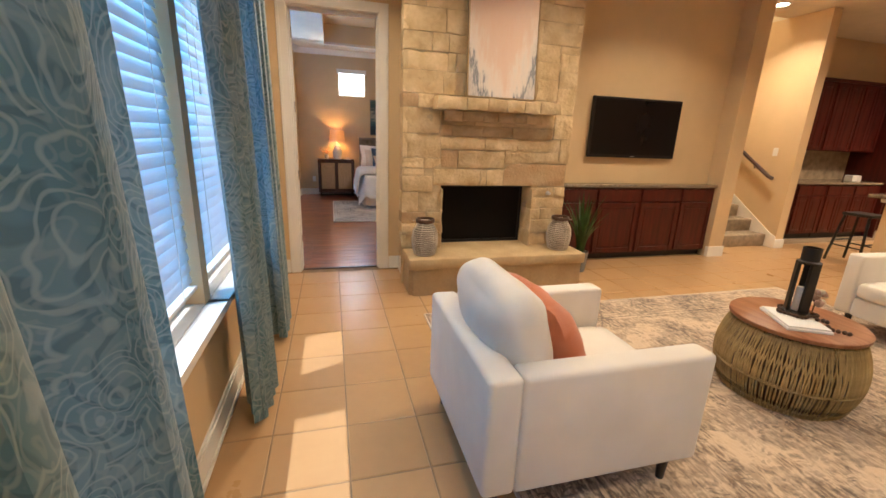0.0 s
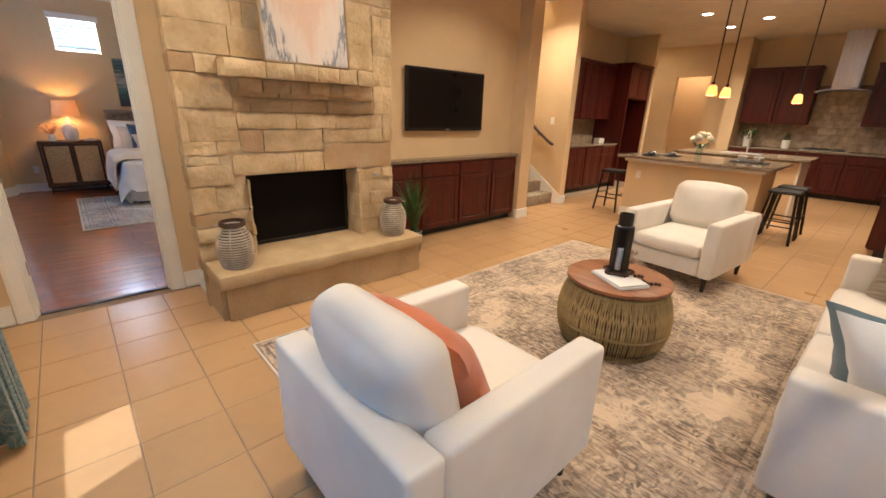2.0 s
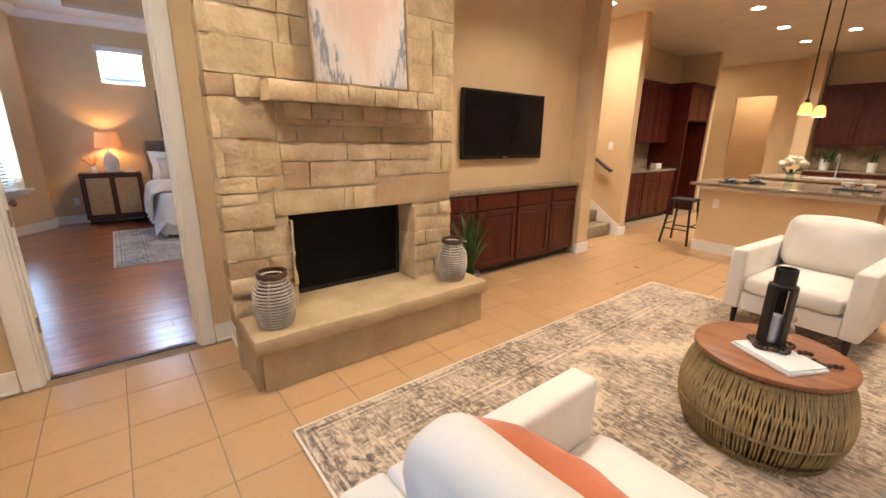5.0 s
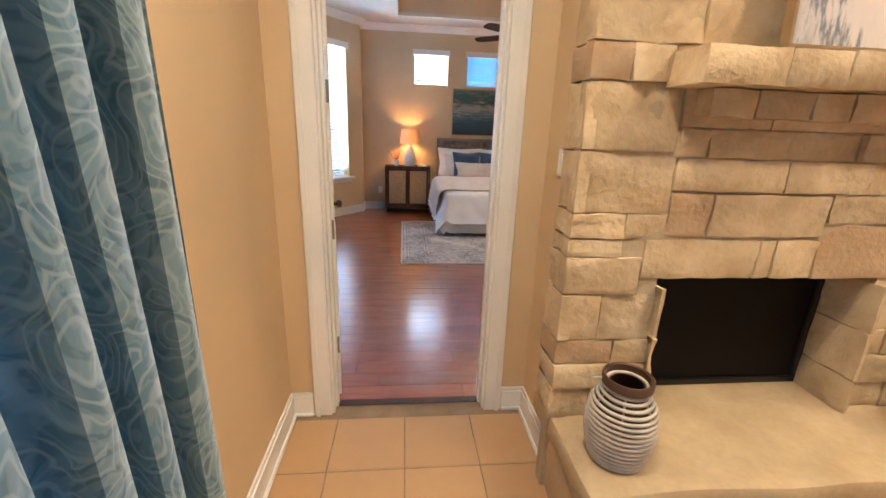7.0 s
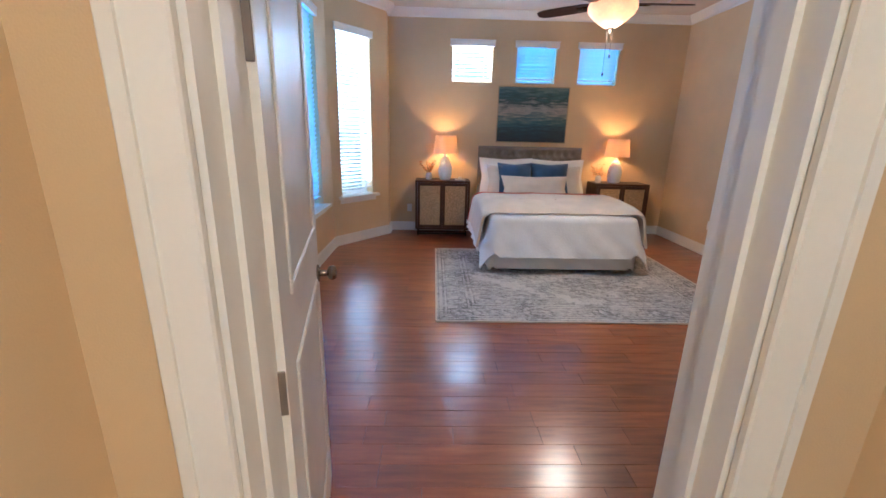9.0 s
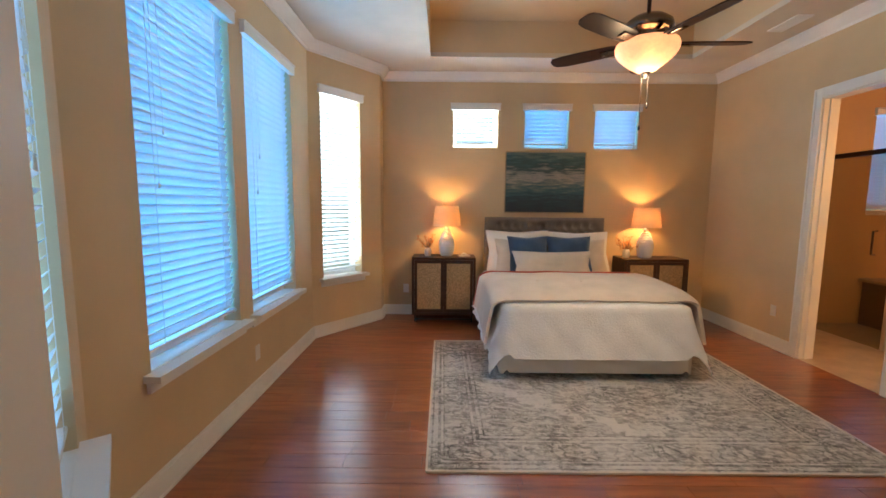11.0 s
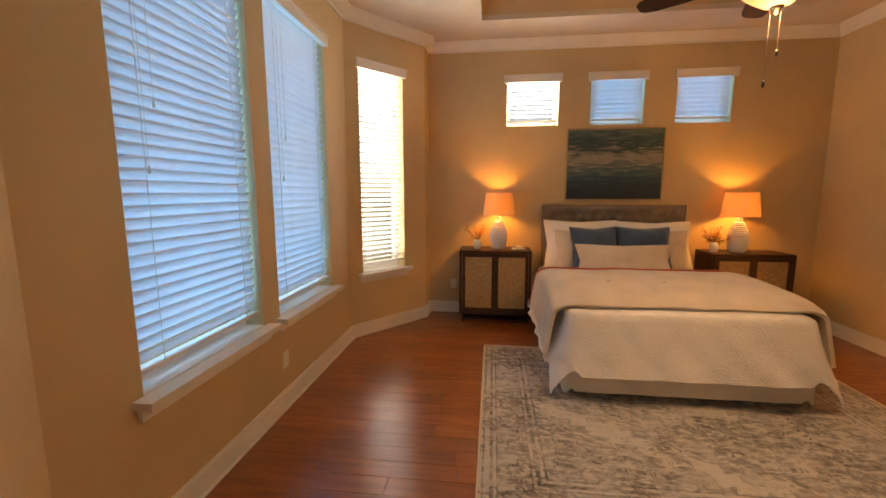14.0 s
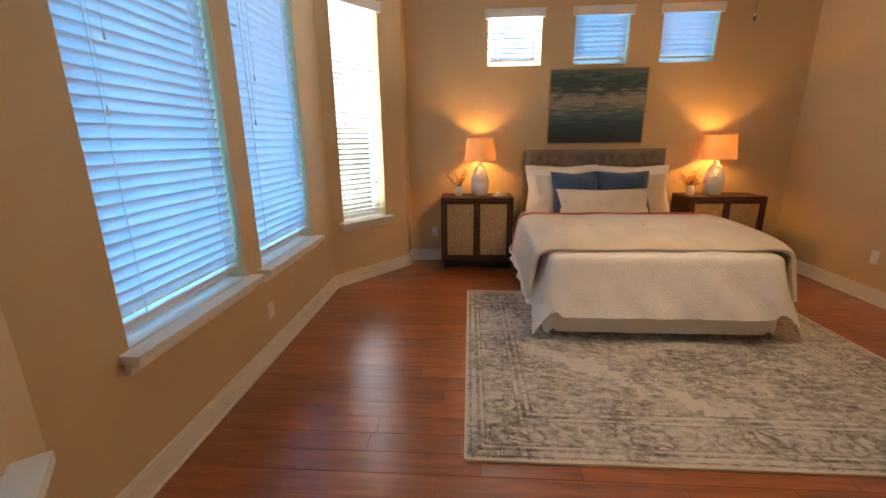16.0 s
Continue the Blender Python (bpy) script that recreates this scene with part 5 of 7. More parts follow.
part("stem", tube([(0, 0, -0.02), (0.005, 0, 0.05), (0.0, 0.01, 0.10)], 0.004, 6), BEAD, flower)
for k in range(16):
    bm = bmesh.new()
    bmesh.ops.create_icosphere(bm, subdivisions=2, radius=rnd.uniform(0.012, 0.022))
    for v in bm.verts:
        v.co *= 1 + 0.35 * noise.noise(v.co * 90 + Vector((k, 0, 0)))
    part("petal_cluster", bm, PINK_PETAL if k % 3 else PETAL, flower, m=pose(rnd.uniform(-0.03, 0.035), rnd.uniform(-0.03, 0.03), rnd.uniform(0.06, 0.135)))

# ---- floor lamp ----
LX, LY = 1.74, 1.49
fl = thing("floor_lamp", "oak tripod floor lamp with a white drum shade", "floor lamp", m=pose(LX, LY, 0))
part("shade", fix(lathe([(0.217, 1.195), (0.186, 1.46), (0.184, 1.46), (0.215, 1.195)], 56)), WHITE_SHADE, fl, "white linen drum shade", True)
part("socket", fix(lathe([(0, 1.10), (0.02, 1.10), (0.02, 1.22), (0, 1.22)], 14)), NICKEL, fl)
part("spider", tube([(-0.19, 0, 1.40), (0, 0, 1.40), (0.19, 0, 1.40)], 0.003, 6), NICKEL, fl)
part("neck", tube([(0, 0, 1.03), (0, 0, 1.40)], 0.006, 8), NICKEL, fl)
for a, tw in ((62, 0.03), (182, 0.03), (302, 0.03)):
    d, s = Vector((math.cos(radians(a)), math.sin(radians(a)), 0)), Vector((-math.sin(radians(a)), math.cos(radians(a)), 0))
    foot, top = d * 0.33 - s * 0.02, -d * 0.06 + s * tw
    part("leg", tube([(foot.x, foot.y, 0.012), (top.x, top.y, 1.14)], 0.0115, 10), OAK, fl, "slender oak leg", True)
part("hub", fix(lathe([(0, 0.94), (0.014, 0.94), (0.014, 0.965), (0, 0.965)], 16)), NICKEL, fl)

# ---- curtains ----


def curtain(y0, y1, x, depth, folds, seed, label, z0=0.025, z1=2.95, gather=0.0, shift=0.0):
    """A hanging panel with soft folds between y0 and y1."""
    bm = bmesh.new()
    uvl = bm.loops.layers.uv.new("uv")
    nu, nv = folds * 12, 14
    rows = []
    for j in range(nv + 1):
        t = j / nv
        z = z0 + (z1 - z0) * t
        row = []
        for i in range(nu + 1):
            u = i / nu
            a = u * folds * 2 * math.pi
            k = noise.noise(Vector((u * 3 + seed, t * 0.8, seed)))
            mid = (y0 + y1) / 2 + shift * (1 - t)
            half = (y1 - y0) / 2 * (1 - gather * (1 - t))
            y = mid + (2 * u - 1) * half + 0.02 * math.sin(2 * a + seed) + 0.02 * k
            xx = x + 0.03 * (1 - t) + depth * (1 + 0.6 * (1 - t)) * (math.sin(a + 0.5 * k) * (0.75 + 0.3 * k)) + 0.01 * (1 - t) * math.sin(a * 0.5 + seed)
            row.append((bm.verts.new((xx, y, z)), u * (y1 - y0) * 2.2, z))
        rows.append(row)
    for j in range(nv):
        for i in range(nu):
            q = (rows[j][i], rows[j][i + 1], rows[j + 1][i + 1], rows[j + 1][i])
            f = bm.faces.new([v[0] for v in q])
            for lp, v in zip(f.loops, q):
                lp[uvl].uv = (v[1], v[2])
    ob = thing("curtain", label, "curtain", "living room curtains")
    part("panel", bm, CURTAIN, ob, smooth=True)
    return ob


curtain(1.36, 2.28, -0.105, 0.06, 3, 2.0, "teal and grey paisley curtain panel hanging by the window", gather=0.0, shift=0.24)
curtain(3.06, 3.62, -0.115, 0.05, 4, 5.0, "teal and grey paisley curtain panel between the windows", gather=0.4, shift=0.10)
curtain(4.00, 4.58, -0.115, 0.05, 4, 9.0, "teal and grey paisley curtain panel near the bedroom door", gather=0.3, shift=0.06)
rod = thing("curtain_rod", "dark bronze curtain rod over the windows", "curtain rod")
part("rod", tube([(-0.12, 0.2, 2.98), (-0.12, 4.8, 2.98)], 0.013, 10), BRONZE, rod, smooth=True)
for y in (0.3, 1.9, 3.42, 4.72):
    part("bracket", tube([(WX, y, 2.95), (-0.12, y, 2.965)], 0.008, 8), BRONZE, rod)

# ---- switches and outlets ----


def wall_plate(m, kind, label):
    ob = thing(kind, label, kind.replace("_", " "), "", "", m)
    part("plate", boxes((-0.036, 0.036, 0, 0.006, -0.058, 0.058), bevel=0.002, seg=1), PLASTIC, ob)
    if kind == "light_switch":
        part("rocker", boxes((-0.016, 0.016, 0.006, 0.010, -0.033, 0.033)), PLASTIC, ob)
    else:
        for z in (-0.02, 0.02):
            part("socket", boxes((-0.014, 0.014, 0.006, 0.008, z - 0.013, z + 0.013), bevel=0.002, seg=1), WHITE, ob)
    return ob


wall_plate(pose(1.0, 5.47, 1.37, 0, 0, 90), "light_switch", "white rocker light switch on the plaster wall")
wall_plate(pose(BW, 9.09, 0.34, 0, 0, -90), "wall_outlet", "white outlet under the bay windows")
wall_plate(pose(BE, 10.28, 0.40, 0, 0, 90), "wall_outlet", "white outlet beside the bathroom door")
wall_plate(pose(-0.10, BN, 0.36, 0, 0, 180), "wall_outlet", "white outlet beside the nightstand")
wall_plate(pose(6.60, 6.08, 1.38, 0, 0, 90), "light_switch", "white switch on the stair wall")

# ---- bedroom things ----
rug("rug", 2.75, 2.19, RUG_B, "distressed ivory and grey bedroom rug under the bed", pose(1.685, 9.265, 0.002))

BX0, BX1, BY0, BY1 = 0.96, 2.48, 9.50, 11.36
bed = thing("bed", "queen bed with tufted grey headboard, made up in white and oatmeal", "bed")
# headboard with buttons
hb = bmesh.new()
HX0, HX1, HZ0, HZ1 = 0.94, 2.50, 0.25, 1.33
nx, nz = 112, 72
btn = []
for r in range(5):
    for c in range(13 if r % 2 else 12):
        btn.append((HX0 + 0.10 + (c + (0.0 if r % 2 else 0.5)) * (HX1 - HX0 - 0.20) / 12, 1.22 - r * 0.10))
grid = []
for i in range(nx + 1):
    row = []
    for j in range(nz + 1):
        x, z = HX0 + (HX1 - HX0) * i / nx, HZ0 + (HZ1 - HZ0) * j / nz
        d = min((math.hypot(x - bx, (z - bz) * 1.05) for bx, bz in btn), default=1)
        dent = 0.062 * math.exp(-(d / 0.042) ** 2)
        em = min(x - HX0, HX1 - x, HZ1 - z)
        edge = 0.03 * max(0, 1 - em / 0.03) ** 2 if em < 0.03 else 0
        row.append(hb.verts.new((x, 11.36 + dent + edge, z)))
    grid.append(row)
for i in range(nx):
    for j in range(nz):
        hb.faces.new((grid[i][j], grid[i + 1][j], grid[i + 1][j + 1], grid[i][j + 1]))
box(hb, HX0, HX1, 11.428, 11.46, HZ0, HZ1 - 0.005, 0.01, 2)
head = part("headboard", hb, GREY_TUFT, bed, "grey tufted linen headboard", 60)
bme = None
for bx, bz in btn:
    if bme is None:
        bm = bmesh.new()
        bmesh.ops.create_icosphere(bm, subdivisions=1, radius=0.011)
        bme = mesh_of("button", bm, GREY_TUFT, True)
    b = new("button", bme)
    b.parent = head
    b.matrix_basis = pose(bx, 11.405, bz)
part("mattress", boxes((BX0, BX1, BY0, BY1, 0.33, 0.62), bevel=0.05, seg=3), WHITE_CLOTH, bed, smooth=True)
part("box_spring", boxes((BX0 + 0.01, BX1 - 0.01, BY0 + 0.01, BY1, 0.13, 0.33), bevel=0.02), WHITE_CLOTH, bed)
for x in (BX0 + 0.08, BX1 - 0.08):
    for y in (BY0 + 0.1, BY1 - 0.1):
        part("leg", fix(lathe([(0, 0.013), (0.018, 0.013), (0.022, 0.13), (0, 0.13)], 12, m=pose(x, y, 0))), BLACK, bed)


def drape(x0, x1, y0, y1, ztop, hem, bulge, mat, seed, name, label, thick=0.02, folds=0.02, ends=(True, True, True, False), flare=0.05, nx=60, ny=50, corner=1.06):
    """A cover over the bed: flat on top, hanging over the left, the right and the foot, down to hem; x0..y1 is the mattress's edge."""
    bm = bmesh.new()
    drop = ztop - hem
    wx = (x1 - x0) + 2 * drop
    wy = (y1 - y0) + (drop if ends[2] else 0)
    g = []
    for i in range(nx + 1):
        row = []
        for j in range(ny + 1):
            u, v = i / nx * wx - drop, j / ny * wy - (drop if ends[2] else 0)
            ox = -min(0, u) if u < 0 else max(0, u - (x1 - x0))
            sx = -1 if u < 0 else 1
            oy = max(0, -v)
            x, y = x0 + min(max(u, 0), x1 - x0), y0 + max(v, 0)
            down = max(ox, oy) if not (ox and oy) else math.hypot(ox, oy) * 0.92
            down = min(down, drop * corner)
            r = 0.06
            k = min(1, down / r)
            out = bulge + r * (1 - (1 - k) ** 2) * 0.6 + flare * (down / max(drop, 0.01)) ** 1.3
            n1 = noise.noise(Vector((u * 2.1 + seed, v * 2.1, seed)))
            n2 = noise.noise(Vector(((u + v) * 5.5 + seed, 0.3 * down, seed * 2)))
            z = ztop - max(0, down - r * 0.4 * k) + 0.012 * n1 * (1 - k)
            f = folds * n2 * (down / max(drop, 0.01))
            if ox and oy:
                c = Vector((sx * ox, -oy)).normalized()
                x += c.x * (out + f)
                y += c.y * (out + f)
            elif ox:
                x += sx * (out + f)
            elif oy:
                y -= out + f
            row.append(bm.verts.new((x, y, z + 0.012 * n2 * (down > drop * 0.9))))
        g.append(row)
    for i in range(nx):
        for j in range(ny):
            bm.faces.new((g[i][j], g[i + 1][j], g[i + 1][j + 1], g[i][j + 1]))
    fix(bm)
    thicken(bm, thick)
    return part(name, bm, mat, bed, label, 70)


drape(BX0, BX1, BY0, BY1, 0.335, 0.03, 0.045, WHITE_CLOTH, 3.0, "bed_skirt", "plain white bed skirt", 0.004, 0.03, flare=0.0)
drape(BX0, BX1, BY0, 11.28, 0.645, 0.19, 0.012, QUILT, 7.0, "quilt", "white stitched quilt hanging over the foot", 0.012, 0.045, flare=0.14, corner=1.30)
# folded duvet across the middle
bm = bmesh.new()
nx, ny = 72, 26
yA, yB = 9.52, 10.66
g = []
for i in range(nx + 1):
    row = []
    s = i / nx * 2 - 1
    for j in range(ny + 1):
        t = j / ny
        half = (BX1 - BX0) / 2
        arc = s * (half + 0.47)
        over = max(0, abs(arc) - half)
        sg = 1 if arc > 0 else -1
        n1 = noise.noise(Vector((arc * 1.6, t * 2.4, 4.0)))
        n2 = noise.noise(Vector((arc * 4.5, t * 5.0, 9.0)))
        lift = 0.10 * math.sin(math.pi * min(1, t * 0.94)) ** 0.5
        bend = min(1, over / 0.12)
        x = (BX0 + BX1) / 2 + sg * (min(abs(arc), half) + 0.055 + bend * 0.055 + 0.16 * max(0, over - 0.06)) if over else (BX0 + BX1) / 2 + arc * 1.03
        if over:
            x = (BX0 + BX1) / 2 + sg * (half * 1.03 + 0.11 * (1 - (1 - bend) ** 2) + 0.16 * over)
        z = 0.672 + lift - (over ** 1.25) * 0.98 + 0.016 * n1 + 0.006 * n2
        y = yA + (yB - yA) * t - 0.05 * (abs(s) ** 2) * (1 - t) + 0.06 * over * (0.5 - t) + 0.015 * n1
        row.append(bm.verts.new((x, y, z)))
    g.append(row)
for i in range(nx):
    for j in range(ny):
        bm.faces.new((g[i][j], g[i + 1][j], g[i + 1][j + 1], g[i][j + 1]))
fix(bm)
hem = [(v[ny].co.x, v[ny].co.y + 0.006, v[ny].co.z + 0.012) for v in g]
thicken(bm, 0.026)
part("duvet", bm, OATMEAL, bed, "thick oatmeal duvet folded across the bed", 75)
part("piping", tube(hem, 0.010, 6), RED_TRIM, bed, "coral red piping", True)
for x in (1.30, 1.72, 2.1):
    part("tuft", fix(lathe([(0, 0.012), (0.012, 0.009), (0.018, 0.0), (0, -0.004)], 10, m=pose(x, 9.9, 0.764))), OATMEAL, bed)


def bed_pillow(name, label, w, h, t, mat, x, y, z, lean, turn, seed):
    ob = thing(name, label, "pillow", "bed pillows", "", pose(x, y, z, 0, 0, turn) @ pose(0, 0, 0, -lean, 0, 0))
    part("cover", pillow(w, h, t, 0.6, seed, 16), mat, ob, smooth=True)
    return ob


bed_pillow("pillow", "large white euro pillow against the headboard", 0.80, 0.56, 0.26, WHITE_CLOTH, 1.34, 11.21, 0.90, 18, 0, 1)
bed_pillow("pillow", "large white euro pillow against the headboard", 0.80, 0.56, 0.26, WHITE_CLOTH, 2.11, 11.21, 0.89, 18, 0, 2)
bed_pillow("pillow", "oatmeal pillow in the second row", 0.64, 0.45, 0.20, OATMEAL, 1.36, 11.07, 0.86, 22, 0, 3)
bed_pillow("pillow", "oatmeal pillow in the second row", 0.64, 0.45, 0.20, OATMEAL, 2.10, 11.07, 0.86, 22, 0, 4)
bed_pillow("pillow", "square navy velvet pillow", 0.50, 0.48, 0.20, NAVY, 1.43, 10.95, 0.885, 20, 6, 5)
bed_pillow("pillow", "square navy velvet pillow", 0.54, 0.46, 0.20, NAVY, 1.93, 10.99, 0.895, 20, -3, 6)
bed_pillow("pillow", "long beige lumbar pillow in front", 0.94, 0.36, 0.20, OATMEAL, 1.68, 10.79, 0.785, 26, 1, 7)


def nightstand(m, label):
    ob = thing("nightstand", label, "nightstand", "nightstands", "", m)
    w, d, h = 0.80, 0.38, 0.64
    zb = 0.10
    part("top", boxes((0, w, 0, d, 0.80, 0.83), bevel=0.003, seg=1), WALNUT, ob)
    part("bottom", boxes((0, w, 0, d, zb, zb + 0.03)), WALNUT, ob)
    for x in (0, w - 0.03):
        part("side", boxes((x, x + 0.03, 0.0, d, zb + 0.03, 0.80)), WALNUT, ob)
    part("back", boxes((0.03, w - 0.03, d - 0.015, d, zb + 0.03, 0.80)), WALNUT, ob)
    for x0, x1 in ((0.034, w / 2 - 0.002), (w / 2 + 0.002, w - 0.034)):
        dr = part("door", boxes((x0, x0 + 0.035, -0.004, 0.016, zb + 0.034, 0.796), (x1 - 0.035, x1, -0.004, 0.016, zb + 0.034, 0.796), (x0 + 0.035, x1 - 0.035, -0.004, 0.016, zb + 0.034, zb + 0.074), (x0 + 0.035, x1 - 0.035, -0.004, 0.016, 0.756, 0.796)), WALNUT, ob)
        part("cane_panel", boxes((x0 + 0.035, x1 - 0.035, 0.003, 0.010, zb + 0.074, 0.756)), CANE, dr, "woven cane panel")
        part("pull", boxes(((x0 + x1) / 2 - 0.035, (x0 + x1) / 2 + 0.035, -0.014, -0.004, 0.765, 0.775), bevel=0.002, seg=1), BLACK, dr)
    for x in (0.03, w - 0.05):
        for y in (0.02, d - 0.04):
            part("leg", boxes((x, x + 0.02, y, y + 0.02, 0.0, zb)), BLACK, ob, "thin black metal leg")
    for y in (0.02, d - 0.04):
        part("stretcher", boxes((0.05, w - 0.05, y, y + 0.02, 0.03, 0.045)), BLACK, ob)
    return ob


N1 = nightstand(pose(0.005, 11.08, 0), "walnut nightstand with two woven cane doors")
copy_thing(N1, pose(2.66, 11.08, 0))
NTOP = 0.832


def table_lamp(x, y, label, power=24):
    ob = thing("table_lamp", label, "lamp", "bedside lamps", "", pose(x, y, NTOP))
    prof = [(0, 0), (0.070, 0), (0.078, 0.01)]
    for k in range(15):
        t = k / 14
        r = 0.084 + 0.030 * math.sin(math.pi * t) - 0.034 * t
        prof += [(r, 0.018 + t * 0.285), (r + 0.004, 0.028 + t * 0.285)]
    prof += [(0.030, 0.325), (0.024, 0.37), (0, 0.37)]
    part("base", fix(lathe(prof, 32)), CERAMIC, ob, "ribbed white ceramic lamp base", True)
    part("shade", fix(lathe([(0.178, 0.385), (0.150, 0.635), (0.148, 0.635), (0.176, 0.385)], 40)), SHADE, ob, "glowing linen drum shade", True)
    part("stem", tube([(0, 0, 0.37), (0, 0, 0.62)], 0.005, 8), NICKEL, ob)
    part("finial_spider", tube([(-0.15, 0, 0.62), (0, 0, 0.62), (0.15, 0, 0.62)], 0.003, 6), NICKEL, ob)
    bm = bmesh.new()
    bmesh.ops.create_uvsphere(bm, u_segments=16, v_segments=10, radius=0.028)
    part("bulb", bm, BULB, ob, "warm glowing bulb", True, pose(0.03, 0, 0.49))
    lamp("bedside_lamp_light", 'POINT', (x, y, NTOP + 0.50), power, (1.0, 0.45, 0.11), 0.04)
    return ob


table_lamp(0.44, 11.27, "lit bedside lamp with ribbed ceramic base on the nightstand")
table_lamp(2.99, 11.27, "lit bedside lamp with ribbed ceramic base beside the wall")


def coral_vase(x, y, seed):
    ob = thing("vase", "small white vase with orange sprigs on the nightstand", "vase", "bedside vases", "", pose(x, y, NTOP))
    part("pot", fix(lathe([(0, 0), (0.034, 0), (0.045, 0.03), (0.045, 0.07), (0.034, 0.10), (0.026, 0.105), (0.028, 0.09), (0, 0.088)], 24)), CERAMIC, ob, "", True)
    rnd = random.Random(seed)
    for k in range(13):
        a, l = rnd.uniform(0, 6.28), rnd.uniform(0.05, 0.15)
        tip = Vector((math.cos(a) * l, math.sin(a) * l * 0.6, 0.12 + rnd.uniform(0.03, 0.13)))
        br = part("sprig", tube([(0, 0, 0.08), tip * 0.5 + Vector((0, 0, 0.05)), tip], 0.0022, 5), BEAD, ob)
        bm = bmesh.new()
        for q in range(9):
            p = tip * (0.45 + 0.07 * q) + Vector((rnd.uniform(-0.02, 0.02), rnd.uniform(-0.015, 0.015), rnd.uniform(0.01, 0.035)))
            e = pose(p.x, p.y, p.z, rnd.uniform(-60, 60), rnd.uniform(-60, 60), rnd.uniform(0, 360))
            vs = [bm.verts.new(e @ Vector(c)) for c in ((-0.017, 0, 0), (0, -0.010, 0.003), (0.018, 0, 0), (0, 0.010, 0.003))]
            bm.faces.new(vs)
        part("leaves", bm, CORAL_LEAF, br, "orange leaves")
    return ob


coral_vase(0.20, 11.24, 1)
coral_vase(2.74, 11.24, 2)
coast = thing("trinket_dish", "small white shell dish on the nightstand", "dish", m=pose(0.66, 11.20, NTOP, 0, 0, 15))
part("slab", boxes((-0.07, 0.07, -0.045, 0.045, 0, 0.018), bevel=0.005), CERAMIC, coast)
part("shell", fix(lathe([(0, 0.018), (0.02, 0.018), (0.034, 0.035), (0.02, 0.045), (0, 0.04)], 14)), CERAMIC, coast, smooth=True)

framed("painting", 1.05, 0.795, SEA, "framed abstract seascape in teal and grey above the bed", pose(1.722, BN - 0.002, 1.385, 0, 0, 180))

# ---- ceiling fan ----
FXC, FYC = 1.74, 8.90
fan = thing("ceiling_fan", "five-blade ceiling fan with glowing alabaster bowl light", "ceiling fan", m=pose(FXC, FYC, -0.03))
part("canopy", fix(lathe([(0, TRAY_Z + 0.03), (0.065, TRAY_Z + 0.03), (0.06, TRAY_Z - 0.01), (0.02, TRAY_Z - 0.03), (0, TRAY_Z - 0.03)], 24)), BRONZE, fan, smooth=True)
part("downrod", tube([(0, 0, TRAY_Z - 0.05), (0, 0, 2.76)], 0.013, 10), BRONZE, fan, smooth=True)
part("motor", fix(lathe([(0, 2.775), (0.035, 2.775), (0.05, 2.762), (0.11, 2.748), (0.15, 2.715), (0.158, 2.68), (0.14, 2.655), (0.10, 2.645), (0.10, 2.615), (0, 2.615)], 36)), NICKEL, fan, "nickel motor housing", True)
bow = part("light_bowl", fix(lathe([(0, 2.402), (0.03, 2.404), (0.065, 2.417), (0.105, 2.445), (0.145, 2.478), (0.178, 2.51), (0.196, 2.54), (0.200, 2.565), (0.192, 2.588), (0.184, 2.586), (0.188, 2.56), (0.165, 2.515), (0.10, 2.458), (0.0, 2.418)], 40)), BOWL, fan, "glowing amber alabaster bowl", True)
part("fitter", fix(lathe([(0, 2.62), (0.06, 2.62), (0.06, 2.575), (0.0, 2.57)], 24)), NICKEL, fan, smooth=True)
part("finial", fix(lathe([(0, 2.365), (0.008, 2.372), (0.012, 2.385), (0.03, 2.40), (0.032, 2.414), (0, 2.418)], 18)), NICKEL, fan, smooth=True)
for k, (x, l) in enumerate(((0.02, 0.20), (-0.01, 0.34))):
    bm = tube([(x, 0.03 * k, 2.41), (x, 0.03 * k, 2.41 - l)], 0.0016, 5)
    lathe([(0, 0), (0.007, -0.012), (0.008, -0.03), (0, -0.042)], 10, bm, pose(x, 0.03 * k, 2.41 - l))
    part("pull_chain", bm, BRONZE, fan)
for k in range(5):
    a = 72 * k - 2
    m = pose(0, 0, 2.59, 0, 0, a) @ pose(0, 0, 0, 12, 0, 0)
    bm = bmesh.new()
    prof = [(0.19, 0.052), (0.24, 0.062), (0.42, 0.068), (0.58, 0.066), (0.64, 0.055), (0.665, 0.03)]
    top = [bm.verts.new((x, y, 0.004)) for x, y in prof] + [bm.verts.new((x, -y, 0.004)) for x, y in reversed(prof)]
    low = [bm.verts.new((v.co.x, v.co.y, -0.004)) for v in top]
    bm.faces.new(top)
    bm.faces.new(list(reversed(low)))
    for i in range(len(top)):
        j = (i + 1) % len(top)
        bm.faces.new((top[i], low[i], low[j], top[j]))
    bl = part("blade", fix(bm), FAN_BLADE, fan, "dark walnut blade", m=m)
    part("blade_iron", boxes((0.16, 0.30, -0.030, 0.030, -0.014, -0.005), (0.09, 0.17, -0.016, 0.016, -0.012, 0.045), bevel=0.003, seg=1), NICKEL, bl)
lamp("fan_light", 'POINT', (FXC, FYC, 2.30), 11, (1.0, 0.66, 0.36), 0.1)
lamp("fan_down_light", 'AREA', (FXC, FYC, 2.35), 15, (1.0, 0.73, 0.46), 0.28, target=(FXC, FYC, 0.0))
lamp("fan_bowl_light", 'POINT', (FXC, FYC, 2.53), 30, (1.0, 0.60, 0.28), 0.03)

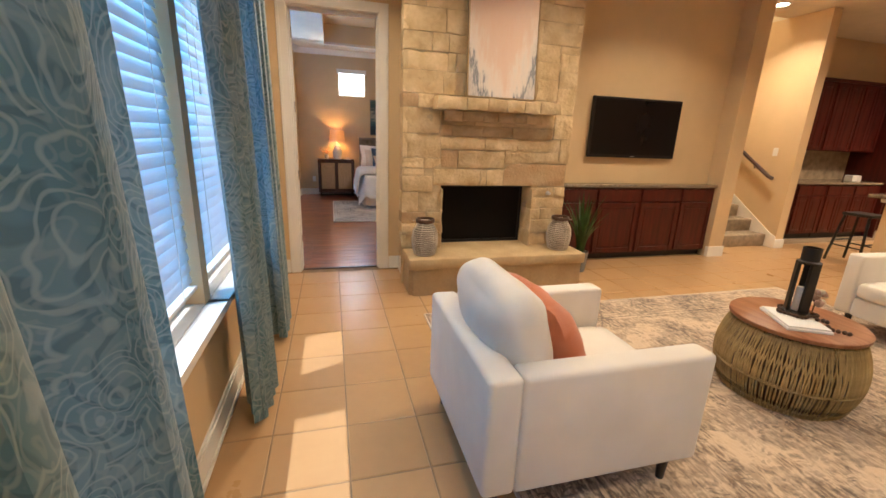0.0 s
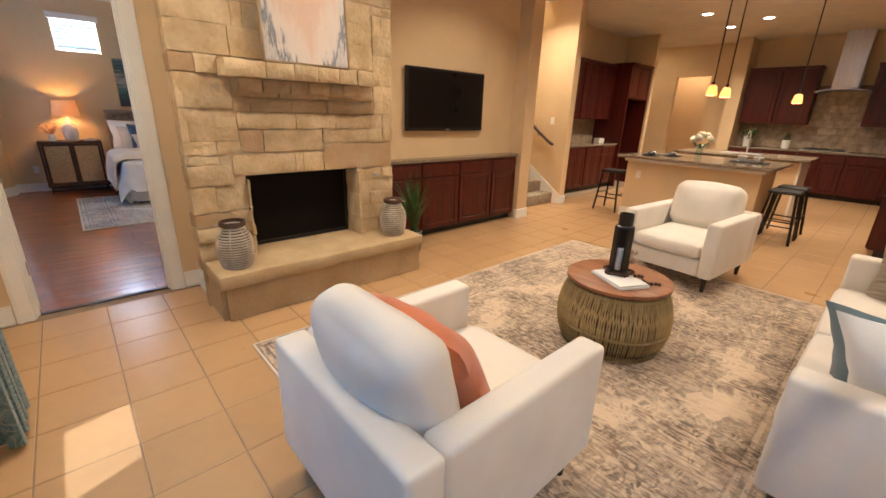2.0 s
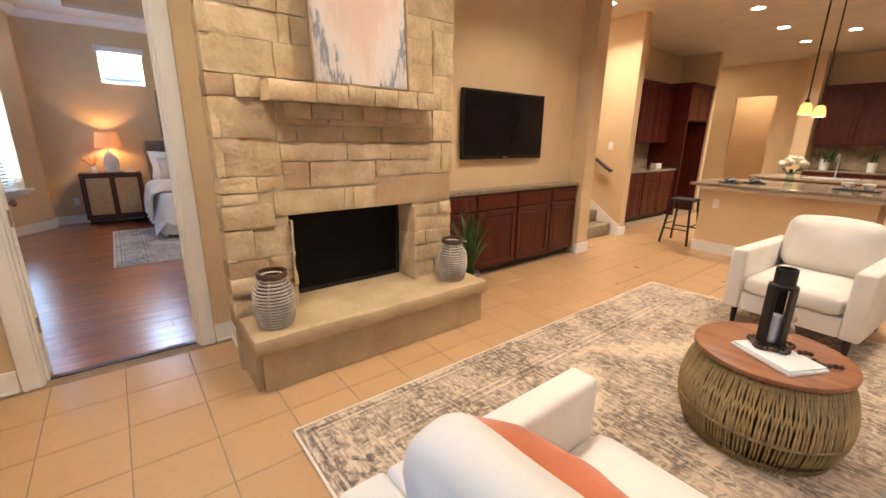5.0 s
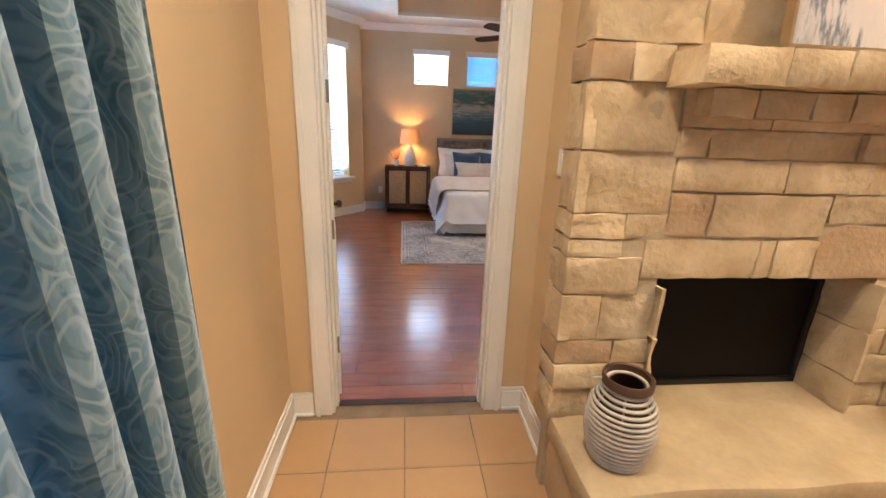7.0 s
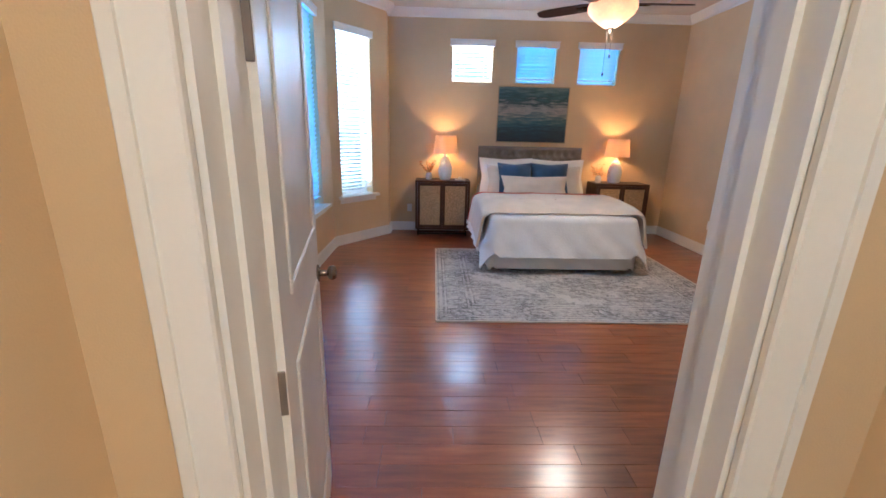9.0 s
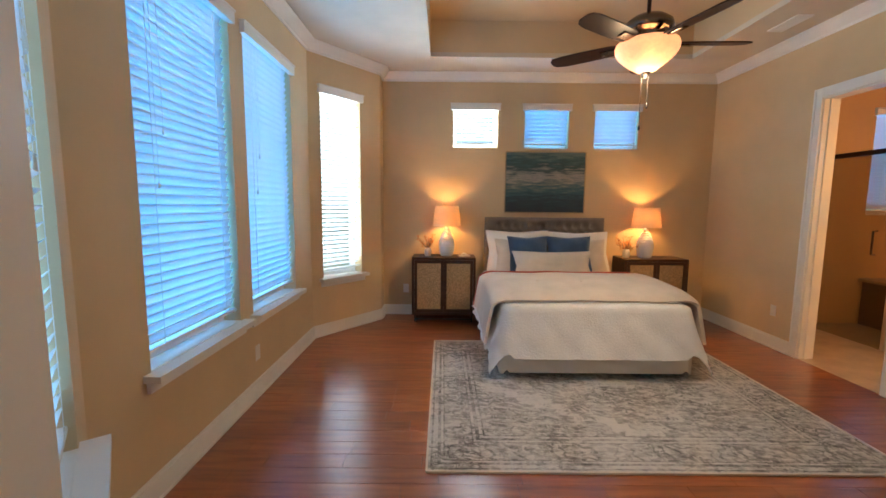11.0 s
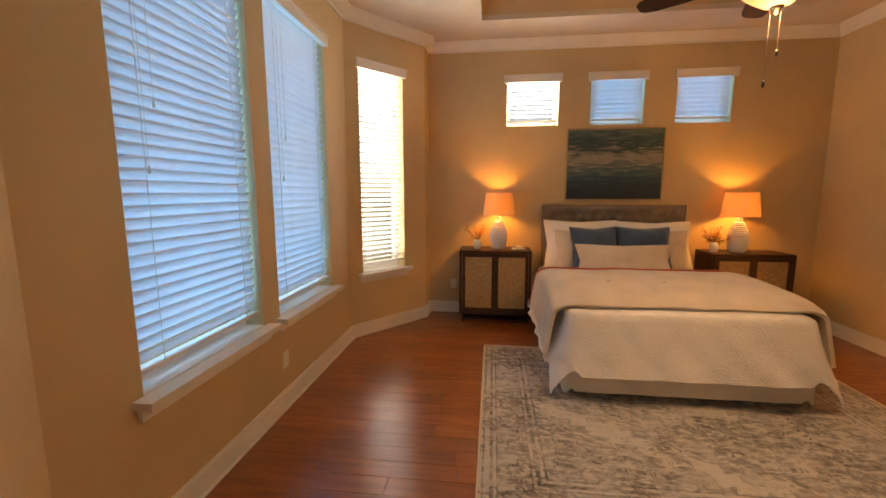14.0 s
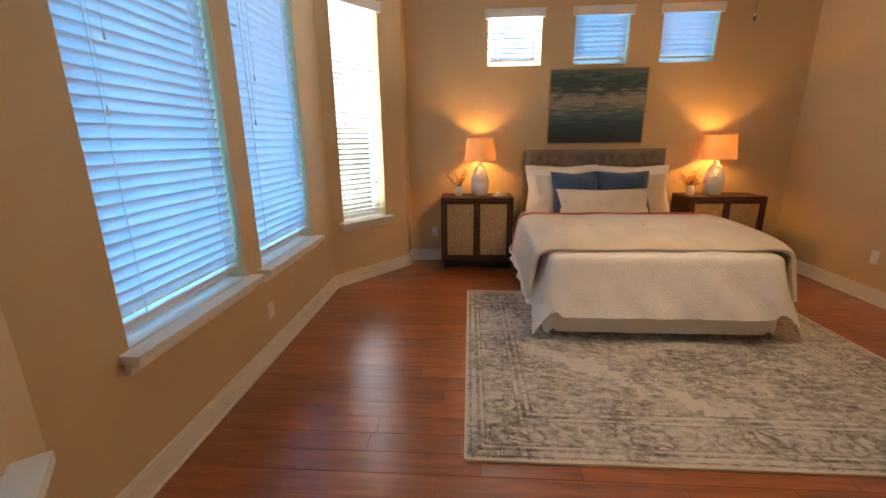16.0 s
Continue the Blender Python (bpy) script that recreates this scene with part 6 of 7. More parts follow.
vent = thing("ceiling_vent", "white slotted ceiling vent", "vent", m=pose(3.52, 9.95, BZ))
part("frame", boxes((-0.07, 0.07, -0.17, -0.155, -0.012, 0.0), (-0.07, 0.07, 0.155, 0.17, -0.012, 0.0), (-0.07, -0.055, -0.155, 0.155, -0.012, 0.0), (0.055, 0.07, -0.155, 0.155, -0.012, 0.0)), WHITE, vent)
for k in range(6):
    part("slat", boxes((-0.05 + 0.018 * k, -0.04 + 0.018 * k, -0.155, 0.155, -0.009, -0.002)), WHITE, vent)

# ---- bathroom things ----
tub = thing("bathtub", "white bathtub set in a dark tiled surround", "bathtub")
part("surround", boxes((5.75, 7.18, 8.3, 11.18, 0.004, 0.56)), DARK_TILE, tub, "dark slate tiled surround")
part("deck", boxes((5.70, 7.19, 8.26, 11.19, 0.56, 0.60), bevel=0.006), BATH_TILE, tub)
part("rim", fix(lathe([(0.30, 0.60), (0.42, 0.60), (0.43, 0.625), (0.40, 0.635), (0.33, 0.62), (0.30, 0.4)], 40, m=pose(6.5, 9.8, 0) @ Matrix.Diagonal((1.0, 1.7, 1, 1)))), PORCELAIN, tub, smooth=True)
bm = boxes((7.17, 7.19, 8.2, 11.19, 0.60, 0.86))
solid("trim_bath_tiles", bm, BATH_TILE, "beige tile strip behind the tub", "trim", "structure")
sh = thing("shower_screen", "frameless glass shower screen with bronze rail", "shower")
part("glass_panel", boxes((4.95, 4.96, 10.15, 11.18, 0.02, 2.05)), SHOWER, sh)
part("glass_panel", boxes((4.96, 5.70, 10.14, 10.15, 0.02, 2.05)), SHOWER, sh)
part("rail", boxes((4.93, 7.18, 10.12, 10.16, 2.05, 2.10)), BRONZE, sh)
part("rail", boxes((4.93, 4.97, 10.16, 11.18, 2.05, 2.10)), BRONZE, sh)
part("post", boxes((4.93, 4.96, 10.12, 10.15, 0.02, 2.05)), STEEL, sh)
part("handle", tube([(4.92, 10.3, 1.0), (4.88, 10.3, 1.0), (4.88, 10.3, 1.25), (4.92, 10.3, 1.25)], 0.010, 8), BRONZE, sh)
vl = thing("vanity_light", "three-lamp bath bar light", "lamp", m=pose(5.2, 7.62, 2.05))
part("bar", boxes((-0.3, 0.3, 0, 0.04, -0.03, 0.03), bevel=0.006), NICKEL, vl)
for x in (-0.22, 0, 0.22):
    part("shade", fix(lathe([(0.03, 0.0), (0.055, -0.12), (0.052, -0.12), (0.028, 0.0)], 20, m=pose(x, 0.09, 0.02))), AMBER, vl, "glowing amber glass shade", True)
lamp("bath_light", 'POINT', (5.2, 7.95, 1.98), 75, (1.0, 0.55, 0.22), 0.08)

# ---- stairs ----
st = thing("staircase", "carpeted staircase rising between plaster walls", "stairs", "", "structure")
for k in range(6):
    y = 5.92 + 0.26 * k
    part("step", boxes((5.347, 6.598, y, min(y + 0.29, 7.349), 0.0 if k == 0 else 0.18 * k - 0.03, 0.18 * (k + 1)), bevel=0.012), CARPET, st, "beige carpeted step", True)
bm = bmesh.new()
vs = [(5.78, 0.0), (5.78, 0.17), (5.88, 0.22), (7.34, 0.22 + 1.46 * 0.18 / 0.26), (7.34, 1.46 * 0.18 / 0.26 - 0.05), (5.95, 0.0)]
a = [bm.verts.new((6.585, y, z)) for y, z in vs]
b = [bm.verts.new((6.600, y, z)) for y, z in vs]
bm.faces.new(a)
bm.faces.new(list(reversed(b)))
for i in range(len(vs)):
    j = (i + 1) % len(vs)
    bm.faces.new((a[i], b[i], b[j], a[j]))
part("skirt_board", fix(bm), WHITE, st, "white sloping skirt board")
hr = thing("handrail", "dark wooden wall handrail over the stairs", "handrail")
part("rail", tube([(6.53, 5.98, 1.00), (6.53, 6.05, 1.03), (6.53, 7.2, 1.03 + 1.15 * 0.18 / 0.26)], 0.026, 10), WALNUT, hr, smooth=True)
for y in (6.3, 7.05):
    z = 1.03 + (y - 6.05) * 0.18 / 0.26
    part("bracket", tube([(6.60, y, z - 0.07), (6.545, y, z - 0.07), (6.53, y, z - 0.02)], 0.008, 6), BRONZE, hr)
lamp("stair_light", 'POINT', (5.9, 6.9, 4.6), 50, (1.0, 0.80, 0.50), 0.15)

# ---- cabinet nook ----
for x in (6.78, 7.42, 8.06, 8.68):
    cabinet("base_cabinet", "dark cherry base cabinet of the bar nook", 0.617, 0.90, 0.58, pose(x, 6.21, 0), doors=2, group="nook base cabinets")
solid("countertop", boxes((6.76, 9.30, 6.175, 6.80, 0.902, 0.938), bevel=0.005), GRANITE, "speckled granite counter of the bar nook", "countertop")
for x in (6.78, 7.42, 8.06, 8.68):
    cabinet("wall_cabinet", "dark cherry wall cabinet of the bar nook", 0.617, 1.05, 0.33, pose(x, 6.46, 0), doors=2, drawers=False, toe=0, base=1.42, group="nook wall cabinets", crown_top=True)
bm = boxes((6.76, 9.30, 6.785, 6.80, 0.94, 1.42))
solid("trim_nook_backsplash", bm, BACKSPLASH, "tan stone splashback of the nook", "backsplash", "structure")
tall = thing("tall_cabinet", "dark cherry refrigerator surround with cabinet above", "cabinet", m=pose(9.31, 6.12, 0))
part("side_panel", boxes((0, 0.03, 0, 0.67, 0, 2.5)), CHERRY, tall)
part("side_panel", boxes((0.94, 0.97, 0, 0.67, 0, 2.5)), CHERRY, tall)
part("upper_body", boxes((0.03, 0.94, 0.02, 0.67, 1.85, 2.5)), CHERRY, tall)
part("cornice", boxes((-0.02, 0.99, -0.04, 0.67, 2.5, 2.55), bevel=0.012), CHERRY, tall)
part("recess_back", boxes((0.03, 0.94, 0.62, 0.67, 0, 1.85)), BLACK_WOOD, tall)
for x0, x1 in ((0.04, 0.483), (0.487, 0.93)):
    panel_door(tall, "door", x0, x1, 1.87, 2.48, 0.02, CHERRY)
tb = thing("tissue_box", "white box on the nook counter", "box", m=pose(8.9, 6.4, 0.94))
part("carton", boxes((-0.11, 0.11, -0.06, 0.06, 0, 0.10), bevel=0.006), CERAMIC, tb)
part("opening", boxes((-0.05, 0.05, -0.012, 0.012, 0.1, 0.102)), POT, tb)

# ---- island and sink counter ----
isl = thing("kitchen_island", "tan plaster kitchen island with granite top and white trim", "island")
part("body", boxes((6.74, 7.55, 3.04, 4.74, 0, 0.88)), PAINT, isl)
part("baseboard", boxes((6.724, 6.74, 3.024, 4.756, 0, 0.135), (6.74, 7.55, 3.024, 3.04, 0, 0.135), (6.74, 7.55, 4.74, 4.756, 0, 0.135)), WHITE, isl)
part("cornice", boxes((6.70, 7.58, 3.0, 4.78, 0.845, 0.895), bevel=0.012), WHITE, isl, "white trim under the top")
part("worktop", boxes((6.60, 7.85, 2.92, 4.86, 0.896, 0.935), bevel=0.008), GRANITE, isl, "polished speckled granite top")
wall_plate(pose(6.738, 4.55, 0.66, 0, 0, 90), "wall_outlet", "white outlet on the island's face")
sk = thing("sink_counter", "second kitchen island with sink and granite top", "island")
part("body", boxes((8.80, 9.55, 2.98, 4.70, 0, 0.88)), PAINT, sk)
part("end_panel", boxes((8.78, 9.57, 2.95, 2.98, 0, 0.895)), WHITE, sk)
part("worktop", boxes((8.70, 9.68, 2.86, 4.80, 0.896, 0.935), bevel=0.008), GRANITE, sk)
part("sink", boxes((9.0, 9.42, 3.55, 4.15, 0.936, 0.940)), STEEL, sk)
part("faucet", tube([(9.48, 3.85, 0.935), (9.48, 3.85, 1.22), (9.44, 3.85, 1.29), (9.36, 3.85, 1.31), (9.28, 3.85, 1.28), (9.26, 3.85, 1.20)], 0.012, 8), STEEL, sk, "arched steel faucet", True)


def stool(m):
    ob = thing("bar_stool", "black metal bar stool beside the island", "stool", "bar stools", "", m)
    part("seat", boxes((-0.16, 0.16, -0.16, 0.16, 0.62, 0.66), bevel=0.015), BLACK, ob)
    for a in (-1, 1):
        for b in (-1, 1):
            part("leg", tube([(a * 0.13, b * 0.13, 0.62), (a * 0.19, b * 0.19, 0.0)], 0.016, 8), BLACK, ob)
        part("rung", tube([(a * 0.17, -0.17, 0.22), (a * 0.17, 0.17, 0.22)], 0.010, 6), BLACK, ob)
        part("rung", tube([(-0.165, a * 0.165, 0.28), (0.165, a * 0.165, 0.28)], 0.010, 6), BLACK, ob)
    return ob


S1 = stool(pose(7.00, 2.80, 0))
copy_thing(S1, pose(7.50, 2.80, 0))
copy_thing(S1, pose(6.95, 5.02, 0))

fv = thing("flower_vase", "bunch of cream roses in a glass vase on the island", "flowers", m=pose(7.25, 3.95, 0.936))
part("vase", fix(lathe([(0, 0), (0.045, 0), (0.05, 0.06), (0.04, 0.13), (0.055, 0.16), (0.052, 0.16), (0.036, 0.13), (0.045, 0.06), (0, 0.01)], 24)), VASE_GLASS, fv, "clear glass vase", True)
rnd = random.Random(21)
for k in range(26):
    a, r = rnd.uniform(0, 6.28), 0.15 * math.sqrt(rnd.random())
    z = 0.24 + 0.09 * (1 - (r / 0.15) ** 2) + rnd.uniform(-0.015, 0.015)
    bm = bmesh.new()
    bmesh.ops.create_icosphere(bm, subdivisions=2, radius=rnd.uniform(0.028, 0.042))
    for v in bm.verts:
        v.co *= 1 + 0.3 * noise.noise(v.co * 60 + Vector((k, 0, 0)))
    part("blossom", bm, PETAL, fv, m=pose(r * math.cos(a), r * math.sin(a), z))
for k in range(22):
    a = rnd.uniform(0, 6.28)
    bm = bmesh.new()
    t = Vector((math.cos(a) * 0.14, math.sin(a) * 0.14, rnd.uniform(0.14, 0.24)))
    s = Vector((-math.sin(a), math.cos(a), 0)) * 0.022
    vs = [bm.verts.new(p) for p in (t * 0.35 + Vector((0, 0, 0.08)), t * 0.7 + s + Vector((0, 0, 0.04)), t, t * 0.7 - s + Vector((0, 0, 0.04)))]
    bm.faces.new(vs)
    part("leaf", bm, PLANT, fv)
for i, (x, y) in enumerate(((6.95, 4.50), (7.15, 4.28))):
    ps = thing("place_setting", "black napkin and plate on the island", "place setting", "place settings", "", pose(x, y, 0.936))
    part("plate", fix(lathe([(0, 0), (0.08, 0), (0.14, 0.014), (0.138, 0.018), (0.08, 0.006), (0, 0.006)], 32)), BLACK, ps, "black plate", True)
    part("napkin", pillow(0.16, 0.12, 0.05, 0.5, i, 8), BLACK_WOOD, ps, "folded black napkin", True, pose(0, 0, 0.035, 80, 0, 30))
tray = thing("tray", "wooden tray with white cups on the island", "tray", m=pose(7.2, 3.30, 0.936))
part("board", boxes((-0.13, 0.13, -0.20, 0.20, 0, 0.018), bevel=0.004), BLACK_WOOD, tray)
for y in (-0.09, 0.09):
    cup = thing("cup", "white porcelain cup on the tray", "cup", "cups", "", pose(7.2, 3.30 + y, 0.955))
    part("bowl", fix(lathe([(0, 0), (0.03, 0), (0.055, 0.03), (0.062, 0.065), (0.058, 0.065), (0.05, 0.03), (0, 0.008)], 24)), PORCELAIN, cup, "", True)

# ---- far kitchen run ----
KX = 11.75
for y, w in ((4.70, 0.62), (4.08, 0.62), (3.46, 0.78), (2.68, 0.62), (2.06, 0.55)):
    cabinet("base_cabinet", "dark cherry kitchen base cabinet", w - 0.004, 0.90, 0.58, pose(KX, y, 0, 0, 0, -90), doors=2, group="kitchen base cabinets")
solid("countertop", boxes((KX - 0.035, 12.35, 1.95, 4.72, 0.902, 0.938), bevel=0.005), GRANITE, "speckled granite kitchen counter", "countertop")
for y, w in ((4.68, 0.60), (4.08, 0.60), (2.66, 0.58)):
    cabinet("wall_cabinet", "dark cherry kitchen wall cabinet", w - 0.004, 1.10, 0.33, pose(12.0, y, 0, 0, 0, -90), doors=1, drawers=False, toe=0, base=1.44, group="kitchen wall cabinets", crown_top=True)
hood = thing("range_hood", "stainless chimney hood with flat canopy over the cooktop", "range hood", m=pose(12.33, 3.07, 0))
part("chimney", boxes((-0.30, 0.0, -0.20, 0.20, 2.16, CEILING_Z), bevel=0.004), STEEL, hood)
bm = bmesh.new()
prof = [(-0.42 + 0.84 * k / 12, 2.10 + 0.05 * (1 - (2 * k / 12 - 1) ** 2)) for k in range(13)]
f = [bm.verts.new((-0.52 + 0.10 * (2 * k / 12 - 1) ** 2, y, z)) for k, (y, z) in enumerate(prof)]
b = [bm.verts.new((0, y, z)) for y, z in prof]
f2 = [bm.verts.new((v.co.x, v.co.y, v.co.z - 0.03)) for v in f]
b2 = [bm.verts.new((v.co.x, v.co.y, v.co.z - 0.03)) for v in b]
for k in range(12):
    bm.faces.new((f[k], f[k + 1], b[k + 1], b[k]))
    bm.faces.new((f2[k], b2[k], b2[k + 1], f2[k + 1]))
    bm.faces.new((f[k], f2[k], f2[k + 1], f[k + 1]))
part("canopy", fix(bm), STEEL, hood)
ct = thing("cooktop", "black gas cooktop on the counter", "cooktop", m=pose(12.02, 3.07, 0.939))
part("plate", boxes((-0.26, 0.26, -0.38, 0.38, 0, 0.012), bevel=0.003), STEEL, ct)
for y in (-0.22, 0, 0.22):
    part("grate", boxes((-0.22, 0.22, y - 0.09, y + 0.09, 0.03, 0.045), bevel=0.004, seg=1), BLACK, ct)


def pot_plant(x, y, z, label, s=1.0, leaves=26, mat=PLANT, seed=1, spread=0.16):
    ob = thing("potted_plant", label, "plant", "", "", pose(x, y, z))
    part("pot", fix(lathe([(0, 0), (0.05 * s, 0), (0.06 * s, 0.14 * s), (0.053 * s, 0.14 * s), (0.045 * s, 0.1 * s), (0, 0.1 * s)], 20)), PORCELAIN, ob, "white pot", True)
    r = random.Random(seed)
    for k in range(leaves):
        a, l = r.uniform(0, 6.28), r.uniform(0.4, 1) * spread
        c = Vector((math.cos(a) * l, math.sin(a) * l, 0.14 * s + r.uniform(0.02, 0.16) * s))
        sd = Vector((-math.sin(a), math.cos(a), 0.2)) * 0.022
        bm = bmesh.new()
        vs = [bm.verts.new(p) for p in (c * 0.2 + Vector((0, 0, 0.12 * s)), c * 0.7 + sd, c, c * 0.7 - sd)]
        bm.faces.new(vs)
        part("leaf", bm, mat, ob)
    return ob


pot_plant(11.95, 4.42, 0.939, "leafy green plant in a white pot on the kitchen counter", 1.5, 40, PLANT, 3, 0.28)
pot_plant(11.95, 3.72, 0.939, "small plant in a white pot on the kitchen counter", 1.3, 14, PLANT, 4, 0.08)
pot_plant(7.9, 1.42, 0.939, "small green and coral plant in a white pot", 1.2, 22, PLANT, 5, 0.12)
# backsplash of laid stone tiles
bs = thing("trim_backsplash", "tumbled tan stone tile splashback", "backsplash", "", "structure")
part("grout_bed", boxes((12.325, 12.35, 1.95, 4.72, 0.94, 1.46), (12.325, 12.35, 2.66, 3.48, 1.46, 2.22)), GROUT, bs)
me_t = mesh_of("tile", boxes((12.315, 12.326, 0.0, 0.146, 0.0, 0.146), bevel=0.004, seg=1), BACKSPLASH)
for j in range(11):
    for i in range(19):
        y, z = 1.96 + 0.15 * i - (0.075 if j % 2 else 0), 0.945 + 0.15 * j
        if (z > 1.42 and not 2.62 < y < 3.5) or y < 1.95 or y + 0.146 > 4.72 or (z > 2.10):
            continue
        o = new("tile", me_t)
        o.parent = bs
        o.matrix_basis = pose(0, y, z)

# right-hand run with the tall oven cabinet
for x in (7.08, 7.70, 8.32, 8.94):
    cabinet("base_cabinet", "dark cherry base cabinet along the partition", 0.617, 0.90, 0.70, pose(x + 0.617, 1.94, 0, 0, 0, 180), doors=2, group="partition base cabinets")
solid("countertop", boxes((7.045, 9.58, 1.12, 1.975, 0.902, 0.938), bevel=0.005), GRANITE, "speckled granite counter along the partition", "countertop")
for x, w in ((7.12, 0.80), (7.93, 0.80), (8.74, 0.80)):
    cabinet("wall_cabinet", "dark cherry wall cabinet with cornice on the partition", w - 0.01, 1.12, 0.36, pose(x + w, 1.48, 0, 0, 0, 180), doors=2, drawers=False, toe=0, base=1.40, group="partition wall cabinets", crown_top=True)
oven = thing("tall_cabinet", "tall dark cherry oven cabinet with steel oven", "cabinet", m=pose(10.5, 1.95, 0, 0, 0, 180))
part("body", boxes((0, 0.9, 0, 0.82, 0, 2.55)), CHERRY, oven)
part("cornice", boxes((-0.02, 0.92, -0.04, 0.82, 2.55, 2.61), bevel=0.012), CHERRY, oven)
panel_door(oven, "door", 0.02, 0.445, 1.75, 2.53, 0.0, CHERRY)
panel_door(oven, "door", 0.455, 0.88, 1.75, 2.53, 0.0, CHERRY)
part("oven_front", boxes((0.06, 0.84, -0.025, 0.0, 0.55, 1.72), bevel=0.005), STEEL, oven, "stainless double oven front")
part("oven_glass", boxes((0.12, 0.78, -0.028, -0.025, 0.62, 1.02), (0.12, 0.78, -0.028, -0.025, 1.16, 1.5)), SCREEN, oven)
part("handle", tube([(0.12, -0.06, 1.08), (0.78, -0.06, 1.08)], 0.012, 8), STEEL, oven)
bm = boxes((7.12, 9.58, 1.18, 1.195, 0.94, 1.40))
solid("trim_partition_backsplash", bm, BACKSPLASH, "tan stone splashback on the partition", "backsplash", "structure")
pic = thing("wall_art", "narrow pale framed panel on the hall wall", "picture", m=pose(11.0, 0.917, 1.25))
part("panel", boxes((-0.14, 0.14, -0.02, 0.0, 0, 0.75)), CANE, pic)
part("frame", boxes((-0.16, -0.14, -0.026, 0.004, -0.02, 0.77), (0.14, 0.16, -0.026, 0.004, -0.02, 0.77), (-0.14, 0.14, -0.026, 0.004, -0.02, 0.0), (-0.14, 0.14, -0.026, 0.004, 0.75, 0.77)), WHITE, pic)
hd = thing("door_2", "tan panelled hall door standing ajar", "door", "", "structure", pose(8.20, -0.50, 0, 0, 0, -14))
part("leaf", boxes((0, 0.82, -0.04, 0, 0.01, 2.43)), WHITE, hd)
part("door_knob", fix(lathe([(0, 0), (0.03, 0), (0.012, 0.01), (0.012, 0.03), (0.028, 0.045), (0.02, 0.065), (0, 0.068)], 16, m=pose(0.76, 0, 0.98, -90))), BRONZE, hd, "", True)

# ---- pendants ----


def pendant(x, y, z):
    ob = thing("pendant_lamp", "amber glass pendant lamp on a black rod", "lamp", "island pendants", "", pose(x, y, 0))
    part("canopy", fix(lathe([(0, CEILING_Z), (0.06, CEILING_Z), (0.055, CEILING_Z - 0.025), (0, CEILING_Z - 0.03)], 20)), BLACK, ob, smooth=True)
    part("rod", tube([(0, 0, CEILING_Z - 0.02), (0, 0, z + 0.15)], 0.009, 8), BLACK, ob)
    part("socket", fix(lathe([(0, z + 0.16), (0.02, z + 0.16), (0.028, z + 0.11), (0, z + 0.11)], 16)), BLACK, ob)
    part("shade", fix(lathe([(0.03, z + 0.12), (0.05, z + 0.10), (0.062, z + 0.04), (0.066, z - 0.015), (0.061, z - 0.015), (0.045, z + 0.09), (0.03, z + 0.115)], 24)), AMBER, ob, "glowing amber glass shade", True)
    lamp("pendant_light", 'POINT', (x, y, z - 0.02), 6, (1.0, 0.6, 0.28), 0.04)
    return ob


pendant(7.15, 3.93, 1.81)
pendant(7.55, 3.87, 1.80)
pendant(8.9, 3.25, 1.77)

# ---- recessed lights ----
# Most of the living room ones are unseen additions.
for cx, cy in LIVING_DOWN + KITCHEN_DOWN:
    dl = thing("recessed_light", "round white recessed ceiling light, lit", "ceiling light", "recessed lights", "", pose(cx, cy, CEILING_Z))
    part("trim_ring", fix(lathe([(0.075, -0.004), (0.10, -0.006), (0.105, 0.0), (0.075, 0.0)], 28)), WHITE, dl)
    part("lens", fix(lathe([(0, -0.002), (0.075, -0.003), (0.075, 0.0), (0, 0.0)], 28)), DOWNLIGHT, dl, "glowing lens")

# ---- floors, laid last ----
PITCH = 0.349
fl1 = thing("floor", "square beige ceramic floor tiles with dark grout", "floor", "", "structure")
bm = boxes((-0.4, 14.0, -2.0, 5.745, -0.1, -0.003))
box(bm, 5.3, 14.0, 5.745, 9.3, -0.1, -0.003)
part("grout_bed", bm, GROUT, fl1)
bm = bmesh.new()
h = PITCH / 2 - 0.0032
c0, c1 = h - 0.003, h
lo = [bm.verts.new((sx * c1, sy * c1, -0.003)) for sx, sy in ((-1, -1), (1, -1), (1, 1), (-1, 1))]
hi = [bm.verts.new((sx * c0, sy * c0, 0.0)) for sx, sy in ((-1, -1), (1, -1), (1, 1), (-1, 1))]
bm.faces.new(hi)
for i in range(4):
    j = (i + 1) % 4
    bm.faces.new((lo[i], lo[j], hi[j], hi[i]))
tile_me = mesh_of("tile", fix(bm), TILE)
verts, faces = [], []
TX, TY = -0.005 + PITCH / 2, 2.832 + PITCH / 2
count = 0
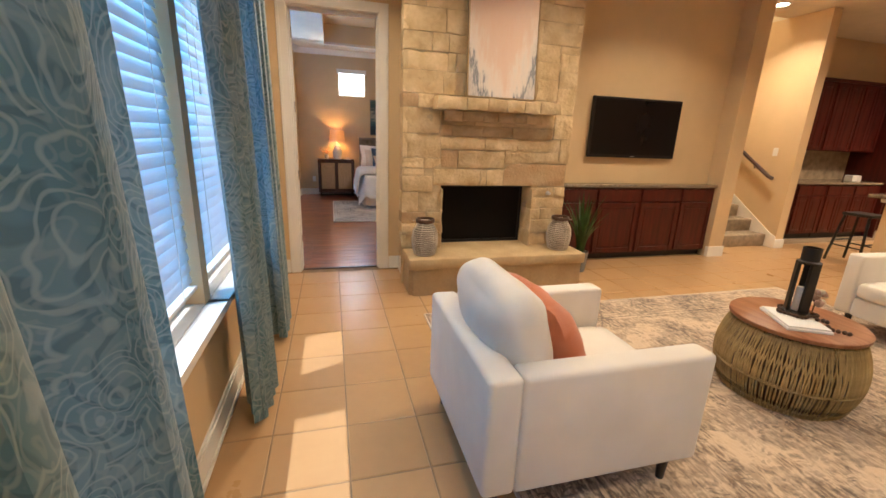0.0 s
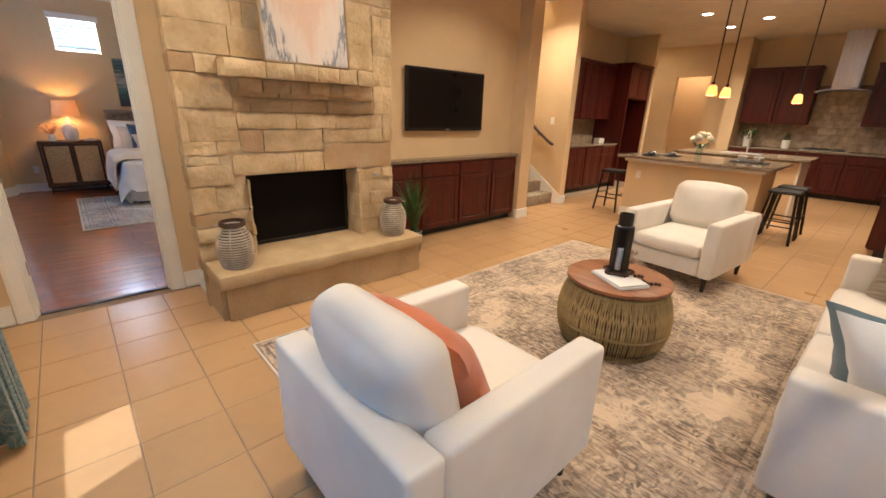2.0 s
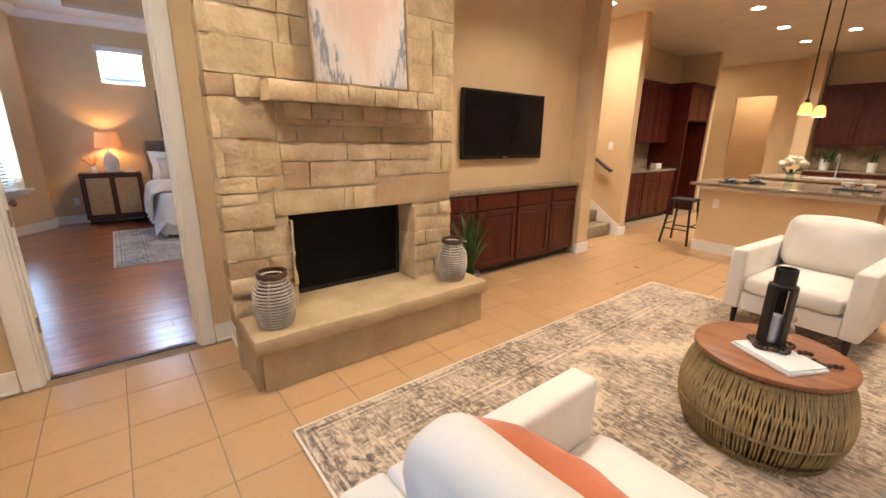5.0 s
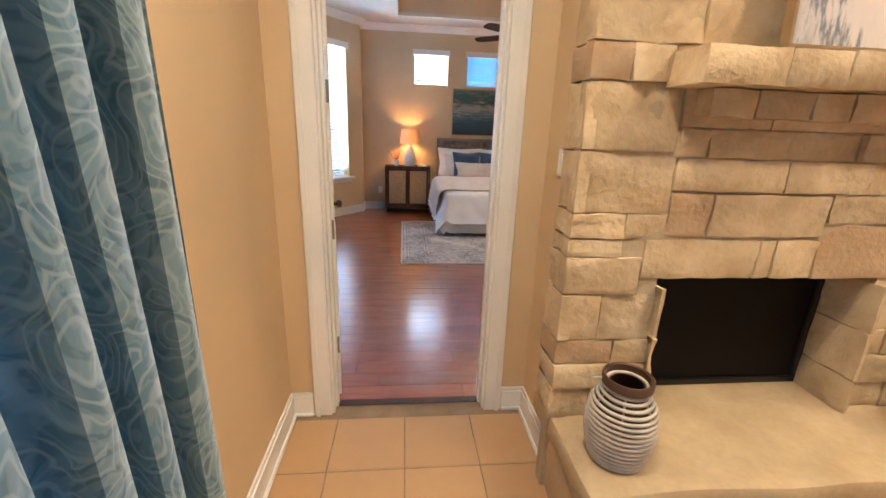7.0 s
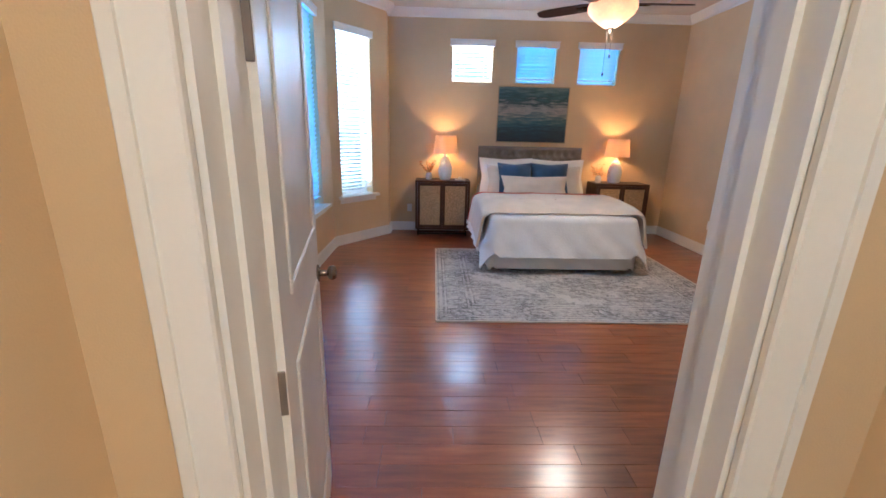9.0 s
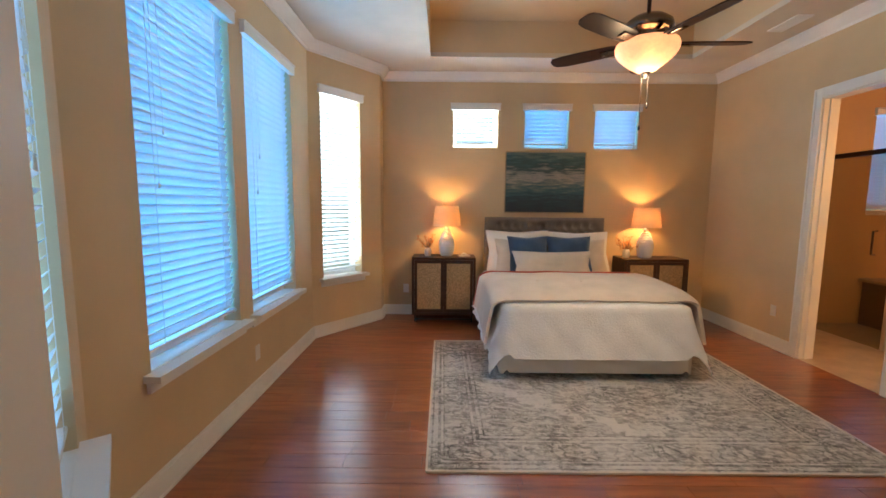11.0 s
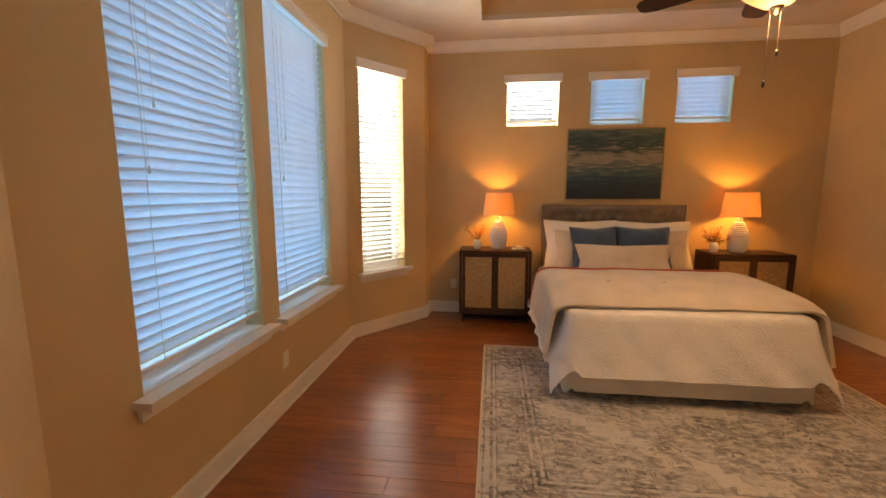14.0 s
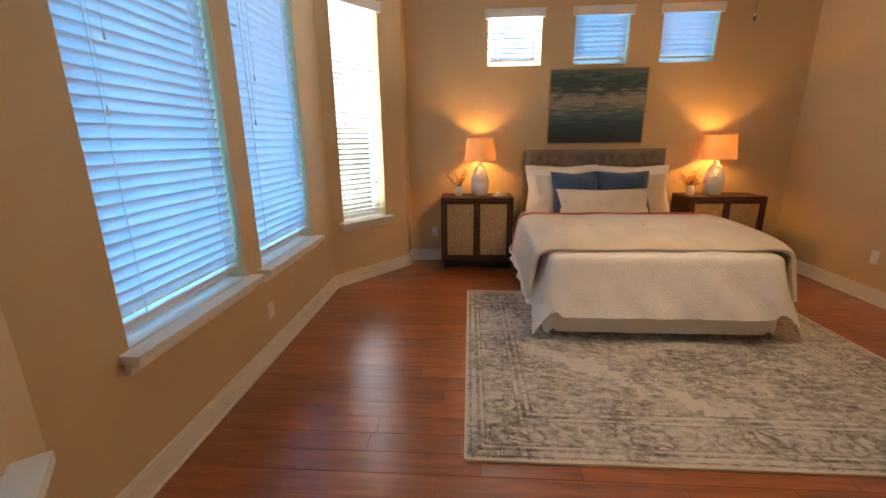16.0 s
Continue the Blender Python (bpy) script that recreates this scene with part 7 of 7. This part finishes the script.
for j in range(-12, 9):
    for i in range(-1, 39):
        x, y = TX + i * PITCH, TY + j * PITCH
        if y - h < -0.5 and not 8 < x < 11.5:
            continue
        if y + h > 5.76 and x < 5.5:
            continue
        if x < 4.6 and y > 1.2 and count < 300:
            o = new("tile", tile_me)
            o.parent = fl1
            o.matrix_basis = pose(x, y, 0, 0, 0, 0)
            count += 1
        else:
            k = len(verts)
            for z, s in ((-0.003, c1), (0.0, c0)):
                verts += [(x + sx * s, y + sy * s, z) for sx, sy in ((-1, -1), (1, -1), (1, 1), (-1, 1))]
            faces.append((k + 4, k + 5, k + 6, k + 7))
            faces += [(k + a, k + (a + 1) % 4, k + 4 + (a + 1) % 4, k + 4 + a) for a in range(4)]
me = bpy.data.meshes.new("tiles")
me.from_pydata(verts, [], faces)
me.materials.append(TILE)
far = new("tiles", me)
far.parent = fl1
far["kind"] = "stuff"

fl2 = thing("floor_bedroom", "dark red-brown hand-scraped wooden plank floor", "floor", "", "structure")
part("subfloor", boxes((-0.50, 3.90, 5.745, 11.6, -0.1, -0.004), (-1.12, -0.50, 7.35, 10.68, -0.1, -0.004)), BLACK_WOOD, fl2)
part("threshold", boxes((DX0 + 0.016, DX1 - 0.016, 5.725, 5.775, -0.002, 0.007), bevel=0.003, seg=1), WALNUT, fl2, "dark wooden threshold strip")
rnd = random.Random(4)
PW = 0.128
plank_me = {}


def plank(length):
    key = round(length, 2)
    if key not in plank_me:
        bm = bmesh.new()
        g, t = 0.0004, 0.0008
        lo = [bm.verts.new(p) for p in ((g, g, -0.004), (key - g, g, -0.004), (key - g, PW - g, -0.004), (g, PW - g, -0.004))]
        hi = [bm.verts.new(p) for p in ((g + t, g + t, 0.002), (key - g - t, g + t, 0.002), (key - g - t, PW - g - t, 0.002), (g + t, PW - g - t, 0.002))]
        bm.faces.new(hi)
        for i in range(4):
            j = (i + 1) % 4
            bm.faces.new((lo[i], lo[j], hi[j], hi[i]))
        plank_me[key] = mesh_of("plank", fix(bm), WOOD_FLOOR)
    return plank_me[key]


y = 5.775
while y < 11.6:
    bay = max(0.0, min(1.0, (y + PW - P0[1]) / (P1[1] - P0[1]), (P3[1] - y) / (P3[1] - P2[1])))
    x0, x1 = round(-0.46 - 0.66 * bay, 2), 3.90
    x = x0
    short = rnd.choice((0.2, 0.35, 0.5, 0.7))
    while x < x1:
        l = short if x == x0 else rnd.choice((0.45, 0.62, 0.8, 0.95, 1.15))
        l = min(l, round(x1 - x, 2)) if x + l > x1 - 0.1 else l
        if l < 0.04:
            break
        o = new("plank", plank(l))
        o.parent = fl2
        o.matrix_basis = pose(x, y, 0)
        x += l
    y += PW
